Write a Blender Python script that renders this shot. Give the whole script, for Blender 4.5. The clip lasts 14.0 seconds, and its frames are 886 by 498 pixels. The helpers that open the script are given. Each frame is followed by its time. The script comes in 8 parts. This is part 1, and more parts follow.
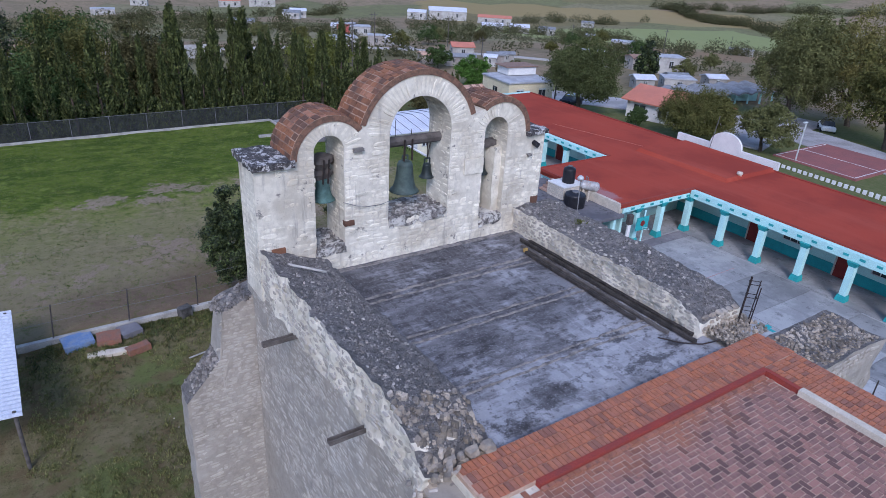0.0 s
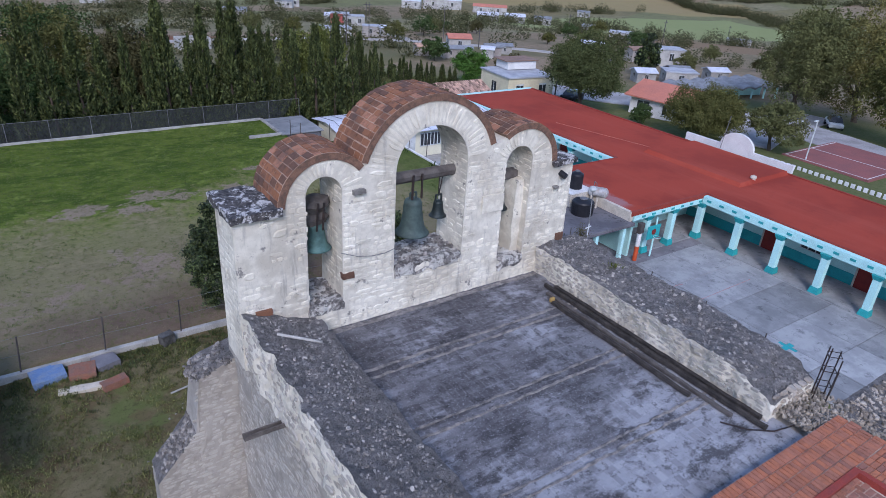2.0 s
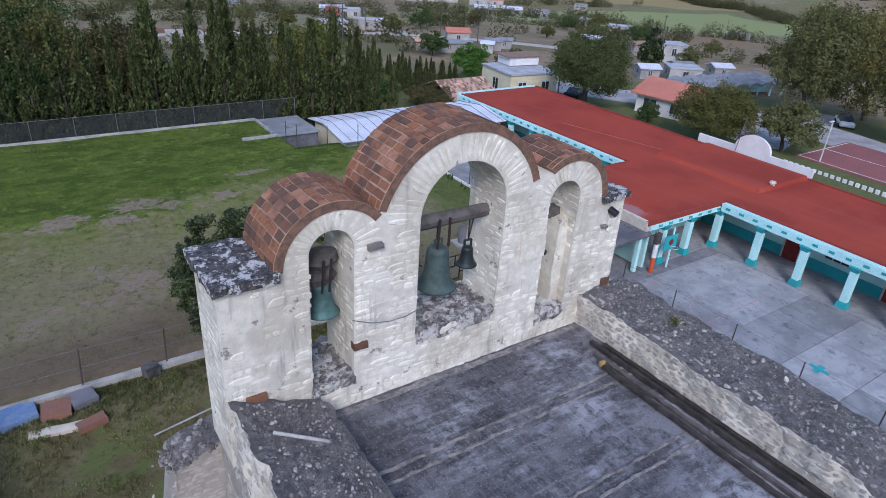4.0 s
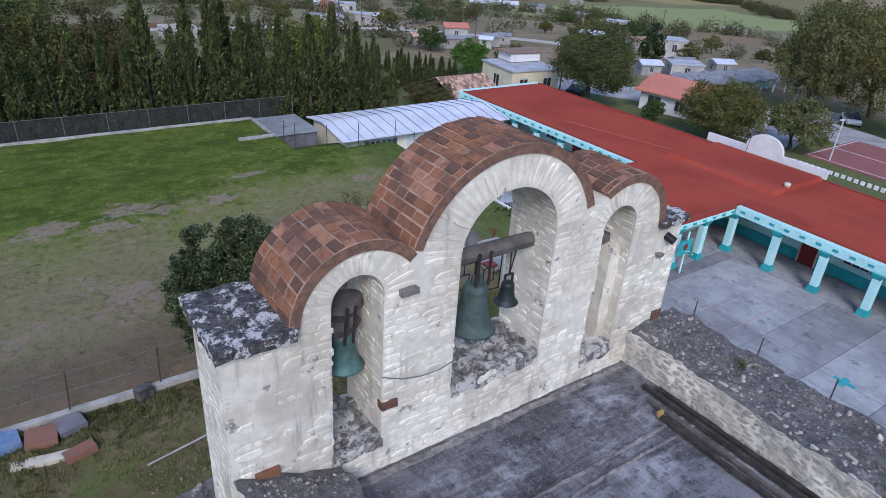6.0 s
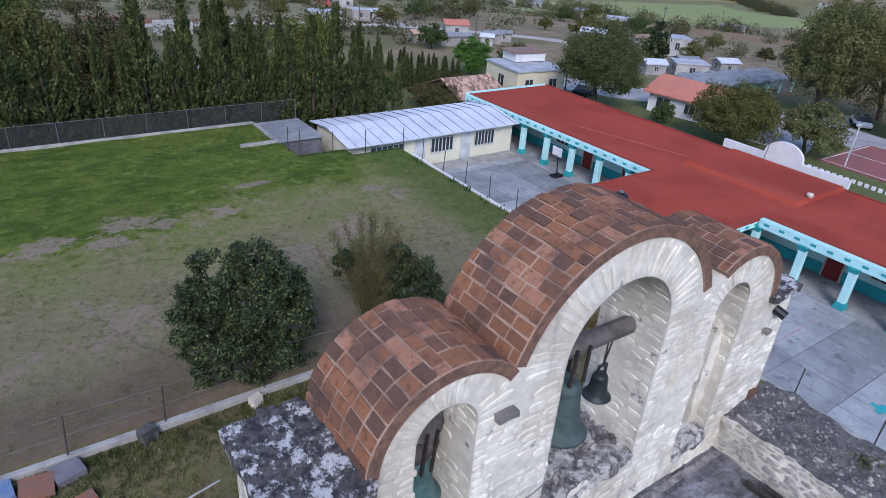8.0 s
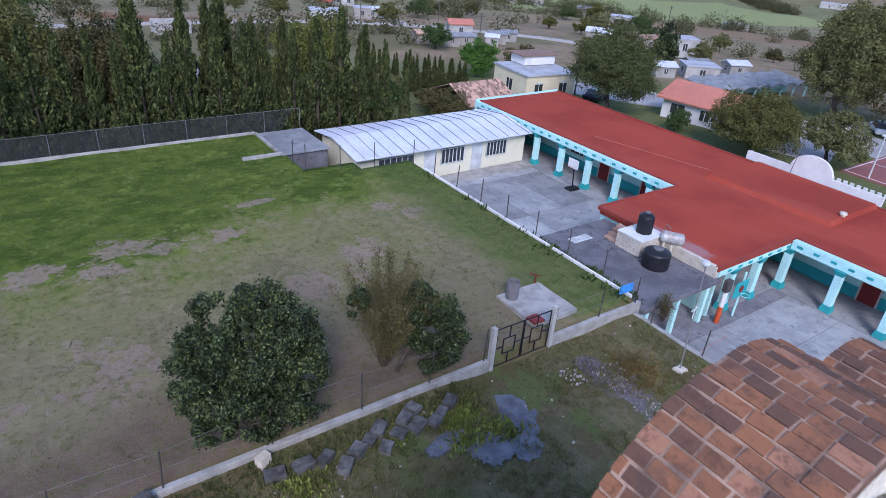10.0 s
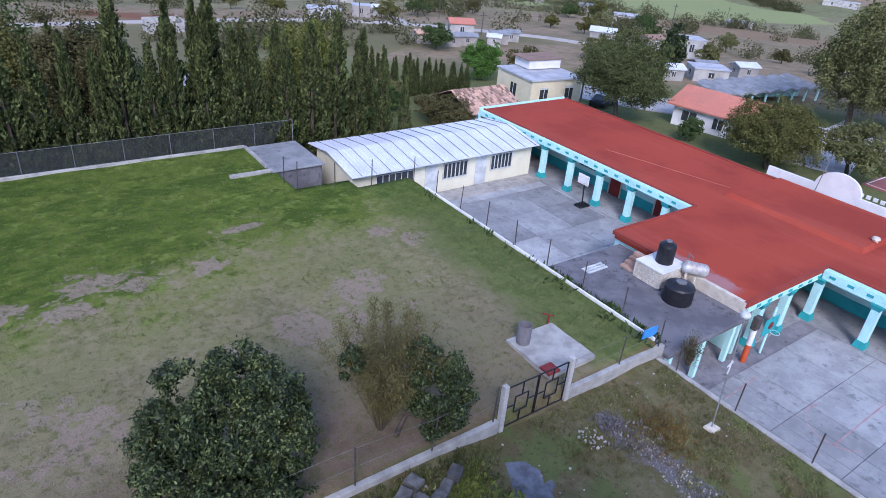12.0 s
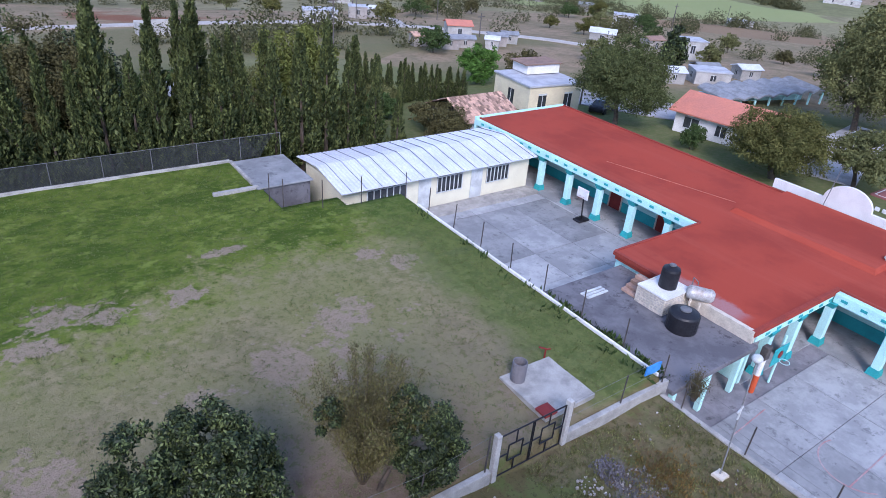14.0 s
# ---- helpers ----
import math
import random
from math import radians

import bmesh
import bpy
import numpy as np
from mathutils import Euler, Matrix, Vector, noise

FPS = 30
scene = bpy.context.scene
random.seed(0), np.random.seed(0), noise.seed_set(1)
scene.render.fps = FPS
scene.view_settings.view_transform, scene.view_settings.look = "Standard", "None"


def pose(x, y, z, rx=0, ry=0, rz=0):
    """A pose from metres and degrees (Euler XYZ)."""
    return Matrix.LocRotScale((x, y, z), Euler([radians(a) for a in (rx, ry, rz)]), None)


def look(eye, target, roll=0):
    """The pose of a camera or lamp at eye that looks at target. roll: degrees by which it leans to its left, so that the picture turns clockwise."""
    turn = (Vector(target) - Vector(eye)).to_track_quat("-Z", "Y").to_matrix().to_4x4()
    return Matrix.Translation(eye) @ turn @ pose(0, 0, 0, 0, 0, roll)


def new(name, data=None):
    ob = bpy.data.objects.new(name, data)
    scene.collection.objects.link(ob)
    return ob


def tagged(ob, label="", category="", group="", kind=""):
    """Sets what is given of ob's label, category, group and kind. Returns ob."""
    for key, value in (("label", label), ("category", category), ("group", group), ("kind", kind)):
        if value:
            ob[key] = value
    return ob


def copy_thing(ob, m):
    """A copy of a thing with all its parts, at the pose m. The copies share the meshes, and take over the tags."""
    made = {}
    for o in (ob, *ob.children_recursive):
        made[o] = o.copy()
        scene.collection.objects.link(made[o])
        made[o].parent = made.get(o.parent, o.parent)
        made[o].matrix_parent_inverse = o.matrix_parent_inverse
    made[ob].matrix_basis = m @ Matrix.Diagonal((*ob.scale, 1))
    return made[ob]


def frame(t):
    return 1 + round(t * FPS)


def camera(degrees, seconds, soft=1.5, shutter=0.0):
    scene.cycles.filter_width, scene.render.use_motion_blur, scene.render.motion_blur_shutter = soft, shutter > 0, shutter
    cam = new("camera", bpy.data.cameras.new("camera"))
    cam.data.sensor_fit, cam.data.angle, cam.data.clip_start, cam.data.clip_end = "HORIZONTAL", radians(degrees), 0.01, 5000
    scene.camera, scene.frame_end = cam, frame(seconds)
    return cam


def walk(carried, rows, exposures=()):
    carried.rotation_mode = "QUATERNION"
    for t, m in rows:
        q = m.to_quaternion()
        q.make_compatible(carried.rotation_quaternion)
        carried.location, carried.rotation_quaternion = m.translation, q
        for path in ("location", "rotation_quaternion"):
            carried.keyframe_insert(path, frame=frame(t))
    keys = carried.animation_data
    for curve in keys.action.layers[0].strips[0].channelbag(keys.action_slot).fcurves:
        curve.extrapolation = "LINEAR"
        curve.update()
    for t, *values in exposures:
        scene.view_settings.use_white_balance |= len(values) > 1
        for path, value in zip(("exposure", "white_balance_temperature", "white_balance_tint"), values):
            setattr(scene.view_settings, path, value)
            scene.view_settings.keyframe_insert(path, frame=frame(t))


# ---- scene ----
cam = camera(68.76, 14.0, soft=0.65, shutter=0.3)
# seconds, eye, turn
ROWS = [
    (0.0, -7.557, -12.161, 15.939, 64.44, -3.17, -33.14),
    (0.5, -7.351, -11.711, 16.000, 64.21, -3.22, -33.25),
    (1.0, -7.040, -11.043, 16.030, 63.96, -3.24, -33.38),
    (1.5, -6.768, -10.441, 16.069, 63.76, -3.27, -33.49),
    (2.0, -6.500, -9.768, 16.105, 63.55, -3.36, -33.61),
    (2.5, -6.236, -9.103, 16.132, 63.38, -3.42, -33.72),
    (3.0, -5.996, -8.462, 16.129, 63.21, -3.49, -33.82),
    (5.5, -5.214, -5.955, 15.806, 62.67, -3.65, -34.29),
    (6.0, -5.181, -5.604, 15.819, 62.56, -3.71, -34.44),
    (6.5, -5.154, -5.166, 15.817, 62.49, -3.78, -34.62),
    (7.0, -5.114, -4.636, 15.862, 62.36, -3.80, -34.73),
    (7.5, -5.047, -4.016, 15.930, 62.24, -3.92, -34.79),
    (8.0, -4.977, -3.382, 16.012, 62.10, -4.04, -34.85),
    (10.5, -3.943, 0.016, 16.271, 61.66, -4.38, -34.91),
    (11.0, -3.540, 0.729, 16.298, 61.55, -4.47, -34.89),
    (11.5, -3.029, 1.449, 16.329, 61.46, -4.48, -34.89),
    (12.0, -2.550, 2.150, 16.426, 61.36, -4.51, -34.91),
    (12.5, -2.069, 2.767, 16.533, 61.28, -4.53, -34.93),
    (13.0, -1.604, 3.279, 16.623, 61.25, -4.53, -34.94),
    (13.5, -1.221, 3.572, 16.715, 61.21, -4.47, -34.93),
    (14.0, -1.065, 3.586, 16.760, 61.22, -4.36, -34.96),
]
walk(cam, [(t, pose(x, y, z, rx, ry, rz)) for t, x, y, z, rx, ry, rz in ROWS], exposures=((0, 0.73, 5950, 19), (6.5, 0.75, 6180, 16), (10.5, 1.06, 5930, 21), (14, 1.28, 5980, 22)))
world = bpy.data.worlds.new("overcast_sky")
scene.world = world
world.use_nodes = True
SUN_UP, SUN_TURN = 38, 215
sky = world.node_tree.nodes.new("ShaderNodeTexSky")
sky.sky_type, sky.sun_disc = "NISHITA", False
sky.sun_elevation, sky.sun_rotation = radians(SUN_UP), radians(SUN_TURN)
sky.air_density, sky.dust_density, sky.ozone_density = 1.0, 0.6, 2.0
back = world.node_tree.nodes["Background"]
back.inputs["Strength"].default_value = 0.15
world.node_tree.links.new(sky.outputs["Color"], back.inputs["Color"])
sun = new("sun", bpy.data.lights.new("sun", "SUN"))
sun.data.energy, sun.data.angle, sun.data.color = 1.3, radians(20), (1.0, 0.97, 0.96)
sun_way = Vector((math.sin(radians(SUN_TURN)) * math.cos(radians(SUN_UP)), math.cos(radians(SUN_TURN)) * math.cos(radians(SUN_UP)), math.sin(radians(SUN_UP))))
sun.matrix_world = look(sun_way * 100, (0, 0, 0))

# ---- tools ----
class Nodes:
    """Short hand for one node material."""

    def __init__(self, name, rough=0.85, metal=0.0, spec=0.3):
        self.mat = bpy.data.materials.new(name)
        self.mat.use_nodes = True
        self.tree = self.mat.node_tree
        self.bsdf = self.tree.nodes["Principled BSDF"]
        self.bsdf.inputs["Roughness"].default_value = rough
        self.bsdf.inputs["Metallic"].default_value = metal
        self.bsdf.inputs["Specular IOR Level"].default_value = spec
        self.pos = self.tree.nodes.new("ShaderNodeNewGeometry").outputs["Position"]

    def add(self, kind, **sets):
        n = self.tree.nodes.new(kind)
        for k, v in sets.items():
            if k == "operation":
                n.operation = v
            elif k == "blend":
                n.blend_type = v
            elif k == "feature":
                n.feature = v
        return n

    def put(self, socket, value):
        if hasattr(value, "is_linked"):
            self.tree.links.new(value, socket)
        elif isinstance(value, (tuple, list)) and len(value) == 3 and len(socket.default_value) == 4:
            socket.default_value = (*value, 1)
        else:
            socket.default_value = value

    def noise(self, scale, detail=4.0, rough=0.6, at=None, stretch=None):
        n = self.add("ShaderNodeTexNoise")
        v = at or self.pos
        if stretch:
            m = self.add("ShaderNodeMapping")
            self.put(m.inputs["Vector"], v)
            m.inputs["Scale"].default_value = stretch
            v = m.outputs[0]
        self.put(n.inputs["Vector"], v)
        n.inputs["Scale"].default_value, n.inputs["Detail"].default_value, n.inputs["Roughness"].default_value = scale, detail, rough
        return n.outputs["Fac"]

    def math(self, op, a, b=0.0, c=None):
        n = self.add("ShaderNodeMath", operation=op)
        self.put(n.inputs[0], a), self.put(n.inputs[1], b)
        if c is not None:
            self.put(n.inputs[2], c)
        return n.outputs[0]

    def step(self, v, low, high, out0=0.0, out1=1.0):
        n = self.add("ShaderNodeMapRange")
        n.interpolation_type = "SMOOTHSTEP"
        self.put(n.inputs["Value"], v)
        for k, x in (("From Min", low), ("From Max", high), ("To Min", out0), ("To Max", out1)):
            n.inputs[k].default_value = x
        return n.outputs[0]

    def mix(self, fac, a, b, blend="MIX"):
        n = self.add("ShaderNodeMix", blend=blend)
        n.data_type = "RGBA"
        self.put(n.inputs[0], fac), self.put(n.inputs[6], a), self.put(n.inputs[7], b)
        return n.outputs[2]

    def xyz(self, at=None):
        n = self.add("ShaderNodeSeparateXYZ")
        self.put(n.inputs[0], at or self.pos)
        return n.outputs

    def each(self, per="object"):
        if per == "object":
            return self.add("ShaderNodeObjectInfo").outputs["Random"]
        return self.add("ShaderNodeNewGeometry").outputs["Random Per Island"]

    def bump(self, height, strength=0.4, distance=0.02):
        n = self.add("ShaderNodeBump")
        n.inputs["Strength"].default_value, n.inputs["Distance"].default_value = strength, distance
        self.put(n.inputs["Height"], height)
        self.put(self.bsdf.inputs["Normal"], n.outputs[0])

    def done(self, colour, rough=None):
        self.put(self.bsdf.inputs["Base Color"], colour)
        if rough is not None:
            self.put(self.bsdf.inputs["Roughness"], rough)
        return self.mat


def plain(name, a, b=None, scale=2.0, fine=30.0, rough=0.8, metal=0.0, bump=0.25, per=None, vary=0.3, spec=0.3):
    """A surface whose colour wanders between a and b, with fine grain and relief."""
    n = Nodes(name, rough, metal, spec)
    b = b or tuple(0.7 * v for v in a)
    col = n.mix(n.step(n.noise(scale, 5), 0.35, 0.68), a, b)
    grain = n.noise(fine, 6, 0.7)
    col = n.mix(0.5, col, n.mix(n.step(grain, 0.3, 0.7), (0.62, 0.62, 0.62), (1.25, 1.25, 1.25)), "MULTIPLY")
    if per:
        v = n.step(n.each(per), 0.0, 1.0, 1 - vary, 1 + vary)
        c = n.add("ShaderNodeCombineXYZ")
        for k in range(3):
            n.put(c.inputs[k], v)
        col = n.mix(1.0, col, c.outputs[0], "MULTIPLY")
    n.bump(grain, bump, 0.02)
    return n.done(col)


def link_mesh(name, bm, material, parent=None, label="", smooth=False):
    me = bpy.data.meshes.new(name)
    bm.to_mesh(me)
    bm.free()
    if smooth:
        for p in me.polygons:
            p.use_smooth = True
    for m in material if isinstance(material, (list, tuple)) else (material,):
        me.materials.append(m)
    ob = new(name, me)
    if parent:
        ob.parent = parent
    return tagged(ob, label)


part = link_mesh


def thing(name, at, label, category, group="", kind="", turn=0.0):
    ob = new(name)
    ob.empty_display_size = 0.2
    ob.matrix_basis = pose(*at, 0, 0, turn)
    return tagged(ob, label, category, group, kind)


def mesh_of(name, verts, faces, material, smooth=False):
    me = bpy.data.meshes.new(name)
    me.from_pydata([tuple(v) for v in verts], [], [tuple(f) for f in faces])
    for m in material if isinstance(material, (list, tuple)) else (material,):
        me.materials.append(m)
    if smooth:
        for p in me.polygons:
            p.use_smooth = True
    return me


def put_mesh(name, me, parent=None, label="", m=None):
    ob = new(name, me)
    if parent:
        ob.parent = parent
    if m is not None:
        ob.matrix_basis = m
    return tagged(ob, label)


def box(bm, x0, x1, y0, y1, z0, z1, bevel=0.0):
    r = bmesh.ops.create_cube(bm, size=1, matrix=Matrix.Translation(((x0 + x1) / 2, (y0 + y1) / 2, (z0 + z1) / 2)) @ Matrix.Diagonal((x1 - x0, y1 - y0, z1 - z0, 1)))
    if bevel:
        bmesh.ops.bevel(bm, geom=list({e for v in r["verts"] for e in v.link_edges}), offset=bevel, segments=1, affect="EDGES")
    return bm


def boxes(*rows, bevel=0.0):
    bm = bmesh.new()
    for r in rows:
        box(bm, *r, bevel=bevel)
    return bm


def rod(bm, a, b, r, sides=8, r2=None):
    a, b = Vector(a), Vector(b)
    d = b - a
    m = Matrix.Translation((a + b) / 2) @ d.to_track_quat("Z", "Y").to_matrix().to_4x4()
    bmesh.ops.create_cone(bm, cap_ends=True, segments=sides, radius1=r, radius2=r if r2 is None else r2, depth=d.length, matrix=m)
    return bm


def rods(rows, r, sides=6):
    bm = bmesh.new()
    for a, b in rows:
        rod(bm, a, b, r, sides)
    return bm


def lathe(profile, sides=20):
    """A turned body from (radius, height) pairs."""
    bm = bmesh.new()
    rings = []
    for r, z in profile:
        rings.append([bm.verts.new((r * math.cos(2 * math.pi * k / sides), r * math.sin(2 * math.pi * k / sides), z)) for k in range(sides)])
    for a, b in zip(rings, rings[1:]):
        for k in range(sides):
            bm.faces.new((a[k], a[(k + 1) % sides], b[(k + 1) % sides], b[k]))
    for ring, flip in ((rings[0], True), (rings[-1], False)):
        bm.faces.new(ring[::-1] if flip else ring)
    return bm


def tube(points, r, sides=6):
    """One bent tube along some points."""
    bm = bmesh.new()
    pts = [Vector(p) for p in points]
    rings = []
    for k, p in enumerate(pts):
        d = (pts[min(k + 1, len(pts) - 1)] - pts[max(k - 1, 0)]).normalized()
        q = d.to_track_quat("Z", "Y")
        rings.append([bm.verts.new(p + q @ Vector((r * math.cos(2 * math.pi * i / sides), r * math.sin(2 * math.pi * i / sides), 0))) for i in range(sides)])
    for a, b in zip(rings, rings[1:]):
        for i in range(sides):
            bm.faces.new((a[i], a[(i + 1) % sides], b[(i + 1) % sides], b[i]))
    bm.faces.new(rings[0][::-1])
    bm.faces.new(rings[-1])
    return bm


def wobble(bm, amount, scale=1.5, seed=0.0):
    off = Vector((seed * 7.3, seed * 3.1, seed * 5.7))
    for v in bm.verts:
        v.co += noise.noise_vector((v.co + off) * scale) * amount
    return bm

# ---- materials ----
def shade(n, col, v):
    c = n.add("ShaderNodeCombineXYZ")
    for k in range(3):
        n.put(c.inputs[k], v)
    return n.mix(1.0, col, c.outputs[0], "MULTIPLY")


def whitewash(name, a, b, soil, vary=0.12):
    n = Nodes(name, 0.9)
    big, mid, fine = n.noise(0.9, 6, 0.65), n.noise(5, 5, 0.65), n.noise(48, 6, 0.75)
    col = n.mix(n.step(mid, 0.36, 0.66), a, b)
    col = n.mix(n.step(big, 0.44, 0.62, 0, 0.75), col, soil)
    streak = n.noise(2.0, 6, 0.72, stretch=(2.4, 2.4, 0.3))
    col = n.mix(n.step(streak, 0.53, 0.72, 0, 0.65), col, (0.24, 0.225, 0.205))
    spot = n.noise(3.1, 6, 0.75)
    col = n.mix(n.step(spot, 0.6, 0.67, 0, 0.8), col, (0.14, 0.13, 0.125))
    col = n.mix(n.step(fine, 0.55, 0.72, 0, 0.6), col, (0.27, 0.25, 0.22))
    col = shade(n, col, n.step(n.each("island"), 0, 1, 1 - vary, 1 + vary * 0.8))
    n.bump(n.math("ADD", fine, n.math("MULTIPLY", mid, 1.2)), 0.5, 0.015)
    return n.done(col)


def lichen_top():
    n = Nodes("lichen_covered_mortar", 0.95)
    big, mid, fine = n.noise(4.6, 7, 0.78), n.noise(11, 6, 0.75), n.noise(60, 5, 0.7)
    col = n.mix(n.step(mid, 0.4, 0.6), (0.035, 0.033, 0.036), (0.11, 0.1, 0.095))
    col = n.mix(n.step(big, 0.515, 0.575), col, (0.56, 0.54, 0.52))
    col = n.mix(n.step(fine, 0.6, 0.72, 0, 0.6), col, (0.4, 0.36, 0.32))
    n.bump(n.math("ADD", mid, fine), 0.7, 0.03)
    return n.done(col)


def rubble_top():
    n = Nodes("weathered_rubble_top", 0.95)
    big, mid, fine = n.noise(1.3, 6, 0.65), n.noise(7, 6, 0.7), n.noise(45, 5, 0.75)
    col = n.mix(n.step(mid, 0.35, 0.65), (0.13, 0.121, 0.116), (0.235, 0.218, 0.205))
    col = n.mix(n.step(big, 0.52, 0.7, 0, 0.7), col, (0.26, 0.24, 0.23))
    col = n.mix(n.step(fine, 0.56, 0.7, 0, 0.8), col, (0.4, 0.36, 0.325))
    col = n.mix(n.step(n.noise(3.2, 7, 0.8), 0.55, 0.62, 0, 0.7), col, (0.42, 0.39, 0.36))
    col = n.mix(n.step(n.noise(18, 6, 0.8), 0.54, 0.62, 0, 0.6), col, (0.055, 0.05, 0.048))
    n.bump(n.math("ADD", mid, fine), 1.0, 0.06)
    return n.done(col)


def nave_roof_skin(name, low, high, wash, each=0.0):
    """Old roof brick under a worn lime wash, blackened by lichen."""
    n = Nodes(name, 0.9)
    xyz = n.xyz()
    big, mid, fine = n.noise(0.6, 6, 0.65), n.noise(2.6, 7, 0.75, stretch=(0.45, 1.7, 1)), n.noise(26, 6, 0.8)
    col = n.mix(n.step(mid, 0.36, 0.62), low, high)
    near = n.math("ADD", n.step(xyz[1], -2.2, -5.6), n.math("MULTIPLY", n.step(xyz[0], -1.6, 2.2), n.step(xyz[1], -0.6, -3.6)))
    blotch = n.noise(1.5, 7, 0.75, stretch=(0.7, 1.3, 1))
    pale = n.math("ADD", n.math("MULTIPLY", big, 0.7), n.math("ADD", n.math("MULTIPLY", near, 0.085), n.math("MULTIPLY", mid, 0.3)))
    col = n.mix(n.step(pale, 0.535, 0.64, 0, 0.85), col, wash)
    col = n.mix(n.step(blotch, 0.56, 0.64, 0, 0.6), col, tuple(0.8 * v for v in wash))
    col = n.mix(n.step(blotch, 0.47, 0.38, 0, 0.85), col, tuple(0.5 * v for v in low))
    col = n.mix(n.step(n.noise(0.35, 4, 0.6), 0.5, 0.6, 0, 0.5), col, tuple(0.7 * v for v in low))
    col = n.mix(n.step(n.noise(6, 7, 0.8), 0.53, 0.62, 0, 0.7), col, tuple(0.5 * v for v in low))
    col = n.mix(n.step(fine, 0.6, 0.72, 0, 0.6), col, tuple(0.55 * v for v in low))
    col = n.mix(n.step(fine, 0.45, 0.36, 0, 0.65), col, tuple(1.05 * v for v in wash))
    if each:
        col = shade(n, col, n.step(n.each("object"), 0, 1, 1 - each, 1 + each))
    n.bump(n.math("ADD", mid, fine), 0.7, 0.025)
    return n.done(col)


def wall_stone(name, a, b, c, vary=0.2):
    n = Nodes(name, 0.92)
    big, mid, fine = n.noise(0.7, 6, 0.65), n.noise(4, 6, 0.7), n.noise(40, 6, 0.75)
    col = n.mix(n.step(mid, 0.35, 0.65), a, b)
    col = n.mix(n.step(big, 0.48, 0.66, 0, 0.7), col, c)
    col = n.mix(n.step(n.noise(1.6, 6, 0.7, stretch=(1.5, 1.5, 0.5)), 0.58, 0.72, 0, 0.6), col, (0.22, 0.2, 0.185))
    col = n.mix(n.step(fine, 0.6, 0.78, 0, 0.6), col, (0.17, 0.15, 0.13))
    col = shade(n, col, n.step(n.each("island"), 0, 1, 1 - vary, 1 + vary))
    n.bump(n.math("ADD", fine, mid), 0.7, 0.025)
    return n.done(col)


def brick(name, a, b, c, per="object", dirt=0.4, share=0.28, rust=False):
    n = Nodes(name, 0.88)
    mid, fine, who = n.noise(2.2, 5), n.noise(45, 6, 0.75), n.each(per)
    col = n.mix(n.step(who, 0.1, 0.9), a, b)
    col = n.mix(n.step(n.math("FRACT", n.math("MULTIPLY", who, 7.3)), 1 - share, 1.02 - share), col, c)
    col = n.mix(n.step(mid, 0.5, 0.72, 0, dirt), col, (0.07, 0.05, 0.045))
    if rust:
        # the rain-washed border keeps its orange
        y = n.math("ADD", n.xyz()[1], n.math("MULTIPLY", n.noise(1.1, 5, 0.7), 2.6))
        col = n.mix(n.step(y, -6.95, -6.1, 0, 0.7), col, (0.36, 0.14, 0.075))
    col = n.mix(n.step(n.noise(9, 6, 0.75), 0.48, 0.64, 0, 0.6), col, tuple(0.6 * v for v in b))
    col = n.mix(n.step(fine, 0.6, 0.78, 0, 0.4), col, (0.3, 0.2, 0.15))
    n.bump(fine, 0.45, 0.012)
    return n.done(col)


def stained(name, a, b, c):
    """Concrete with broad water stains and dark streaks."""
    n = Nodes(name, 0.88)
    big, mid, fine = n.noise(0.45, 6, 0.7), n.noise(1.3, 7, 0.75), n.noise(22, 6, 0.75)
    col = n.mix(n.step(big, 0.38, 0.62), a, b)
    col = n.mix(n.step(mid, 0.55, 0.66, 0, 0.75), col, c)
    col = n.mix(n.step(n.noise(0.8, 6, 0.7), 0.54, 0.6, 0, 0.6), col, b)
    col = n.mix(n.step(n.noise(1.1, 7, 0.75), 0.62, 0.66, 0, 0.7), col, c)
    col = n.mix(n.step(fine, 0.58, 0.74, 0, 0.45), col, c)
    v = n.step(n.math("POWER", n.each("object"), 0.6), 0, 1, 0.62, 1.08)
    k = n.add("ShaderNodeCombineXYZ")
    for i in range(3):
        n.put(k.inputs[i], v)
    col = n.mix(1.0, col, k.outputs[0], "MULTIPLY")
    n.bump(n.math("ADD", mid, fine), 0.25, 0.02)
    return n.done(col)


M_WHITE = whitewash("limewashed_stone", (0.77, 0.72, 0.605), (0.655, 0.605, 0.5), (0.5, 0.44, 0.345), 0.16)
M_LIME = whitewash("pale_grey_lime_mortar", (0.7, 0.65, 0.55), (0.59, 0.545, 0.455), (0.45, 0.4, 0.32), 0.0)
M_LICHEN = lichen_top()
M_RUBBLE = rubble_top()
M_ROOF = nave_roof_skin("weathered_roof_mortar", (0.105, 0.1, 0.105), (0.19, 0.183, 0.192), (0.37, 0.372, 0.395))
M_ROOFBRICK = nave_roof_skin("blackened_roof_brick", (0.1, 0.094, 0.098), (0.175, 0.167, 0.173), (0.36, 0.36, 0.38), 0.2)
M_STONE = wall_stone("nave_wall_stone", (0.43, 0.395, 0.345), (0.35, 0.32, 0.28), (0.46, 0.43, 0.385), 0.14)
M_STONEBED = wall_stone("nave_wall_mortar", (0.37, 0.335, 0.29), (0.3, 0.27, 0.235), (0.41, 0.38, 0.34), 0.0)
M_BROWNSTONE = wall_stone("brown_rubble_stone", (0.36, 0.3, 0.23), (0.2, 0.175, 0.15), (0.46, 0.42, 0.37), 0.45)
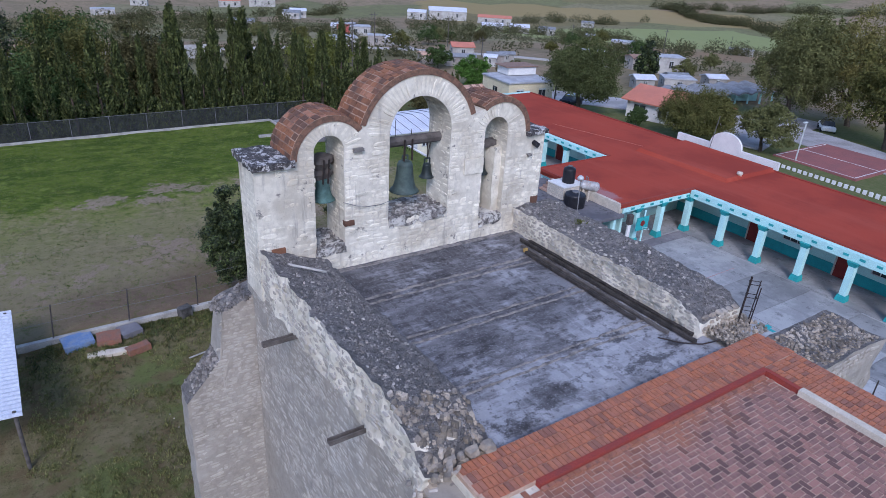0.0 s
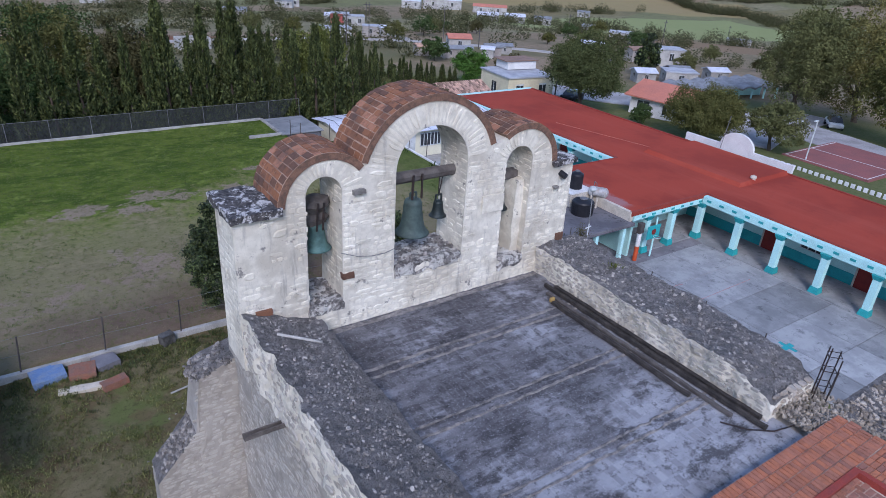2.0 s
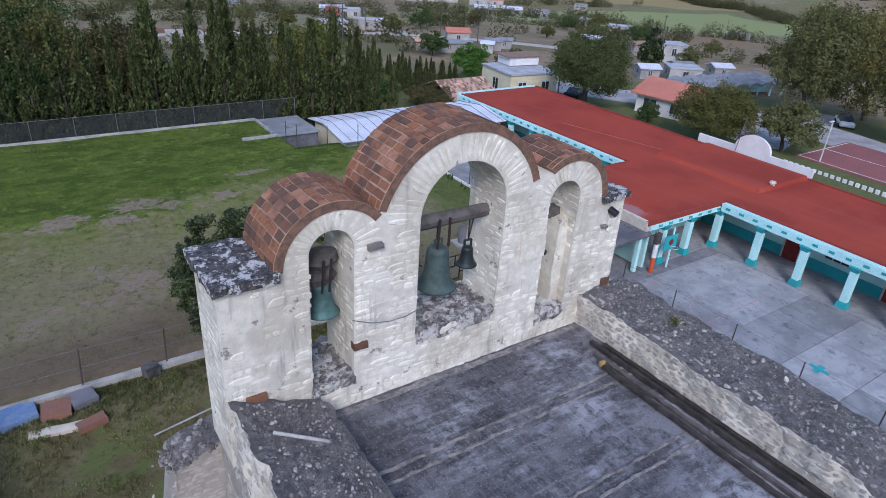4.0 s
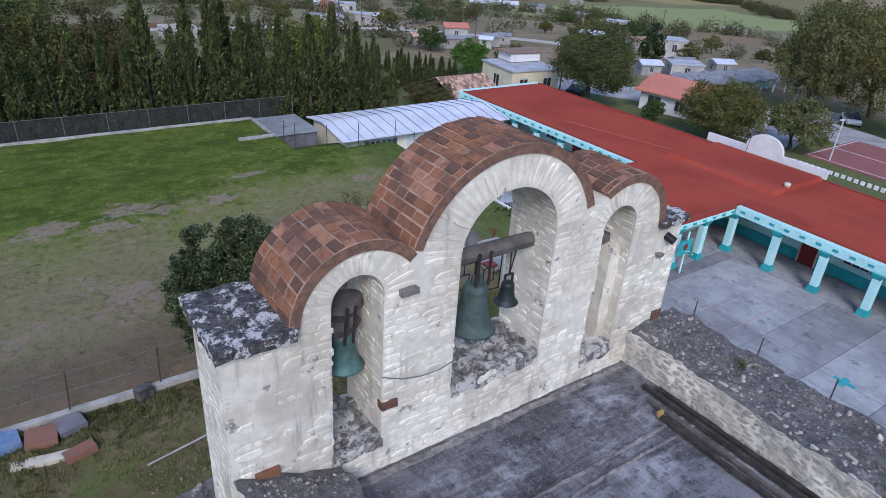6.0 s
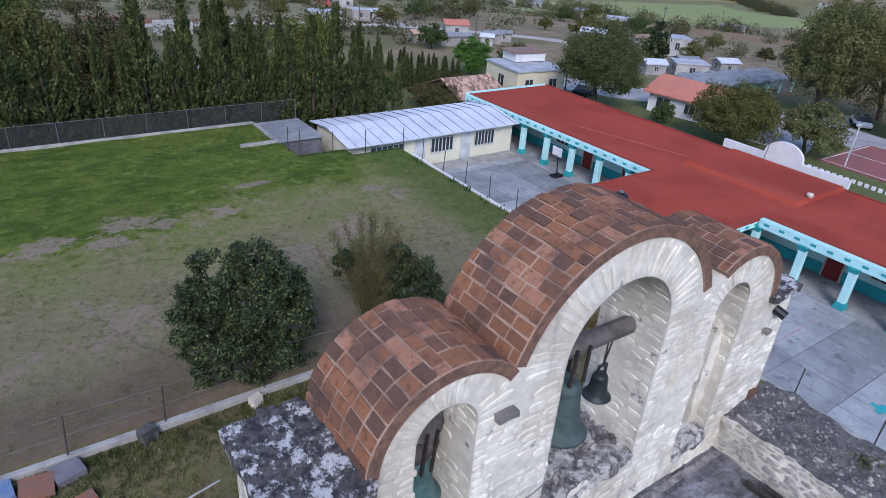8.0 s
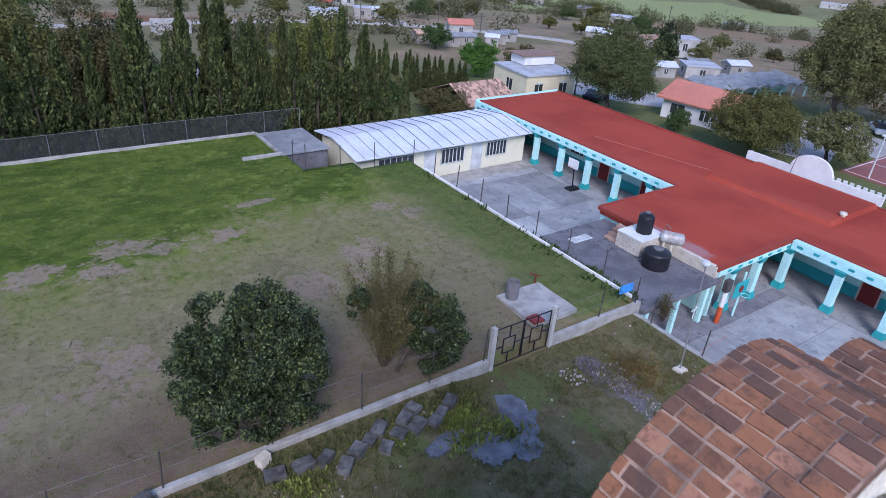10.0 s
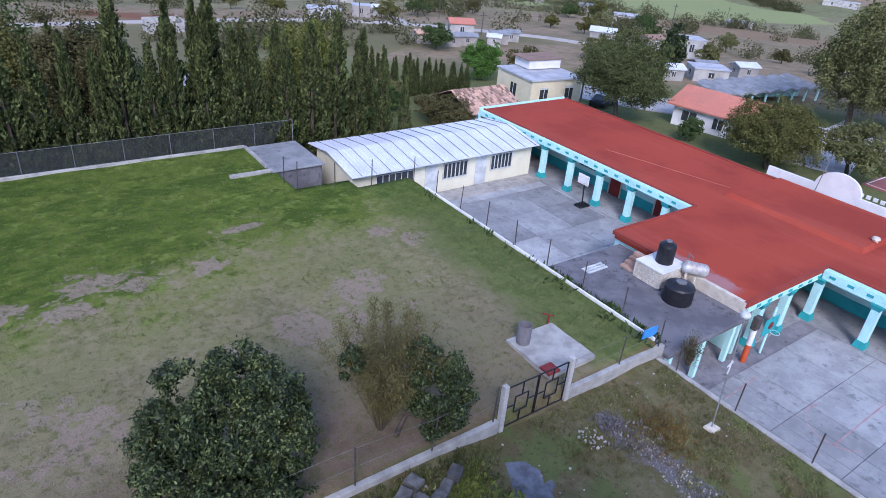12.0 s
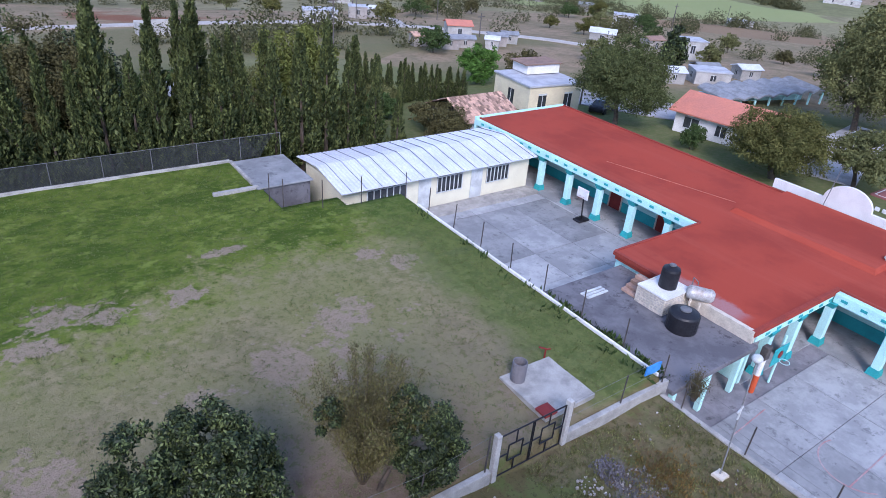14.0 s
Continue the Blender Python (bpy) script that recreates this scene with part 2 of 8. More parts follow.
M_BARREL = brick("barrel_roof_brick", (0.27, 0.115, 0.058), (0.125, 0.066, 0.045), (0.35, 0.165, 0.1), dirt=0.6, share=0.14)
M_BRICKEDGE = plain("bare_brick_edge", (0.24, 0.13, 0.085), (0.12, 0.075, 0.055), 9, 40, per="island", vary=0.2)
M_PAVER = brick("terrace_brick", (0.44, 0.155, 0.08), (0.37, 0.15, 0.095), (0.27, 0.12, 0.085), dirt=0.25, share=0.13)
M_FLOORBRICK = brick("terrace_floor_brick", (0.35, 0.18, 0.145), (0.25, 0.14, 0.12), (0.15, 0.085, 0.075), dirt=0.3, share=0.26, rust=True)
M_MORTAR = plain("terrace_joint_mortar", (0.56, 0.4, 0.3), (0.4, 0.27, 0.2), 4, 50)
M_DARKMORTAR = plain("brown_brick_mortar", (0.42, 0.28, 0.2), (0.16, 0.105, 0.08), 2.2, 50)
M_PEBBLE = plain("pale_pebble", (0.42, 0.38, 0.34), (0.26, 0.24, 0.22), 3, 30, per="island", vary=0.4)
M_REDLINE = plain("red_painted_strip", (0.3, 0.05, 0.035), (0.24, 0.05, 0.04), 3, 40)
M_PALE = plain("pale_plaster", (0.62, 0.55, 0.45), (0.5, 0.44, 0.36), 3, 40)
M_BELL = plain("verdigris_bronze", (0.1, 0.19, 0.175), (0.06, 0.105, 0.1), 5, 40, rough=0.6, metal=0.3, bump=0.15)
M_GREYBELL = plain("dull_grey_green_bronze", (0.085, 0.122, 0.112), (0.055, 0.078, 0.074), 5, 40, rough=0.65, metal=0.25, bump=0.15)
M_DARKBELL = plain("dark_bronze", (0.045, 0.055, 0.055), (0.03, 0.04, 0.04), 5, 40, rough=0.5, metal=0.5, bump=0.15)
M_IRON = plain("rusty_iron", (0.03, 0.027, 0.028), (0.055, 0.036, 0.03), 6, 50, rough=0.7, metal=0.3)
M_OLDWOOD = plain("grey_old_wood", (0.13, 0.115, 0.105), (0.075, 0.065, 0.06), 5, 40, rough=0.9)
M_CONCRETE = stained("court_concrete", (0.4, 0.405, 0.405), (0.28, 0.285, 0.29), (0.15, 0.155, 0.16))
M_KERB = plain("kerb_concrete", (0.4, 0.38, 0.35), (0.26, 0.25, 0.23), 1.5, 25)
M_GREYROOF = stained("grey_slab_roof", (0.25, 0.24, 0.255), (0.16, 0.153, 0.166), (0.075, 0.072, 0.08))


def red_coating():
    """Brushed red waterproofing, faded in lanes and worn pink along the low wall."""
    n = Nodes("red_roof_coating", 0.85, spec=0.1)
    x, y, z = n.xyz()
    mid, grain = n.noise(0.9, 6, 0.7), n.noise(14, 6, 0.7)
    col = n.mix(n.step(n.noise(0.22, 5), 0.38, 0.64), (0.345, 0.057, 0.034), (0.27, 0.044, 0.028))
    col = n.mix(n.step(n.noise(0.5, 5, 0.6, stretch=(1.0, 0.12, 1)), 0.5, 0.68, 0, 0.45), col, (0.39, 0.085, 0.055))
    col = n.mix(n.step(mid, 0.56, 0.7, 0, 0.35), col, (0.22, 0.04, 0.028))
    reach = n.math("ADD", x, n.math("MULTIPLY", n.math("SUBTRACT", mid, 0.5), 1.6))
    worn = n.math("MULTIPLY", n.step(reach, 25.75, 25.35), n.math("MULTIPLY", n.step(y, 14.5, 15.4), n.step(y, 19.6, 18.2)))
    col = n.mix(n.math("MULTIPLY", worn, n.step(grain, 0.3, 0.6, 0.55, 0.8)), col, (0.34, 0.2, 0.2))
    col = n.mix(n.step(grain, 0.55, 0.75, 0, 0.25), col, (0.2, 0.035, 0.025))
    n.bump(grain, 0.1, 0.02)
    return n.done(col)


M_RED = red_coating()
M_REDDARK = plain("dark_red_roof_edge", (0.3, 0.045, 0.028), (0.24, 0.04, 0.026), 1, 12)
M_AQUA = plain("pale_aqua_paint", (0.48, 0.78, 0.76), (0.42, 0.7, 0.69), 0.8, 25, rough=0.7, bump=0.1)
M_TEAL = plain("teal_paint", (0.03, 0.36, 0.37), (0.025, 0.29, 0.3), 1.2, 25, rough=0.65, bump=0.1)
M_AQUAWALL = plain("aqua_classroom_wall", (0.46, 0.74, 0.71), (0.41, 0.66, 0.64), 0.7, 25, rough=0.75, bump=0.1)
M_REDDOOR = plain("red_door_paint", (0.22, 0.025, 0.02), (0.17, 0.02, 0.018), 2, 30, rough=0.5, bump=0.08)
M_TIN = plain("galvanised_sheet", (0.7, 0.71, 0.77), (0.6, 0.61, 0.67), 0.6, 9, rough=0.5, metal=0.15, bump=0.05)
M_SEAM = plain("dark_sheet_seam", (0.13, 0.14, 0.17), None, 2, 20)
M_CREAM = plain("cream_wall_paint", (0.72, 0.68, 0.52), (0.64, 0.6, 0.46), 0.8, 20, rough=0.8, bump=0.1)
M_DULLWHITE = plain("weathered_pale_wall", (0.46, 0.445, 0.42), (0.3, 0.285, 0.265), 0.5, 12)
M_TOWNWALL = plain("pale_town_wall", (0.36, 0.35, 0.33), (0.26, 0.25, 0.235), 0.6, 15)
M_WHITEPAINT = plain("white_wall_paint", (0.74, 0.73, 0.71), (0.62, 0.61, 0.6), 0.8, 20, bump=0.1)
M_GLASS = plain("dark_window_glass", (0.03, 0.035, 0.04), (0.05, 0.055, 0.06), 2, 10, rough=0.15, bump=0.0, spec=0.6)
M_FRAME = plain("white_metal_frame", (0.6, 0.62, 0.62), None, 2, 30, rough=0.5)
M_BLACK = plain("black_polyethylene", (0.012, 0.012, 0.015), (0.02, 0.02, 0.024), 2, 20, rough=0.45, bump=0.05)
M_BARK = plain("tree_bark", (0.1, 0.075, 0.055), (0.06, 0.05, 0.04), 4, 30, rough=0.95, bump=0.8)
M_POST = plain("dark_fence_post", (0.05, 0.045, 0.045), (0.09, 0.075, 0.065), 4, 30, rough=0.7)
M_WIRE = plain("thin_grey_wire", (0.17, 0.17, 0.175), None, 4, 30, rough=0.6)
M_MESHNET = plain("dark_shade_net", (0.03, 0.033, 0.034), (0.045, 0.05, 0.05), 2, 60, rough=0.9)
M_TILE = plain("faded_clay_tile", (0.46, 0.29, 0.21), (0.34, 0.22, 0.17), 2, 25, per="object", vary=0.5)
M_REDHOUSE = plain("salmon_roof_tile", (0.55, 0.2, 0.135), (0.47, 0.18, 0.13), 0.6, 8)
M_BLUE = plain("blue_plastic", (0.06, 0.3, 0.75), None, 2, 20, rough=0.4, bump=0.05)
M_SLATE = plain("grey_sheet_roof", (0.26, 0.27, 0.29), (0.17, 0.18, 0.19), 1, 10)


def leaf(name, a, b, per="island", power=1.6, gloss=0.2):
    n = Nodes(name, 0.5 if gloss > 0.1 else 0.85, spec=gloss)
    who = n.each(per)
    col = n.mix(n.math("POWER", who, power), a, b)
    col = n.mix(n.step(n.noise(0.9, 3), 0.4, 0.65, 0, 0.5), col, tuple(0.5 * v for v in a))
    return n.done(col)


L_DARK = leaf("dark_green_leaf", (0.012, 0.021, 0.008), (0.15, 0.19, 0.068), power=2.5)


def cypress_leaf():
    n = Nodes("cypress_shaded_green", 0.6, spec=0.15)
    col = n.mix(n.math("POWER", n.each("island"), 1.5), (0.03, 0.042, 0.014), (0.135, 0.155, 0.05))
    # plume shading put into the colour: upright streaks, dark hollows and lit sprays
    plume_shade = n.noise(2.4, 4, 0.6, stretch=(1.3, 1.3, 0.4))
    col = n.mix(n.step(plume_shade, 0.44, 0.6, 0, 0.7), col, (0.02, 0.03, 0.012))
    col = n.mix(n.step(plume_shade, 0.46, 0.34, 0, 0.5), col, (0.15, 0.175, 0.06))
    return n.done(col)


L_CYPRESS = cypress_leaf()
L_OLIVE = leaf("olive_leaf", (0.075, 0.079, 0.024), (0.155, 0.148, 0.05), power=1.2, gloss=0.05)
L_BROWN = leaf("brownish_leaf", (0.062, 0.057, 0.026), (0.135, 0.125, 0.052), power=1.3, gloss=0.05)
L_YELLOW = leaf("yellow_green_leaf", (0.09, 0.11, 0.026), (0.2, 0.21, 0.06), gloss=0.05)
L_BRIGHT = leaf("bright_green_leaf", (0.05, 0.11, 0.022), (0.12, 0.23, 0.046), gloss=0.05)
L_MID = leaf("mid_green_leaf", (0.034, 0.06, 0.02), (0.095, 0.135, 0.046), gloss=0.05)
L_TALL = leaf("large_tree_leaf", (0.055, 0.07, 0.026), (0.125, 0.14, 0.054), power=1.2, gloss=0.05)
L_SAGE = leaf("sage_olive_leaf", (0.1, 0.106, 0.04), (0.175, 0.178, 0.073), power=1.2, gloss=0.05)
L_GOLD = leaf("pale_olive_gold_leaf", (0.13, 0.12, 0.04), (0.25, 0.22, 0.08), power=1.2, gloss=0.05)
L_DRY = leaf("dry_shrub_leaf", (0.085, 0.074, 0.03), (0.17, 0.142, 0.055))


BARE = ((-0.3, 29.2, 1.6, 0.9), (1.2, 28.2, 0.9, 0.6), (4.3, 28.2, 0.7, 0.6), (-4.0, 28.3, 1.6, 0.9), (-1.6, 27.4, 1.0, 0.6), (14.2, 26.6, 0.8, 0.6), (17.0, 26.1, 0.8, 0.35), (8.9, 23.7, 0.7, 1.1), (6.0, 21.8, 0.9, 1.3), (7.0, 31.3, 1.1, 0.35), (12.9, 28.0, 0.7, 0.5), (3.6, 16.4, 2.0, 1.2))


def ground_skin():
    n = Nodes("ground_grass_and_soil", 1.0, spec=0.04)
    x, y, z = n.xyz()
    wide, mid, fine, tiny = n.noise(0.035, 5), n.noise(0.33, 6, 0.65), n.noise(1.8, 6, 0.7), n.noise(16, 5, 0.75)
    # dry playing field, with bare soil and tufts
    dry = n.mix(n.step(fine, 0.35, 0.65), (0.25, 0.212, 0.118), (0.16, 0.155, 0.068))
    dry = n.mix(n.step(n.noise(0.16, 5, 0.6), 0.42, 0.6, 0, 0.6), dry, (0.19, 0.19, 0.075))
    soil = n.mix(n.step(tiny, 0.3, 0.7), (0.31, 0.24, 0.18), (0.235, 0.18, 0.135))
    bare = n.step(n.math("ADD", mid, n.math("MULTIPLY", fine, 0.5)), 0.82, 0.87)
    worn = None
    for cx, cy, hx, hy in BARE:
        dx, dy = n.math("DIVIDE", n.math("SUBTRACT", x, cx), hx), n.math("DIVIDE", n.math("SUBTRACT", y, cy), hy)
        r = n.math("SQRT", n.math("ADD", n.math("MULTIPLY", dx, dx), n.math("MULTIPLY", dy, dy)))
        worn = r if worn is None else n.math("MINIMUM", worn, r)
    worn = n.math("ADD", worn, n.math("ADD", n.math("MULTIPLY", n.math("SUBTRACT", mid, 0.5), 3.0), n.math("MULTIPLY", n.math("SUBTRACT", fine, 0.5), 3.2)))
    worn = n.step(worn, 1.15, 0.8)
    dry = n.mix(bare, dry, soil)
    lush = n.mix(n.step(fine, 0.35, 0.65), (0.075, 0.116, 0.017), (0.128, 0.16, 0.031))
    lush = n.mix(n.step(n.noise(0.55, 7, 0.72, stretch=(0.7, 1.3, 1)), 0.46, 0.58, 0, 0.85), lush, (0.044, 0.078, 0.012))
    lush = n.mix(n.step(n.noise(0.9, 6, 0.7), 0.54, 0.64, 0, 0.75), lush, (0.17, 0.215, 0.048))
    edge = n.math("SUBTRACT", y, n.math("MINIMUM", n.math("MAXIMUM", n.math("MULTIPLY", n.math("SUBTRACT", x, 3.0), 0.6), 0.0), 2.6))
    edge = n.math("ADD", edge, n.math("MULTIPLY", n.math("SUBTRACT", mid, 0.5), 18.0))
    edge = n.math("ADD", edge, n.math("MULTIPLY", n.math("SUBTRACT", fine, 0.5), 10.0))
    field = n.mix(n.step(edge, 23.5, 27.5, 0, 0.65), dry, (0.165, 0.185, 0.05))
    field = n.mix(n.step(edge, 26.4, 28.4), field, lush)
    field = n.mix(n.math("MULTIPLY", worn, 0.9), field, soil)
    strip = n.math("ADD", x, n.math("MULTIPLY", n.math("SUBTRACT", mid, 0.5), 7.0))
    tread = n.math("ADD", y, n.math("MULTIPLY", n.math("SUBTRACT", mid, 0.5), 12.0))
    field = n.mix(n.math("MULTIPLY", n.step(tread, 26.0, 17.0, 0, 0.7), n.step(fine, 0.3, 0.6, 0.6, 1.0)), field, (0.2, 0.158, 0.112))
    field = n.mix(n.step(strip, 13.2, 16.0, 0, 0.85), field, n.mix(n.step(fine, 0.4, 0.6), (0.062, 0.1, 0.022), (0.12, 0.15, 0.042)))
    # trodden bare soil round the two trees
    bed = n.math("ADD", y, n.math("MULTIPLY", n.math("SUBTRACT", mid, 0.5), 9.0))
    bed = n.math("MULTIPLY", n.step(bed, 19.0, 15.5), n.step(n.math("ABSOLUTE", n.math("SUBTRACT", x, 1.0)), 11.0, 7.0))
    field = n.mix(n.math("MULTIPLY", bed, n.step(fine, 0.35, 0.6, 1.0, 0.65)), field, (0.13, 0.093, 0.07))
    field = n.mix(n.step(n.noise(3.2, 7, 0.8), 0.52, 0.6, 0, 0.6), field, (0.095, 0.105, 0.034))
    field = n.mix(n.step(tiny, 0.54, 0.7, 0, 0.5), field, (0.065, 0.07, 0.032))
    field = n.mix(n.step(tiny, 0.42, 0.32, 0, 0.35), field, (0.27, 0.25, 0.15))
    scrub = n.mix(n.step(fine, 0.35, 0.65), (0.05, 0.05, 0.026), (0.095, 0.08, 0.05))
    scrub = n.mix(n.step(mid, 0.45, 0.6, 0, 0.7), scrub, (0.075, 0.09, 0.035))
    field = n.mix(n.step(y, 42.3, 42.5), field, scrub)
    # churchyard weeds
    yard = n.mix(n.step(fine, 0.35, 0.62), (0.12, 0.11, 0.05), (0.175, 0.145, 0.08))
    yard = n.mix(n.step(mid, 0.5, 0.6, 0, 0.7), yard, (0.11, 0.14, 0.042))
    yard = n.mix(n.step(n.noise(0.7, 6, 0.7), 0.5, 0.6, 0, 0.6), yard, (0.13, 0.088, 0.05))
    yard = n.mix(n.step(tiny, 0.6, 0.78, 0, 0.6), yard, (0.17, 0.15, 0.11))
    yard = n.mix(n.step(n.noise(5, 7, 0.8), 0.53, 0.62, 0, 0.65), yard, (0.055, 0.05, 0.024))
    # gravel and broken paving trodden into the weeds
    heap = n.math("SUBTRACT", x, 13.6)
    heap = n.math("MULTIPLY", n.step(n.math("ABSOLUTE", n.math("ADD", heap, n.math("MULTIPLY", n.math("SUBTRACT", fine, 0.5), 2.5))), 0.9, 0.3), n.math("MULTIPLY", n.step(y, 7.6, 8.4), n.step(y, 12.8, 12.2)))
    yard = n.mix(heap, yard, n.mix(n.step(tiny, 0.4, 0.6), (0.12, 0.11, 0.11), (0.2, 0.185, 0.18)))
    near = n.mix(n.step(y, 14.2, 14.5), yard, field)
    # lawns and lanes round the school
    lawn = n.mix(n.step(fine, 0.3, 0.7), (0.1, 0.125, 0.045), (0.15, 0.15, 0.072))
    near = n.mix(n.step(x, 18.2, 18.4), near, lawn)
    # town and farmland
    cells = n.add("ShaderNodeTexVoronoi")
    m = n.add("ShaderNodeMapping")
    n.put(m.inputs["Vector"], n.pos)
    m.inputs["Scale"].default_value, m.inputs["Rotation"].default_value = (0.008, 0.016, 0.0), (0, 0, 0.5)
    n.put(cells.inputs["Vector"], m.outputs[0])
    cells.inputs["Scale"].default_value = 1.0
    hue = n.xyz(cells.outputs["Color"])
    far = n.mix(n.step(hue[0], 0.3, 0.4), (0.25, 0.222, 0.132), (0.29, 0.215, 0.145))
    far = n.mix(n.step(hue[1], 0.55, 0.6), far, (0.2, 0.2, 0.098))
    far = n.mix(n.step(hue[2], 0.78, 0.8, 0, 0.8), far, (0.2, 0.17, 0.08))
    far = n.mix(n.step(n.noise(0.06, 6, 0.7), 0.46, 0.6, 0, 0.5), far, (0.15, 0.138, 0.08))
    far = n.mix(n.step(mid, 0.4, 0.65, 0, 0.45), far, (0.12, 0.115, 0.062))
    far = n.mix(n.step(fine, 0.5, 0.68, 0, 0.5), far, (0.065, 0.066, 0.036))
    reach = n.math("SQRT", n.math("ADD", n.math("POWER", n.math("SUBTRACT", x, 20.0), 2.0), n.math("POWER", n.math("SUBTRACT", y, 14.0), 2.0)))
    reach = n.math("ADD", reach, n.math("MULTIPLY", n.math("SUBTRACT", wide, 0.5), 25.0))
    col = n.mix(n.step(reach, 62.0, 80.0), near, far)
    # dark green-brown wherever the ground height is near -0.9
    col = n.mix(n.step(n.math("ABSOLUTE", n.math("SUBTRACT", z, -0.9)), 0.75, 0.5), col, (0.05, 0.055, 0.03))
    # long meadow and ploughed strips on the far plain
    def plot(cx, cy, hx, hy, turn):
        c, s = math.cos(turn), math.sin(turn)
        dx, dy = n.math("SUBTRACT", x, cx), n.math("SUBTRACT", y, cy)
        u = n.math("ADD", n.math("MULTIPLY", dx, c), n.math("MULTIPLY", dy, s))
        v = n.math("SUBTRACT", n.math("MULTIPLY", dy, c), n.math("MULTIPLY", dx, s))
        u = n.math("ADD", u, n.math("MULTIPLY", n.math("SUBTRACT", wide, 0.5), 60.0))
        return n.math("MINIMUM", n.step(n.math("ABSOLUTE", u), hx + 4, hx - 4), n.step(n.math("ABSOLUTE", v), hy + 3, hy - 3))
    for cx, cy, hx, hy, turn, colour in PLOTS:
        col = n.mix(n.math("MULTIPLY", plot(cx, cy, hx, hy, turn), n.step(fine, 0.2, 0.8, 0.7, 1.0)), col, colour)
    n.bump(n.math("ADD", tiny, fine), 0.8, 0.06)
    return n.done(col)


PLOTS = (
    (330, 262, 115, 52, -0.12, (0.25, 0.28, 0.12)),
    (430, 410, 150, 58, -0.55, (0.3, 0.23, 0.11)),
    (230, 150, 60, 26, -0.3, (0.23, 0.16, 0.1)),
    (20, 107, 70, 17, 0.03, (0.15, 0.14, 0.075)),
    (27, 148, 8, 14, 0.1, (0.2, 0.085, 0.052)),
    (150, 215, 50, 22, -0.4, (0.22, 0.2, 0.1)),
)
M_GROUND = ground_skin()

# ---- land ----
COURT, YARD, FIELD = -2.2, 0.2, 0.9
FALL = ((0, -2.3), (45, -2.6), (62, -4.0), (80, -5.0), (110, -6.8), (185, -13.7), (310, -26.5), (420, -33), (620, -36), (900, -20), (1400, 60), (2200, 220), (4000, 500))


def fall(d):
    for (a, za), (b, zb) in zip(FALL, FALL[1:]):
        if d <= b:
            k = (d - a) / (b - a)
            return za + (zb - za) * k
    return FALL[-1][1]


def land_height(x, y):
    if x <= 18.2 and y <= 14.15 and x > -60 and y > -40:
        bank = min(1.0, max(0.0, (y - 11.0) / 3.0)) * min(1.0, max(0.0, (9.0 - x) / 1.5))
        return YARD + 0.12 * noise.noise(Vector((x * 0.5, y * 0.5, 0))) + 0.32 * bank
    if 11.2 < x < 14.6 and 34.6 < y < 42.3:
        return -1.0
    if x <= 18.2 and 14.15 < y < (42.3 if x < 14.6 else 33.4) and x > -60:
        dip = 0.2 * min(1.0, max(0.0, (17.2 - y) / 3.0)) if x < 18.0 else 0.0
        return FIELD - dip + 0.06 * noise.noise(Vector((x * 0.3, y * 0.3, 4)))
    if 18.2 < x < 46 and -40 < y < 46 or (14.6 <= x <= 46 and 33.4 <= y < 44):
        return -2.32
    z = fall(math.hypot(x - 20, y - 14))
    d = math.hypot(x - 20, y - 14)
    return z + (0.4 + min(d, 900) * 0.006) * noise.noise(Vector((x * 0.02, y * 0.02, 2)))


def spread(low, high, near0, near1, step, extra):
    out = [near0 + k * step for k in range(int((near1 - near0) / step) + 1)]
    s, v = step, near1
    while v < high:
        s *= 1.09
        v += s
        out.append(v)
    s, v = step, near0
    while v > low:
        s *= 1.12
        v -= s
        out.append(v)
    out = [v for v in out if all(abs(v - e) > 0.02 for e in extra)] + list(extra)
    return sorted(out)


def make_ground():
    xs = spread(-2500, 4000, -20, 110, 1.0, (18.16, 18.24, 14.56, 14.64, 11.16, 11.24))
    ys = spread(-2500, 4000, -6, 110, 1.0, (14.11, 14.19, 42.26, 42.34, 33.36, 33.44, 34.56, 34.64))
    verts = [(x, y, land_height(x, y)) for y in ys for x in xs]
    w = len(xs)
    faces = [(j * w + i, j * w + i + 1, (j + 1) * w + i + 1, (j + 1) * w + i) for j in range(len(ys) - 1) for i in range(w - 1)]
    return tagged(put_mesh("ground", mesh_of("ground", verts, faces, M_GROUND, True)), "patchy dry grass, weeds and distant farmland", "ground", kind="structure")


make_ground()

# school court: concrete panels on one bed
court = tagged(link_mesh("court", boxes((18.3, 46, -25, 46, -2.31, -2.245)), M_GREYROOF), "worn pale concrete school court laid in panels", "pavement", kind="structure")

# low walls round the raised field and the churchyard
def long_wall(name, rows, label, mat=None):
    return tagged(link_mesh(name, wobble(boxes(*rows, bevel=0.02), 0.015, 0.8), mat or M_KERB), label, "wall", kind="structure")


long_wall("field_wall", ((-60, 9.6, 14.0, 14.22, -0.3, 0.76), (12.95, 18.6, 14.0, 14.22, -0.3, 0.72)), "low grey concrete wall between field and churchyard")
long_wall("yard_kerb", ((18.1, 18.32, -25, 13.95, -2.3, 0.26),), "low concrete kerb above the school court")
long_wall("field_kerb", ((18.13, 18.26, 14.3, 31.6, -2.3, 1.02),), "white-edged concrete kerb along the raised field", M_WHITEPAINT)
long_wall("field_back_wall", ((-60, 10.9, 42.1, 42.3, -1.5, 1.06), (10.82, 11.02, 38.3, 42.1, -0.3, 1.06), (8.4, 11.02, 37.5, 37.75, 0.2, 1.08)), "low pale concrete wall at the back of the field")

# ---- school ----
school = thing("school_building", (36, 20, COURT), "long aqua school building with a flat red roof and gallery", "school building")


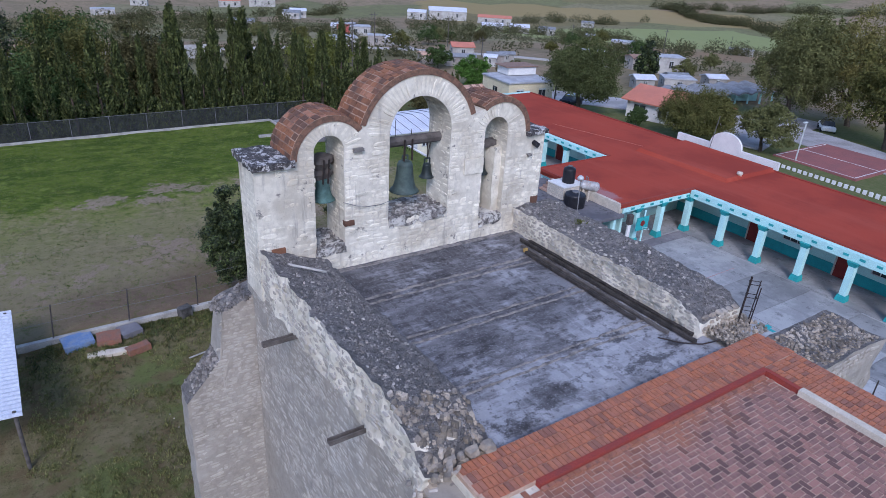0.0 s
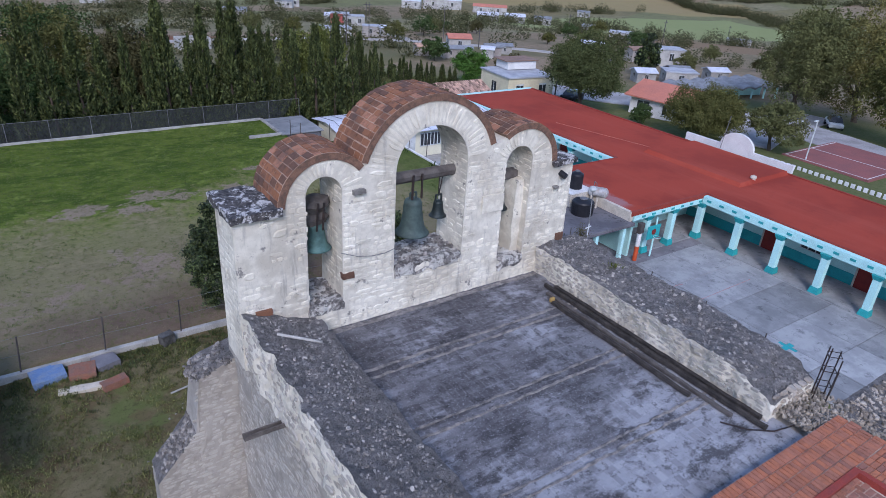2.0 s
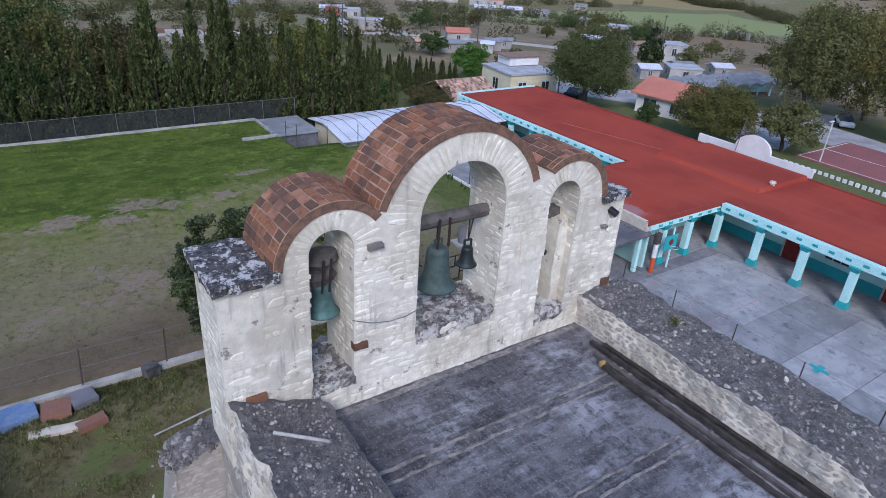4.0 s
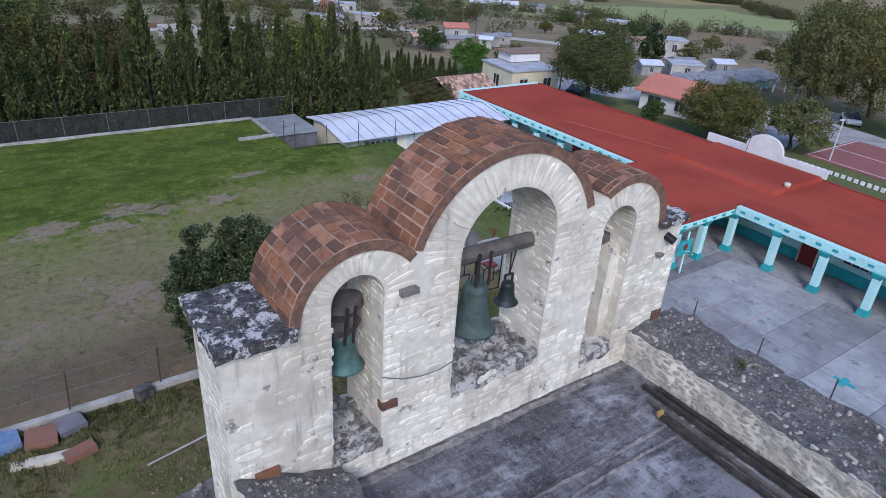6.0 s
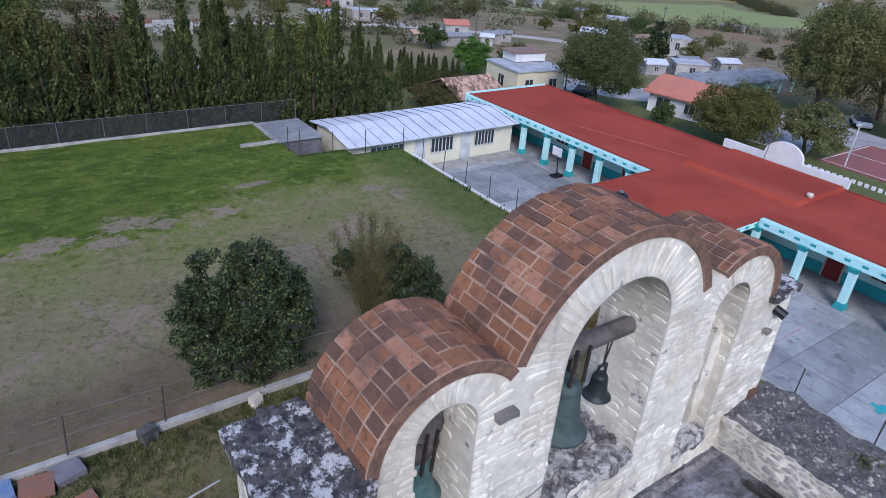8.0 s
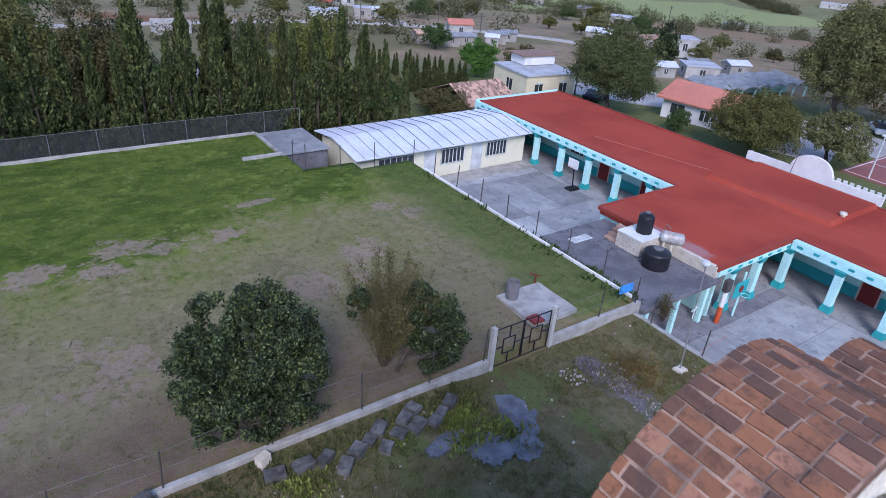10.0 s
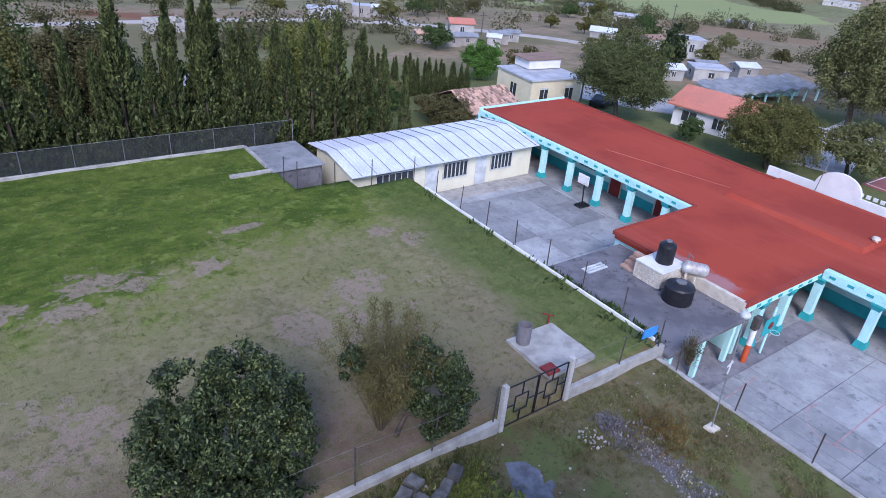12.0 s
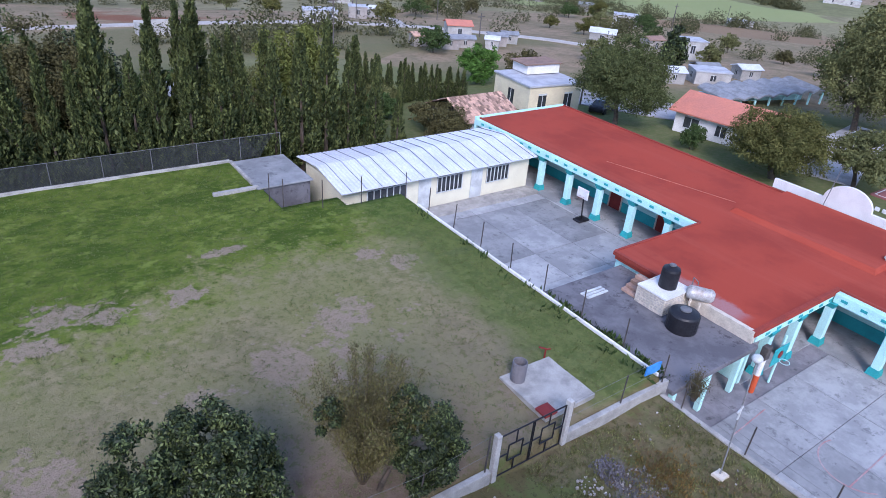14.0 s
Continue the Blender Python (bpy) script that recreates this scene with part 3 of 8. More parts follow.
def sp(name, bm, material, parent=school, label=""):
    """A part given in world places, hung under a thing that stands upright."""
    ob = part(name, bm, material, parent, label)
    root = parent
    off = Vector((0, 0, 0))
    while root:
        off += root.matrix_basis.translation
        root = root.parent
    ob.matrix_basis = Matrix.Translation(-off)
    return ob


EAVE = 0.5
sp("roof", boxes((31.95, 41.45, -25, 43.4, EAVE, 0.95), (24.6, 31.95, 14.1, 22.15, EAVE, 0.95)), M_RED, label="flat roof with a red waterproof coating")
step = bmesh.new()
box(step, 35.2, 41.4, 13.7, 22.4, 0.94, 1.2)
for v in step.verts:
    if v.co.z > 1.1:
        v.co.x += 0.3 if v.co.x < 36 else 0.0
        v.co.y += 0.2 if v.co.y < 15 else -0.2
sp("roof_step", step, M_RED)
sp("roof_edge", boxes((31.9, 32.06, 22.2, 43.4, 0.88, 1.0), (31.9, 32.06, -25, 13.95, 0.88, 1.0), (24.42, 32.0, 13.92, 14.12, 0.72, 1.0), (24.42, 24.62, 19.0, 22.2, 0.78, 1.0), (24.62, 31.9, 22.12, 22.26, 0.8, 0.99), (41.4, 41.58, -25, 43.4, 0.8, 1.03)), M_REDDARK)
sp("gallery_beam", boxes((31.58, 31.94, 22.28, 43.4, 0.42, 0.9), bevel=0.01), M_AQUA)
sp("gallery_beam", boxes((31.5, 31.94, -25, 13.9, 0.36, 0.9), bevel=0.01), M_AQUA)
sp("gallery_beam", boxes((24.7, 31.5, 13.94, 14.3, 0.34, 0.7), bevel=0.01), M_AQUA)
sp("gable_wall", boxes((31.6, 41.5, 43.42, 43.65, COURT, 1.06)), M_AQUA)
sp("classroom_wall", boxes((34.6, 34.85, 22.3, 43.5, COURT, EAVE), (34.6, 34.85, -25, 17.0, COURT, EAVE)), M_AQUAWALL)
sp("wall_base", boxes((34.56, 34.6, 22.3, 43.5, COURT, COURT + 0.75), (34.56, 34.6, -25, 16.9, COURT, COURT + 0.75)), M_TEAL, label="teal painted wall base")
sp("back_wall", boxes((41.2, 41.45, -25, 43.5, COURT, EAVE)), M_AQUAWALL)
sp("wing_wall", boxes((24.8, 25.0, 14.1, 22.2, COURT, EAVE), (25.0, 31.4, 22.0, 22.2, COURT, EAVE), (25.0, 34.6, 16.9, 17.1, COURT, EAVE)), M_AQUAWALL)
sp("gallery_floor", boxes((31.3, 34.6, 22.2, 43.5, -2.3, COURT + 0.03), (31.3, 34.6, -25, 17.0, -2.3, COURT + 0.03), (25, 31.3, 14.0, 17.0, -2.3, COURT + 0.03)), M_CONCRETE)


def column(x, y, top=0.4):
    c = new("column")
    c.parent = school
    c.matrix_basis = Matrix.Translation((x - 36, y - 20, 0))
    bm = bmesh.new()
    box(bm, -0.2, 0.2, -0.2, 0.2, 0.4, top - COURT, bevel=0.02)
    part("shaft", bm, M_AQUA, c)
    bm = bmesh.new()
    bmesh.ops.create_cone(bm, cap_ends=True, segments=4, radius1=0.42, radius2=0.34, depth=0.42, matrix=pose(0, 0, 0.21, 0, 0, 45))
    part("foot", bm, M_TEAL, c, "flared teal column foot")
    bm = bmesh.new()
    bmesh.ops.create_cone(bm, cap_ends=True, segments=4, radius1=0.29, radius2=0.44, depth=0.3, matrix=pose(0, 0, top - COURT - 0.15, 0, 0, 45))
    part("capital", bm, M_TEAL, c)
    return c


for y in (41.2, 38.35, 35.5, 32.65, 29.8, 26.95, 24.1):
    column(31.85, y)
for y in (13.9, 11.0, 8.15, 5.3, 2.4, -0.4, -3.3, -6.2):
    column(31.6, y)
for x in (28.85, 26.3):
    column(x, 14.15)


def beam_mark(x, y, z, along):
    bm = bmesh.new()
    box(bm, -0.02, 0.02, -0.16, 0.16, -0.07, 0.07)
    ob = part("beam_mark", bm, M_TEAL, school)
    ob.matrix_basis = Matrix.Translation((x - 36, y - 20, z - COURT)) @ pose(0, 0, 0, 0, 0, 0 if along == "y" else 90)


for k in range(22):
    beam_mark(31.57, 42.5 - k * 0.95, 0.7, "y") if 42.5 - k * 0.95 > 22.6 else None
for k in range(24):
    beam_mark(31.49, 13.4 - k * 0.95, 0.66, "y")
for k in range(7):
    beam_mark(25.6 + k * 0.95, 13.93, 0.52, "x")


def door(x, y, wide=1.0, high=2.1):
    d = sp("door", boxes((x - 0.06, x, y - wide / 2, y + wide / 2, COURT, COURT + high), bevel=0.01), M_REDDOOR, label="dark red metal door")
    f = bmesh.new()
    box(f, x - 0.09, x - 0.02, y - wide / 2 - 0.1, y - wide / 2, COURT, COURT + high + 0.1)
    box(f, x - 0.09, x - 0.02, y + wide / 2, y + wide / 2 + 0.1, COURT, COURT + high + 0.1)
    box(f, x - 0.09, x - 0.02, y - wide / 2, y + wide / 2, COURT + high, COURT + high + 0.1)
    sp("door_frame", f, M_PALE)


for y in (40.8, 30.4, 26.2, 10.2, 4.0, -1.0):
    door(34.55, y)


def dark_window(x, y, wide, low, high, parent=school):
    w = sp("window", boxes((x - 0.05, x, y - wide / 2, y + wide / 2, low, high)), M_GLASS, parent)
    f = bmesh.new()
    for k in range(5):
        yy = y - wide / 2 + k * wide / 4
        box(f, x - 0.08, x - 0.04, yy - 0.03, yy + 0.03, low, high)
    box(f, x - 0.08, x - 0.04, y - wide / 2, y + wide / 2, high - 0.05, high)
    box(f, x - 0.08, x - 0.04, y - wide / 2, y + wide / 2, low, low + 0.05)
    sp("window_frame", f, M_FRAME, parent)


for y in (33.2, 7.2, 1.4):
    dark_window(34.58, y, 2.0, COURT + 1.1, COURT + 2.2)

# white roof-top sign wall with a rounded middle
sign = thing("parapet_wall", (41.85, 18.65, 0.95), "white roof parapet with a rounded middle panel", "wall")
bm = bmesh.new()
outline = [(-4.9, 0), (4.8, 0), (4.8, 0.62), (1.5, 0.62)] + [(1.5 * math.cos(a), 0.62 + 1.15 * math.sin(a)) for a in [math.pi * k / 14 for k in range(1, 14)]] + [(-1.5, 0.62), (-4.9, 0.62)]
face = bm.faces.new([bm.verts.new((0, y, z)) for y, z in outline])
r = bmesh.ops.extrude_face_region(bm, geom=[face])
bmesh.ops.translate(bm, vec=(0.22, 0, 0), verts=[v for v in r["geom"] if isinstance(v, bmesh.types.BMVert)])
bmesh.ops.recalc_face_normals(bm, faces=bm.faces)
part("panel", bm, M_WHITEPAINT, sign)
part("mast", rods([((-0.3, 1.2, 0), (-0.3, 0.9, 3.0))], 0.03), M_WIRE, sign, "thin leaning flag mast")

# ---- tin-roofed classroom ----
tin = thing("classroom_block", (23, 39, COURT), "cream classroom block with a ribbed galvanised roof", "classroom building")
E0, RIDGE, E1 = 0.45, 1.0, 0.6
sp("wall", boxes((15.7, 31.2, 36.3, 36.5, COURT, 0.4), (15.7, 31.2, 41.2, 41.4, COURT, 0.62), (15.7, 15.9, 36.5, 41.2, COURT, 0.45)), M_CREAM, tin)
bm = bmesh.new()
for x in (15.7, 15.9):
    bm.faces.new([bm.verts.new((x, y, z)) for y, z in ((36.3, 0.3), (41.4, 0.6), (39.2, 0.9))])
sp("gable", bm, M_CREAM, tin)


def roof_pane(y0, z0, y1, z1, name):
    bm = bmesh.new()
    xs = np.linspace(15.4, 31.3, 118)
    grid = []
    for k, x in enumerate(xs):
        lift = 0.03 if k % 2 else 0.0
        grid.append((bm.verts.new((x, y0, z0 + lift)), bm.verts.new((x, y1, z1 + lift))))
    for a, b in zip(grid, grid[1:]):
        bm.faces.new((a[0], b[0], b[1], a[1]))
    r = bmesh.ops.extrude_face_region(bm, geom=bm.faces[:])
    bmesh.ops.translate(bm, vec=(0, 0, -0.05), verts=[v for v in r["geom"] if isinstance(v, bmesh.types.BMVert)])
    sp(name, bm, M_TIN, tin)


roof_pane(35.6, E0, 39.2, RIDGE, "roof_sheet")
roof_pane(39.2, RIDGE, 42.2, E1, "roof_sheet")
for k in range(15):
    x = 16.1 + k * 1.06
    s = bmesh.new()
    rod(s, (x, 35.62, E0 + 0.05), (x, 39.2, RIDGE + 0.05), 0.024, 4)
    sp("roof_seam", s, M_SEAM, tin)
    s = bmesh.new()
    rod(s, (x, 39.2, RIDGE + 0.05), (x, 42.15, E1 + 0.05), 0.024, 4)
    sp("roof_seam", s, M_SEAM, tin)
for x0, x1 in ((17.5, 20.4), (22.9, 25.0), (27.2, 29.2)):
    low, high = COURT + 1.05, COURT + 2.25
    w = sp("window", boxes((x0, x1, 36.24, 36.3, low, high)), M_GLASS, tin)
    f = bmesh.new()
    for k in range(7):
        xx = x0 + (x1 - x0) * k / 6
        box(f, xx - 0.03, xx + 0.03, 36.2, 36.25, low, high)
    box(f, x0, x1, 36.2, 36.25, high - 0.06, high)
    box(f, x0, x1, 36.2, 36.25, low, low + 0.06)
    sp("window_frame", f, M_FRAME, tin)
for x in (21.9, 26.3):
    sp("door", boxes((x - 0.5, x + 0.5, 36.24, 36.3, COURT, COURT + 2.3), bevel=0.01), M_FRAME, tin, "pale grey metal door")
tagged(link_mesh("walkway", boxes((19.5, 31.2, 34.9, 36.2, -2.3, COURT + 0.16)), M_KERB), "raised concrete walkway in front of the classrooms", "walkway", kind="structure")

# concrete cistern at the end of the field
cistern = thing("cistern", (12.6, 39.5, -1.0), "stained grey concrete cistern with a flat top", "water cistern")
sp("tank_body", wobble(boxes((11.08, 14.2, 37.45, 41.75, -1.2, 0.92), bevel=0.03), 0.02, 0.7), M_GREYROOF, cistern)
sp("lid_slab", boxes((10.85, 14.35, 37.3, 41.9, 0.924, 1.03), bevel=0.02), M_CONCRETE, cistern)

# flat slab roof beside the school wing, with tanks
terrace = thing("outbuilding", (21.5, 18, COURT), "low outbuilding with a grey concrete slab roof beside the school", "outbuilding")
sp("roof_slab", boxes((18.6, 24.6, 13.7, 21.7, 0.12, 0.36), bevel=0.03), M_GREYROOF, terrace)
sp("wall", boxes((18.7, 18.9, 14.2, 21.4, COURT, 0.12), (18.9, 24.4, 21.2, 21.4, COURT, 0.12), (18.9, 24.6, 17, 17.2, COURT, 0.12)), M_AQUAWALL, terrace)
for x in (19.2, 21.6, 24.0):
    sp("post", boxes((x - 0.12, x + 0.12, 13.9, 14.14, COURT, 0.12), bevel=0.01), M_AQUA, terrace)

# ---- church ----
ROOF_Z = 9.0
nave = thing("church_nave", (0, -3, YARD), "old stone church nave with ruined rubble parapets", "church")


def cp(name, bm, material, parent=None, label="", smooth=False):
    ob = sp(name, bm, material, parent or nave, label)
    if smooth:
        for p in ob.data.polygons:
            p.use_smooth = True
    return ob


def gridbox(x0, x1, y0, y1, z0, z1, step):
    """A box cut into small faces, so that it can be roughened."""
    bm = bmesh.new()
    nx, ny, nz = (max(1, round((b - a) / step)) for a, b in ((x0, x1), (y0, y1), (z0, z1)))
    seen = {}

    def v(i, j, k):
        if (i, j, k) not in seen:
            seen[i, j, k] = bm.verts.new((x0 + (x1 - x0) * i / nx, y0 + (y1 - y0) * j / ny, z0 + (z1 - z0) * k / nz))
        return seen[i, j, k]

    for k, flip in ((0, 1), (nz, 0)):
        for i in range(nx):
            for j in range(ny):
                f = [v(i, j, k), v(i + 1, j, k), v(i + 1, j + 1, k), v(i, j + 1, k)]
                bm.faces.new(f[::-1] if flip else f)
    for j, flip in ((0, 0), (ny, 1)):
        for i in range(nx):
            for k in range(nz):
                f = [v(i, j, k), v(i + 1, j, k), v(i + 1, j, k + 1), v(i, j, k + 1)]
                bm.faces.new(f[::-1] if flip else f)
    for i, flip in ((0, 1), (nx, 0)):
        for j in range(ny):
            for k in range(nz):
                f = [v(i, j, k), v(i, j + 1, k), v(i, j + 1, k + 1), v(i, j, k + 1)]
                bm.faces.new(f[::-1] if flip else f)
    return bm


def rough(bm, amount, scale, seed=0.0, octaves=3):
    for v in bm.verts:
        d = Vector((0, 0, 0))
        for o in range(octaves):
            d += noise.noise_vector((v.co + Vector((seed, seed * 2, 0))) * scale * 2 ** o) / 2 ** o
        v.co += d * amount
    return bm


# nave walls
cp("west_wall", rough(gridbox(-3.75, -2.6, -7.2, 0.9, -0.3, 8.9, 0.4), 0.04, 1.2), M_STONEBED)
cp("east_wall", rough(gridbox(3.2, 4.3, -7.2, 0.9, -0.3, 8.9, 0.4), 0.04, 1.2, 3), M_STONEBED)
cp("roof_bed", boxes((-2.7, 3.3, -6.8, 0.1, 8.6, ROOF_Z - 0.03)), M_ROOF)
cp("facade_wall", rough(gridbox(-3.74, 3.85, 0.02, 1.35, -0.3, 8.7, 0.4), 0.03, 1.2, 5), M_STONEBED)


def parapet(x0, x1, y0, y1, z0, zo, zi, seed, name, drop):
    """A thick broken parapet; its top leans from the outer height zo to the inner zi."""
    bm = gridbox(x0, x1, y0, y1, z0, 1.0 + z0, 0.11)
    for v in bm.verts:
        k = (v.co.x - x0) / (x1 - x0)
        top = zo + (zi - zo) * k
        end = max(0.0, (y0 + 1.2 - v.co.y) / 1.2)
        top -= drop * end * end
        top += 0.05 * noise.noise(Vector((v.co.x * 1.7, v.co.y * 1.3, seed)))
        v.co.z = z0 + (v.co.z - z0) * (top - z0)
    return cp(name, rough(bm, 0.075, 2.8, seed, 5), (M_RUBBLE, M_LIME))


def split_faces(ob, up=0.6):
    for p in ob.data.polygons:
        p.material_index = 0 if p.normal.z > up else 1


west_par = parapet(-3.8, -2.42, -6.55, 0.0, 8.75, 9.8, 9.42, 1, "west_parapet", 0.6)
east_par = parapet(3.08, 4.4, -5.95, 0.15, 8.75, 9.62, 9.66, 2, "east_parapet", 0.3)
split_faces(west_par)
split_faces(east_par)

# corner buttress at the facade
def buttress_top(x):
    return 7.95 + (x + 4.6) * 0.35 if x > -4.62 else max(5.75, 6.75 + (x + 4.62) * 1.15)


bm = gridbox(-5.48, -3.6, 1.0, 1.75, -0.3, 8.4, 0.2)
for v in bm.verts:
    if v.co.z > 5.0:
        v.co.z = 5.0 + (v.co.z - 5.0) / 3.4 * (buttress_top(v.co.x) - 5.0)
buttress = cp("buttress", rough(bm, 0.04, 1.5, 4), (M_RUBBLE, M_STONEBED))
split_faces(buttress, 0.6)

# low rubble buttress on the east side
east_but = cp("east_buttress", rough(gridbox(4.3, 8.7, -7.3, -5.9, -0.3, 8.0, 0.28), 0.09, 1.7, 6, 4), (M_RUBBLE, M_STONE))
split_faces(east_but)

# brick terrace over the next bay
bay = thing("brick_terrace", (1, -10, 8.7), "orange-brown brick terrace roof with a raised rim", "roof terrace")
sp("bed", boxes((-3.3, 4.15, -16, -6.55, 8.3, 9.04)), M_LIME, bay)
sp("bay_wall", boxes((-3.3, 4.1, -16, -6.6, -0.2, 8.3)), M_STONE, bay)
sp("floor_bed", boxes((-3.0, 3.0, -16, -7.5, 9.044, 9.05)), M_MORTAR, bay)

# ---- belfry ----
belfry = thing("belfry", (0, 0.5, 8.7), "whitewashed rubble-stone bell wall with three arches and brick barrel tops", "bell wall")
DEPTH = 1.0
HOLES = ((-2.185, 0.345, 11.79, 9.55), (0.085, 0.82, 11.98, 9.95), (2.26, 0.36, 11.77, 9.5))
TOPS = ((-2.12, 11.64, 0.86), (0.05, 11.8, 1.53), (2.38, 11.68, 0.87))


def arc(cx, cz, r, a0, a1, n):
    return [(cx + r * math.cos(radians(a0 + (a1 - a0) * k / n)), cz + r * math.sin(radians(a0 + (a1 - a0) * k / n))) for k in range(n + 1)]


def hole(c, r, spring, sill):
    return [(c - r, sill)] + arc(c, spring, r, 180, 0, 18) + [(c + r, sill)]


def outline_loop():
    pts = [(-3.82, 8.6), (-3.82, 11.6), (-3.04, 11.64)]
    (a, az, ar), (b, bz, br), (c, cz, cr) = TOPS
    pts += arc(a, az, ar - 0.04, 176, 47, 16) + [(-1.46, 12.26)]
    pts += arc(b, bz, br - 0.06, 161, 19, 24) + [(1.7, 12.26)]
    pts += arc(c, cz, cr - 0.04, 124, 5, 14) + [(3.35, 11.62), (3.86, 11.58), (3.86, 8.6)]
    return pts


def slab(loops, y0, y1):
    bm = bmesh.new()
    edges = []
    for loop in loops:
        vs = [bm.verts.new((x, y0, z)) for x, z in loop]
        edges += [bm.edges.new((a, b)) for a, b in zip(vs, vs[1:] + vs[:1])]
    bmesh.ops.triangle_fill(bm, edges=edges, use_beauty=True)
    r = bmesh.ops.extrude_face_region(bm, geom=bm.faces[:])
    bmesh.ops.translate(bm, vec=(0, y1 - y0, 0), verts=[v for v in r["geom"] if isinstance(v, bmesh.types.BMVert)])
    bmesh.ops.recalc_face_normals(bm, faces=bm.faces)
    return bm


sp("bell_wall", slab([outline_loop()] + [hole(*h) for h in HOLES], 0.03, DEPTH), M_LIME, belfry)


def barrel(c, z, r, a0, a1, name):
    """The brick vault over one arch; its bare brick edge shows round the white ring."""
    bm = bmesh.new()
    low, high = r - 0.07, r + 0.06
    rows = []
    for k in range(31):
        a = radians(a0 + (a1 - a0) * k / 30)
        ca, sa = math.cos(a), math.sin(a)
        rows.append([bm.verts.new((c + q * ca, y, z + q * sa)) for q, y in ((low, 0.005), (high, 0.005), (high, 1.18), (low, 1.18))])
    fronts = []
    for p, q in zip(rows, rows[1:]):
        for k in range(4):
            f = bm.faces.new((p[k], p[(k + 1) % 4], q[(k + 1) % 4], q[k]))
            if k == 0:
                fronts.append(f)
    bm.faces.new(rows[0])
    bm.faces.new(rows[-1])
    bmesh.ops.recalc_face_normals(bm, faces=bm.faces)
    for f in fronts:
        f.material_index = 1
    return sp(name, bm, (M_DARKMORTAR, M_BRICKEDGE), belfry)


BARRELS = [barrel(*TOPS[0], 178, 40, "barrel_roof"), barrel(*TOPS[1], 162, 18, "barrel_roof"), barrel(*TOPS[2], 128, 0, "barrel_roof")]
sp("pier_cap", rough(gridbox(-3.88, -2.98, -0.09, 1.2, 11.58, 11.72, 0.05), 0.03, 4, 8), M_LICHEN, belfry, "lichen-blackened mortar cap")
sp("pier_cap", rough(gridbox(3.22, 3.92, -0.06, 1.05, 11.57, 11.68, 0.06), 0.03, 4, 9), M_LICHEN, belfry)


def bell(at, high, wide, material, label):
    b = thing("church_bell", at, label, "bell")
    prof = [(0.02, 1.0), (0.26, 0.99), (0.36, 0.95), (0.41, 0.88), (0.42, 0.86), (0.42, 0.84), (0.45, 0.62), (0.5, 0.38), (0.56, 0.24), (0.57, 0.225), (0.57, 0.21), (0.66, 0.1), (0.76, 0.04), (0.8, 0.0), (0.72, 0.0), (0.5, 0.2), (0.36, 0.6)]
    bm = lathe([(r * wide / 1.6, (z - 1) * high) for r, z in prof], 28)
    part("bell_body", bm, material, b, smooth=True)
    bm = rods([((-0.07, 0, -0.02), (-0.07, 0, 0.12)), ((0.07, 0, -0.02), (0.07, 0, 0.12)), ((-0.07, 0, 0.12), (0.07, 0, 0.12))], 0.022)
    part("crown", bm, material, b)
    bm = rods([((0, 0, -0.5 * high), (0, 0, -1.02 * high))], 0.015)
    part("clapper", bm, M_IRON, b)
    return b


bell((-2.13, 0.55, 11.05), 0.52, 0.56, M_BELL, "green verdigris bronze bell hung in the small arch")
bell((-0.02, 0.55, 11.17), 0.76, 0.72, M_GREYBELL, "large green-grey bronze bell hung from a timber beam")
bell((0.6, 0.55, 11.02), 0.35, 0.38, M_DARKBELL, "small dark bronze bell on an iron hanger")
bell((2.2, 0.55, 11.0), 0.45, 0.48, M_DARKBELL, "dark bronze bell hung in the small arch")
tagged(link_mesh("bell_beam", rough(rod(bmesh.new(), (-0.85, 0.54, 11.66), (1.05, 0.54, 11.66), 0.125, 9), 0.03, 3), M_OLDWOOD), "grey weathered timber bell beam across the arch", "beam")
tagged(link_mesh("bell_hanger", rods([((-0.04, 0.55, 11.3), (-0.04, 0.55, 11.6)), ((-0.13, 0.41, 11.2), (-0.12, 0.4, 11.72)), ((0.09, 0.41, 11.2), (0.08, 0.4, 11.72))], 0.025), M_IRON), "rusty iron straps on the bell beam", "hanger")

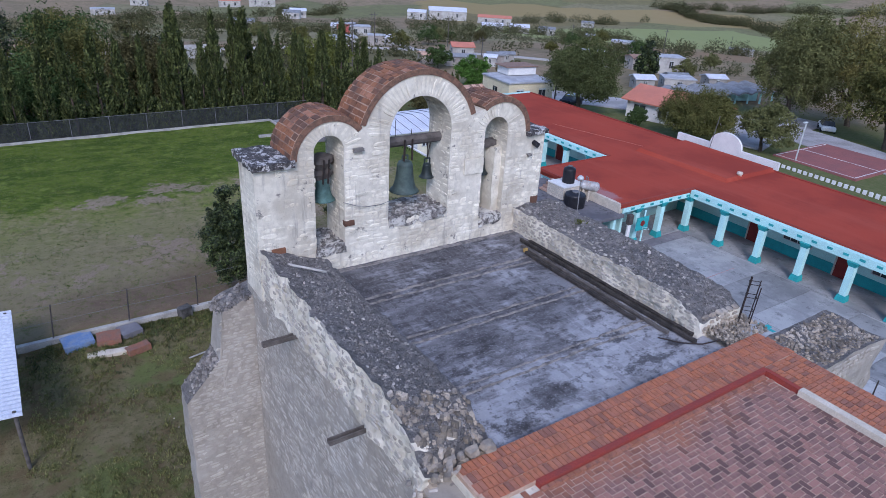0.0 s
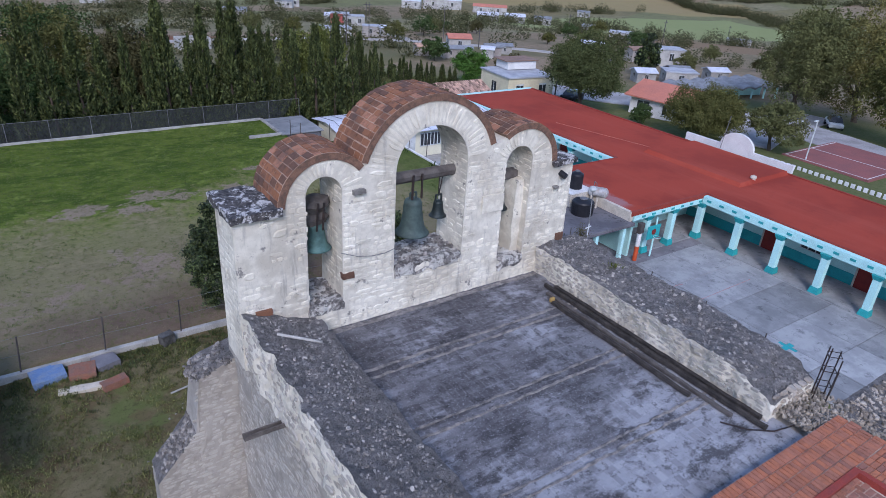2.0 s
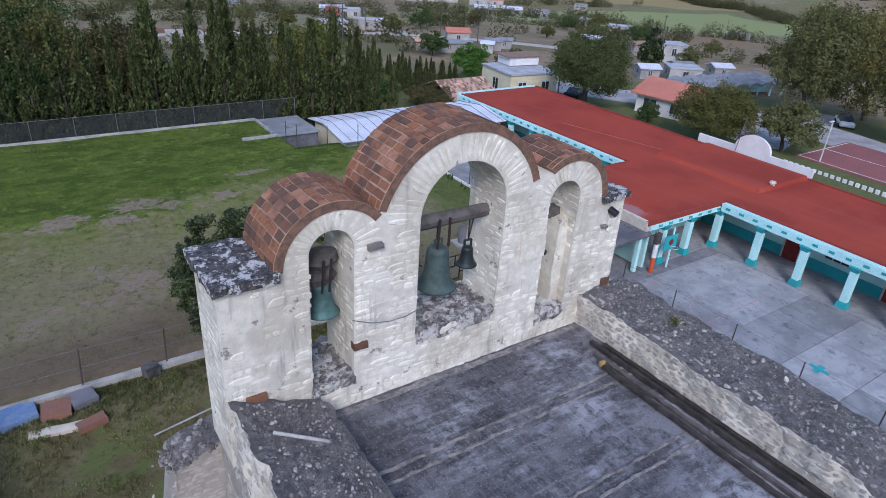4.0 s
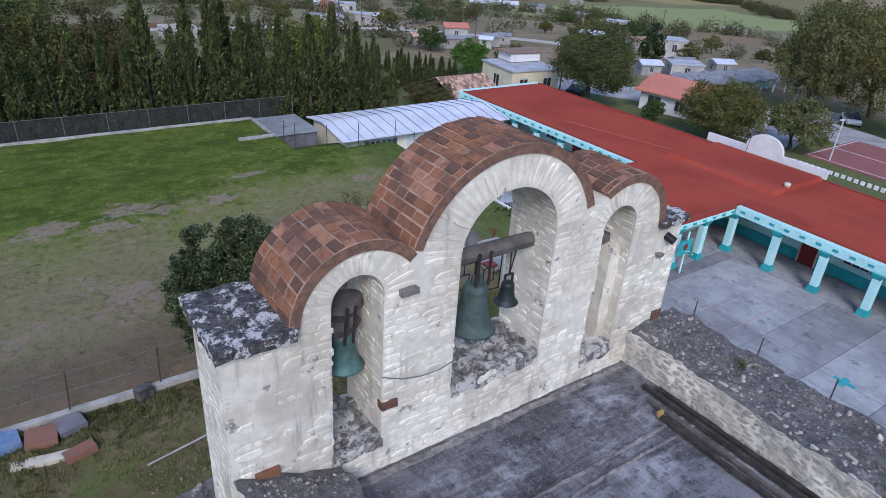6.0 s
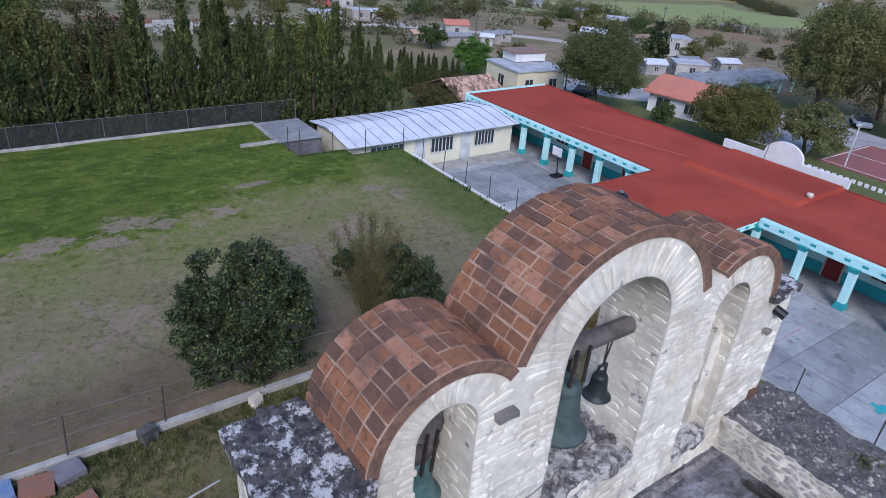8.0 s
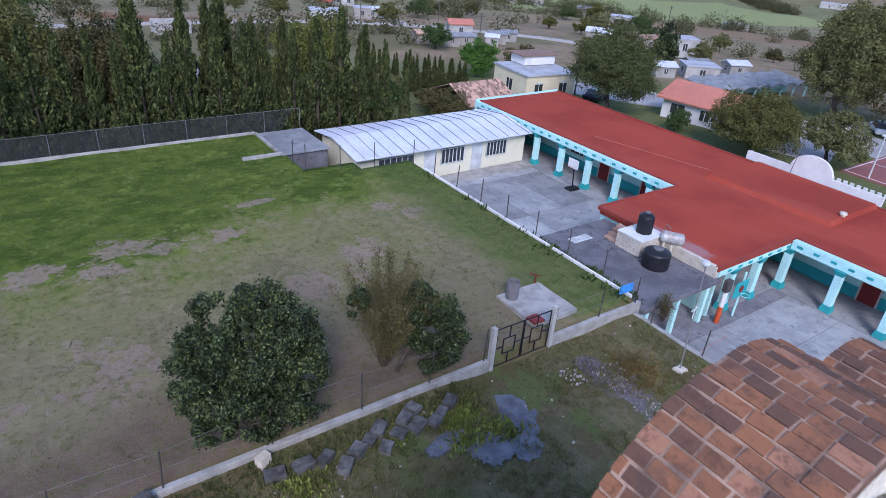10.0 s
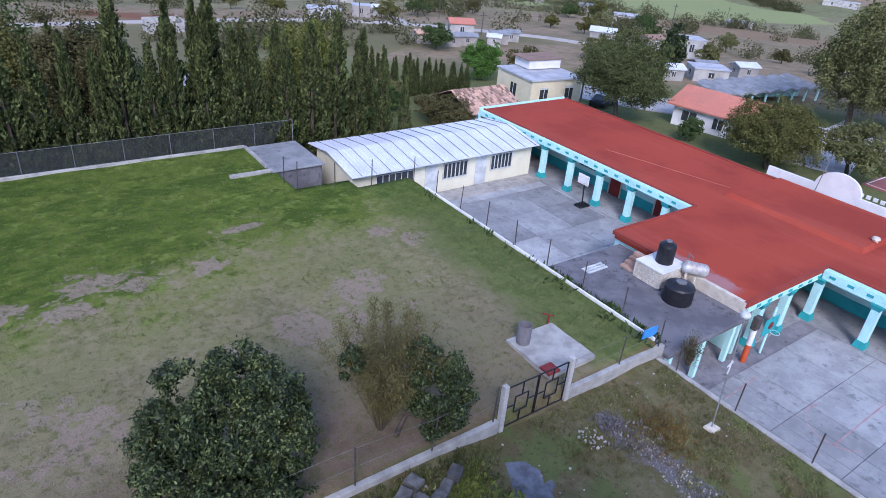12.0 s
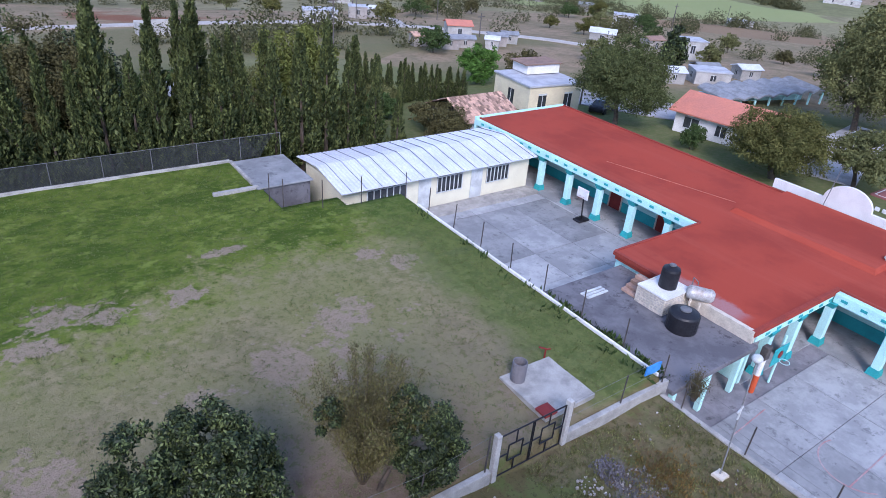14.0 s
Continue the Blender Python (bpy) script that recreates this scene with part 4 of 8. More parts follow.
# ---- plants ----
def leaf_quads(lobes, count, size, seed, inner=0.55, up=0.4, aspect=0.5):
    """Leaves scattered through the outer shell of some lobes (x, y, z, rx, ry, rz)."""
    rng = np.random.default_rng(seed)
    lobes = np.array(lobes, float)
    weight = (lobes[:, 3] * lobes[:, 4] * lobes[:, 5]) ** (2 / 3)
    pick = rng.choice(len(lobes), count, p=weight / weight.sum())
    d = rng.normal(size=(count, 3))
    d /= np.linalg.norm(d, axis=1)[:, None]
    r = inner + (1.04 - inner) * rng.random(count) ** 0.6
    ripple = 1 + 0.2 * np.sin(d[:, 0] * 7 + seed + pick) * np.sin(d[:, 1] * 6 + 2 * seed) + 0.15 * np.sin(d[:, 2] * 11 + d[:, 0] * 9 + pick)
    mid = lobes[pick, :3] + d * lobes[pick, 3:] * (r * ripple)[:, None]
    nrm = d + rng.normal(size=(count, 3)) * 0.75 + np.array((0, 0, up))
    nrm /= np.linalg.norm(nrm, axis=1)[:, None]
    side = np.cross(nrm, rng.normal(size=(count, 3)))
    side /= np.linalg.norm(side, axis=1)[:, None] + 1e-9
    tip = np.cross(nrm, side)
    s = size * (0.6 + 0.8 * rng.random(count))[:, None]
    a, b, c, e = mid - tip * s, mid + side * s * aspect, mid + tip * s, mid - side * s * aspect
    verts = np.stack((a, b, c, e), 1).reshape(-1, 3)
    faces = np.arange(count * 4).reshape(-1, 4)
    return verts, faces


def clumps(lobes, n, scale, seed):
    """Small leafy clumps spread over the outside of some lobes."""
    rng = np.random.default_rng(seed + 7000)
    out = []
    for x, y, z, a, b, c in lobes:
        d = rng.normal(size=(n, 3))
        d[:, 2] = d[:, 2] * 0.9 + 0.15
        d /= np.linalg.norm(d, axis=1)[:, None]
        far = rng.uniform(0.62, 1.02, n)
        size = scale * rng.uniform(0.6, 1.35, n)
        for k in range(n):
            out.append((x + d[k, 0] * a * far[k], y + d[k, 1] * b * far[k], z + d[k, 2] * c * far[k], a * size[k], b * size[k], c * size[k] * 0.8))
    return out


def crown_mesh(name, lobes, count, size, seed, material, clump=(15, 0.35), **kw):
    if clump:
        lobes = clumps(lobes, *clump, seed)
        kw.setdefault("inner", 0.25)
    v, f = leaf_quads(lobes, count, size, seed, **kw)
    return mesh_of(name, v, f, material)


def limbs(base, tops, r, seed=0):
    """A tapered trunk that divides into limbs."""
    bm = bmesh.new()
    base = Vector(base)
    heart = sum((Vector(t) for t in tops), Vector()) / len(tops)
    fork = base.lerp(heart, 0.42)
    bend = base.lerp(fork, 0.5) + Vector((0.12 * math.sin(seed), 0.12 * math.cos(seed * 2), 0))
    rod(bm, base - Vector((0, 0, 0.2)), bend, r, 8, r * 0.82)
    rod(bm, bend, fork, r * 0.82, 8, r * 0.66)
    for t in tops:
        t = Vector(t)
        elbow = fork.lerp(t, 0.5) + Vector((0, 0, 0.15))
        rod(bm, fork, elbow, r * 0.5, 6, r * 0.33)
        rod(bm, elbow, t, r * 0.33, 5, r * 0.1)
    return bm


def tree(at, lobes, count, size, seed, material, label, category="tree", trunk=0.18, extra=(), group="", kw=None):
    t = thing("tree", at, label, category, group)
    part("trunk", limbs((0, 0, 0), [(l[0], l[1], l[2] - 0.1 * l[5]) for l in lobes[:7]], trunk, seed), M_BARK, t)
    put_mesh("crown", crown_mesh("crown", lobes, count, size, seed, material, **(kw or {})), t)
    for k, (mat2, lob2, cnt2, sz2) in enumerate(extra):
        put_mesh("crown", crown_mesh("crown", lob2, cnt2, sz2, seed + 50 + k, mat2), t)
    return t


def lump(rng, r, h, z0, n):
    """Lobes that make up a rounded uneven crown."""
    out = [(0, 0, z0 + h * 0.5, r * 0.72, r * 0.72, h * 0.42)]
    for k in range(n):
        a = 2 * math.pi * k / n + rng.uniform(-0.3, 0.3)
        d = r * rng.uniform(0.45, 0.68)
        out.append((d * math.cos(a), d * math.sin(a), z0 + h * rng.uniform(0.28, 0.68), r * rng.uniform(0.36, 0.52), r * rng.uniform(0.36, 0.52), h * rng.uniform(0.2, 0.32)))
    out.append((rng.uniform(-0.2, 0.2) * r, rng.uniform(-0.2, 0.2) * r, z0 + h * 0.8, r * 0.5, r * 0.5, h * 0.24))
    return out


# the two trees beside the fence
tree((0.9, 15.9, FIELD), [(-1.25, 0.1, 2.2, 1.15, 1.1, 1.0), (0.2, -0.5, 2.3, 1.3, 1.2, 1.25), (1.25, -0.4, 2.5, 1.1, 1.1, 1.2), (-0.7, 0.6, 3.3, 0.8, 0.75, 0.95), (0.95, 0.4, 3.3, 0.85, 0.85, 0.95), (-1.9, -0.2, 1.5, 0.65, 0.7, 0.65), (1.5, -0.9, 1.4, 0.85, 0.7, 0.8), (-1.2, -0.4, 2.0, 1.0, 0.9, 1.0), (-0.2, -1.1, 1.2, 0.9, 0.7, 0.75), (0.7, -1.2, 0.9, 0.7, 0.6, 0.6), (-1.6, 0.3, 3.0, 0.5, 0.5, 0.6), (-1.05, 0.0, 2.95, 0.6, 0.7, 0.6), (-0.2, -0.1, 3.2, 0.7, 0.7, 0.6), (0.3, 0.5, 3.9, 0.45, 0.45, 0.5), (1.9, 0.0, 2.2, 0.6, 0.6, 0.7), (-0.7, -1.7, 1.3, 0.9, 0.6, 0.8), (0.4, -1.9, 0.9, 0.9, 0.55, 0.7), (-1.5, -1.3, 1.0, 0.7, 0.6, 0.7), (1.3, -1.6, 0.9, 0.7, 0.5, 0.6)],
     86000, 0.062, 3, L_DARK, "broad leafy tree with glossy dark green leaves behind the fence", trunk=0.17, kw=dict(clump=(26, 0.31), aspect=0.42, up=0.7, inner=0.1))
tree((6.2, 15.3, FIELD - 0.1), [(1.0, -0.5, 2.0, 0.95, 0.9, 1.1), (1.6, -0.6, 1.3, 0.95, 0.85, 0.95), (0.9, -0.2, 2.9, 0.6, 0.6, 0.7), (1.3, -0.9, 0.7, 0.9, 0.6, 0.6), (-1.25, 0.6, 3.0, 0.5, 0.45, 0.5)],
     42000, 0.06, 5, L_DARK, "small leafy tree beside the field fence", trunk=0.1, kw=dict(clump=(24, 0.3), aspect=0.42, up=0.7))


def twig_shrub(at, high, wide, label, seed, leaves=1.0):
    """A thin shrub: bare twigs that fan out, with sparse narrow leaves along them."""
    t = thing("shrub", at, label, "shrub")
    rng = np.random.default_rng(seed)
    bm = bmesh.new()
    tips = []
    for k in range(46):
        a, lean = rng.uniform(0, 2 * math.pi), rng.uniform(0.05, 1.0) ** 0.7
        h = high * rng.uniform(0.55, 1.0) * (1.08 - 0.35 * lean)
        tip = Vector((wide * lean * math.cos(a), wide * lean * math.sin(a), h))
        mid = Vector((tip.x * 0.42, tip.y * 0.42, h * 0.5))
        rod(bm, (0.08 * math.cos(a), 0.08 * math.sin(a), -0.05), mid, 0.018, 4, 0.012)
        rod(bm, mid, tip, 0.012, 4, 0.004)
        tips.append((mid, tip))
    part("branchwork", bm, M_BARK, t)
    for n, mat, size in ((int(22000 * leaves), L_DRY, 0.038), (int(3500 * leaves), L_OLIVE, 0.045)):
        pick = rng.integers(0, len(tips), n)
        s = rng.random(n) ** 0.75
        mid = np.array([tips[i][0] for i in pick])
        end = np.array([tips[i][1] for i in pick])
        at_ = mid + (end - mid) * (s * 1.7 - 0.7)[:, None] + rng.normal(size=(n, 3)) * 0.11
        way = rng.normal(size=(n, 3)) * 0.6 + np.array((0, 0, 0.8))
        way /= np.linalg.norm(way, axis=1)[:, None]
        side = np.cross(way, rng.normal(size=(n, 3)))
        side /= np.linalg.norm(side, axis=1)[:, None]
        z = size * rng.uniform(0.6, 1.5, (n, 1))
        v = np.stack((at_ - way * z, at_ + side * z * 0.3, at_ + way * z, at_ - side * z * 0.3), 1).reshape(-1, 3)
        put_mesh("foliage", mesh_of("foliage", v, np.arange(n * 4).reshape(-1, 4), mat), t)
    return t


twig_shrub((5.9, 15.75, FIELD - 0.12), 5.1, 2.1, "thin brown-leaved shrub with dry feathery twigs", 6, 1.6)
twig_shrub((19.6, 13.35, -0.2), 1.9, 0.6, "dry leafless weed bush against the slab roof", 8, 0.06)


def cypress_mesh(seed, high, wide, tufts):
    """Upright pointed plumes, thick with small scale sprays, round a tall spindle."""
    rng = np.random.default_rng(seed)
    nb = int(12 * high)
    hb = np.sort(rng.random(nb)) * 0.93
    ab = np.arange(nb) * 2.4 + rng.normal(size=nb) * 0.4
    prof = np.clip(hb * 3.5 + 0.6, 0, 1) * (1.0 - hb) ** 1.0
    rb = wide * prof * rng.uniform(0.7, 1.25, nb) + 0.02
    lb = (0.7 + 0.75 * rng.random(nb)) * (1.1 - 0.4 * hb)
    pick = rng.integers(0, nb, tufts)
    s = rng.random(tufts) ** 0.85
    h = hb[pick]
    fat = (0.05 + 0.17 * np.sin(np.clip(s * 0.92 + 0.08, 0, 1) * math.pi)) * (1.1 - 0.75 * h)
    rad = rb[pick] * (0.35 + 0.7 * s ** 0.6)
    mid = np.stack((rad * np.cos(ab[pick]), rad * np.sin(ab[pick]), h * high + s * lb[pick]), 1)
    mid += np.clip(rng.normal(size=(tufts, 3)), -1.7, 1.7) * (fat * 0.5)[:, None]
    out = np.stack((np.cos(ab[pick]), np.sin(ab[pick]), np.zeros(tufts)), 1)
    verts, faces = [], []
    for k in range(1):
        way = out * 0.3 + rng.normal(size=(tufts, 3)) * 0.35 + np.array((0, 0, 1.0))
        way /= np.linalg.norm(way, axis=1)[:, None]
        side = np.cross(way, rng.normal(size=(tufts, 3)))
        side /= np.linalg.norm(side, axis=1)[:, None]
        long = (0.11 + 0.13 * rng.random(tufts))[:, None] * (0.6 + 0.4 * (1 - h))[:, None]
        base = mid + rng.normal(size=(tufts, 3)) * 0.03
        quad = np.stack((base - way * long * 0.5, base + side * long * 0.34, base + way * long, base - side * long * 0.34), 1).reshape(-1, 3)
        faces.append(np.arange(tufts * 4).reshape(-1, 4) + len(verts) * tufts * 4)
        verts.append(quad)
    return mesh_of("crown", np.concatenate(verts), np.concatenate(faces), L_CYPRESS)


def cypress(seed, high, wide, label):
    t = thing("cypress", (0, 0, -50), label, "cypress tree", "cypress row behind the field")
    part("trunk", rod(bmesh.new(), (0, 0, -0.2), (0, 0, high * 0.9), 0.13, 6, 0.02), M_BARK, t)
    put_mesh("crown", cypress_mesh(seed, high, wide, int(760 * high)), t)
    return t


CY = [cypress(11, 8.6, 1.02, "slender dark green cypress with feathery upright sprays"), cypress(12, 9.2, 0.9, "tall narrow dark green cypress"), cypress(13, 8.2, 1.1, "bushy dark green cypress with loose sprays"), cypress(14, 9.6, 0.98, "tall pointed dark green cypress")]
TALL = (8.6, 9.2, 8.2, 9.6)
rng = random.Random(4)
# place and height of each spire
spots = []
for x, tip in ((-13.5, 6.6), (-11.6, 7.2), (-9.4, 6.5), (-7.6, 7.0), (-5.4, 6.2), (-3.4, 7.2), (-1.5, 6.6), (0.2, 7.4), (1.9, 6.9), (3.4, 6.4), (4.7, 7.9), (6.3, 7.0), (7.7, 7.6), (9.6, 6.5), (11.7, 6.5), (13.3, 7.3), (15.5, 6.5), (17.4, 7.3), (19.3, 7.2), (21.0, 6.5), (23.3, 5.3), (25.4, 3.6)):
    spots.append((x, 45.6 + rng.uniform(-0.4, 0.4), tip))
for x, tip in ((5.5, 7.9), (9.2, 8.6), (11.1, 8.1), (11.7, 7.5), (12.3, 7.5), (14.9, 6.8), (17.4, 6.0), (24.9, 5.7), (-4.4, 7.4), (-8.6, 7.6), (2.2, 6.2), (20.2, 5.5)):
    spots.append((x, 52.0 + rng.uniform(-0.5, 0.5), tip))
for k in range(20):
    x = 29.8 + k * 0.76
    spots.append((x, 61.0 + 0.06 * k + rng.uniform(-0.4, 0.4), 1.9 - 0.13 * k + rng.uniform(-0.35, 0.35)))
used = set()
for k, (x, y, tip) in enumerate(spots):
    src = CY[k % 4]
    base = land_height(x, y) - 0.1
    tall = (tip - base) / TALL[k % 4]
    wide = max(0.5, tall) * rng.uniform(0.92, 1.18)
    m = Matrix.Translation((x, y, base)) @ pose(0, 0, 0, rng.uniform(-1.5, 1.5), rng.uniform(-1.5, 1.5), rng.uniform(0, 360)) @ Matrix.Diagonal((wide, wide, tall, 1))
    if k % 4 in used:
        copy_thing(src, m)
    else:
        used.add(k % 4)
        src.matrix_basis = m


def round_tree(x, y, r, h, z0, seed, material, label, count=5200, size=0.22, lobes=9, trunk=0.22, group="", kw=None):
    rr = random.Random(seed)
    return tree((x, y, land_height(x, y)), lump(rr, r, h, z0, lobes), count, size, seed, material, label, trunk=trunk, group=group, kw=kw)


round_tree(50.3, 44.4, 4.6, 7.5, 1.2, 21, L_TALL, "large dense dark green tree beside the school lawn", 52000, 0.1, 15, 0.3, kw=dict(clump=(34, 0.36), inner=0.1))
round_tree(52.1, 28.4, 4.0, 5.2, 0.6, 22, L_OLIVE, "round clipped olive-green tree behind the school", 52000, 0.086, 15, 0.3, kw=dict(clump=(40, 0.36), inner=0.1))
round_tree(57.0, 24.0, 3.3, 4.3, 0.6, 23, L_SAGE, "grey-green spreading tree beside the lane", 12000, 0.11, 9)
round_tree(79.6, 34.2, 5.4, 13.0, 0.9, 24, L_SAGE, "tall sage green tree beside the lane", 34000, 0.14, 16, 0.4, kw=dict(clump=(24, 0.34), inner=0.15))
round_tree(98, 42, 6.0, 12, 1.5, 25, L_SAGE, "tall sage-green tree on the town side", 11000, 0.24, 11, 0.4)
round_tree(87, 29.8, 6.0, 14.5, 1.2, 26, L_GOLD, "tall olive-yellow tree on the town side", 26000, 0.15, 14, 0.4, kw=dict(clump=(22, 0.34), inner=0.15))
round_tree(75.5, 20.0, 5.2, 11.5, 0.8, 27, L_OLIVE, "olive green tree beyond the sports court", 16000, 0.17, 12, 0.3)
round_tree(70, 9, 5.0, 9.5, 1.2, 28, L_SAGE, "sage-green tree beyond the sports court", 9000, 0.2, 9, 0.3)
round_tree(51.8, 68.8, 2.7, 4.6, 0.3, 29, L_BRIGHT, "bright green round tree beside a yellow house", 12000, 0.12, 10)
round_tree(51.9, 36.5, 1.3, 2.3, 0.1, 31, L_MID, "small round green shrub on the school lawn", 7000, 0.07, 7, 0.08)
round_tree(88, 66, 2.4, 6.5, 0.6, 30, L_DARK, "small dark conical tree among the houses", 3500, 0.25, 7)
round_tree(31.5, 47.2, 2.2, 3.6, 0.1, 32, L_BROWN, "brown-leaved bushy tree behind the classrooms", 13000, 0.075, 9)
round_tree(-6.5, 50, 4.3, 8.0, 0.5, 33, L_MID, "shaggy green tree behind the field wall", 22000, 0.105, 11, 0.3)
round_tree(-3.2, 55, 4.8, 10.5, 0.8, 34, L_OLIVE, "shaggy olive tree behind the cypress row", 22000, 0.11, 11, 0.3)
round_tree(-10.5, 47, 3.2, 4.6, 0.2, 35, L_SAGE, "pale grey-green scrubby tree behind the field wall", 17000, 0.09, 9)
round_tree(22.2, 57.5, 3.5, 8.4, 0.6, 36, L_YELLOW, "feathery yellow-green tree behind the cypress row", 18000, 0.12, 12)
round_tree(3.0, 53, 3.4, 9.6, 0.8, 37, L_BROWN, "tall dark brown-green tree behind the cypress row", 28000, 0.1, 13)
for k, (x, y, r, h) in enumerate(((-13, 57, 4.5, 10.5), (-18, 66, 5, 12), (-9, 64, 4.6, 11), (-2, 68, 4.6, 11), (-24, 60, 4.5, 10), (6, 63, 3.6, 8), (-15, 78, 5, 12))):
    round_tree(x, y, r, h, 0.5, 60 + k, (L_MID, L_BROWN, L_DARK)[k % 3], ("shaggy mid green", "brown-green", "dark green")[k % 3] + " tall tree in the grove beyond the field", 11000, 0.14, 11, 0.3, "tall grove trees")
small = random.Random(9)
KINDS = (L_SAGE, L_OLIVE, L_MID, L_BROWN, L_SAGE, L_MID)
WORDS = {id(L_SAGE): "sage green", id(L_OLIVE): "olive green", id(L_MID): "mid green", id(L_BROWN): "brownish"}
for k in range(46):
    x, y = small.uniform(-22, 40), small.uniform(50, 74)
    if 44 < x < 58 and y < 66 or 33 < x < 42 and y < 58:
        continue
    mat = KINDS[k % 6]
    r = small.uniform(1.7, 3.2)
    round_tree(x, y, r, r * small.uniform(0.9, 1.3), 0.2, 100 + k, mat, WORDS[id(mat)] + " bushy tree in the grove behind the field", 4200, 0.11, 7, 0.14, "grove trees")
for k in range(30):
    x, y = small.uniform(50, 190), small.uniform(45, 170)
    if x < 66 and y < 62 or 60 < x < 92 and 36 < y < 52:
        continue
    mat = KINDS[(k * 5 + 1) % 6]
    r = small.uniform(1.8, 3.6)
    round_tree(x, y, r, r * small.uniform(1.2, 1.7), 0.2, 200 + k, mat, WORDS[id(mat)] + " garden tree among the town houses", 2700, 0.18, 7, 0.15, "town trees")


def far_woods():
    """Hedges, scrub and woodland on the plain, too many to count."""
    rr = random.Random(17)
    verts, faces, base = [], [], 0
    lines = [((545, 430), (480, 250), 150), ((300, 350), (420, 345), 25), ((60, 110), (20, 100), 20), ((90, 180), (-40, 190), 30), ((120, 230), (-60, 260), 50), ((150, 210), (330, 150), 26), ((180, 300), (280, 240), 30), ((560, 420), (800, 250), 90), ((-60, 140), (-10, 110), 30), ((110, 100), (190, 60), 12), ((0, 330), (200, 420), 60), ((600, 150), (760, 40), 50)]
    spots = []
    for (x0, y0), (x1, y1), n in lines:
        for _ in range(n):
            k = rr.random()
            spots.append((x0 + (x1 - x0) * k + rr.gauss(0, 5), y0 + (y1 - y0) * k + rr.gauss(0, 5)))
    for _ in range(330):
        x, y = rr.uniform(-120, 300), rr.uniform(76, 330)
        if noise.noise(Vector((x * 0.03, y * 0.03, 3))) > -0.05 and not (10 < x < 58 and 96 < y < 136):
            spots.append((x, y))
    for k, (x, y) in enumerate(spots):
        d = math.hypot(x, y)
        r = rr.uniform(1.2, 2.6) * (1 + d / 500)
        z = land_height(x, y)
        v, f = leaf_quads([(x, y, z + r * 0.7, r, r, r * 0.85), (x + r * 0.5, y, z + r * 0.5, r * 0.7, r * 0.7, r * 0.6), (x - r * 0.6, y + r * 0.3, z + r * 0.35, r * 0.6, r * 0.6, r * 0.4)], 330, 0.098 * r, k + 900)
        verts.append(v)
        faces.append(f + base)
        base += len(v)
    ob = put_mesh("far_woods", mesh_of("far_woods", np.concatenate(verts), np.concatenate(faces), leaf("far_leaf", (0.06, 0.064, 0.03), (0.125, 0.12, 0.056), gloss=0.05)))
    return tagged(ob, "dark scattered hedges and woods on the plain", "woods", kind="stuff")


far_woods()


def weeds(name, spots, size, blades, material, label, seed):
    """Tufts of upright blades and leaves."""
    rng = np.random.default_rng(seed)
    n = len(spots) * blades
    at = np.repeat(np.array(spots, float), blades, 0)
    at[:, :2] += rng.normal(size=(n, 2)) * size * 0.55
    way = rng.normal(size=(n, 3)) * 0.5 + np.array((0, 0, 1.0))
    way /= np.linalg.norm(way, axis=1)[:, None]
    side = np.cross(way, rng.normal(size=(n, 3)))
    side /= np.linalg.norm(side, axis=1)[:, None]
    long = size * (0.5 + 0.9 * rng.random(n))[:, None]
    fat = long * (0.16 if size > 0.2 else 0.1)
    v = np.stack((at - side * fat * 0.3, at + side * fat + way * long * 0.5, at + way * long, at - side * fat + way * long * 0.5), 1).reshape(-1, 3)
    ob = put_mesh(name, mesh_of(name, v, np.arange(n * 4).reshape(-1, 4), material))
    return tagged(ob, label, "weeds", kind="stuff")


rr = random.Random(5)
spots = []
while len(spots) < 9500:
    x, y = rr.uniform(-12, 18), rr.uniform(2, 13.9)
    if -5.6 < x < 5 and y < 2.6 or noise.noise(Vector((x * 0.45, y * 0.45, 7))) < -0.12:
        continue
    spots.append((x, y, land_height(x, y)))
weeds("yard_weeds", spots, 0.11, 10, leaf("yard_blade", (0.09, 0.1, 0.03), (0.27, 0.26, 0.1), power=1.4), "dry olive weeds and grass tufts in the churchyard", 3)
spots = [(x, y, land_height(x, y)) for x, y in ((rr.uniform(-9, 8.5), 13.85 - abs(rr.gauss(0, 0.9))) for _ in range(1100))]
leafy = [(cx + rr.gauss(0, s), cy + rr.gauss(0, s), YARD + 0.02) for cx, cy, s, k in ((5.5, 13.5, 0.22, 60), (6.9, 12.5, 0.36, 120), (7.4, 12.75, 0.3, 90), (4.6, 12.6, 0.2, 50), (6.4, 11.5, 0.3, 50), (3.4, 13.4, 0.3, 60), (8.0, 11.2, 0.3, 40), (1.2, 12.5, 0.4, 60)) for _ in range(k)]
weeds("broadleaf_weeds", leafy, 0.24, 9, leaf("broad_weed_leaf", (0.1, 0.13, 0.026), (0.3, 0.34, 0.08), power=1.1), "clumps of bright broad-leaved weeds among the stone blocks", 8)
weeds("wall_weeds", spots, 0.13, 13, leaf("wall_weed_leaf", (0.045, 0.062, 0.02), (0.15, 0.165, 0.055)), "leafy green weeds along the low wall", 4)
spots = [(14.7 + rr.gauss(0, 0.75), 11.1 + rr.gauss(0, 0.6), YARD) for _ in range(420)]
weeds("rust_weeds", spots, 0.11, 10, leaf("rust_blade", (0.12, 0.075, 0.028), (0.3, 0.19, 0.055)), "rust-brown dry weeds on a rubble heap", 5)
spots, dry_spots = [], []
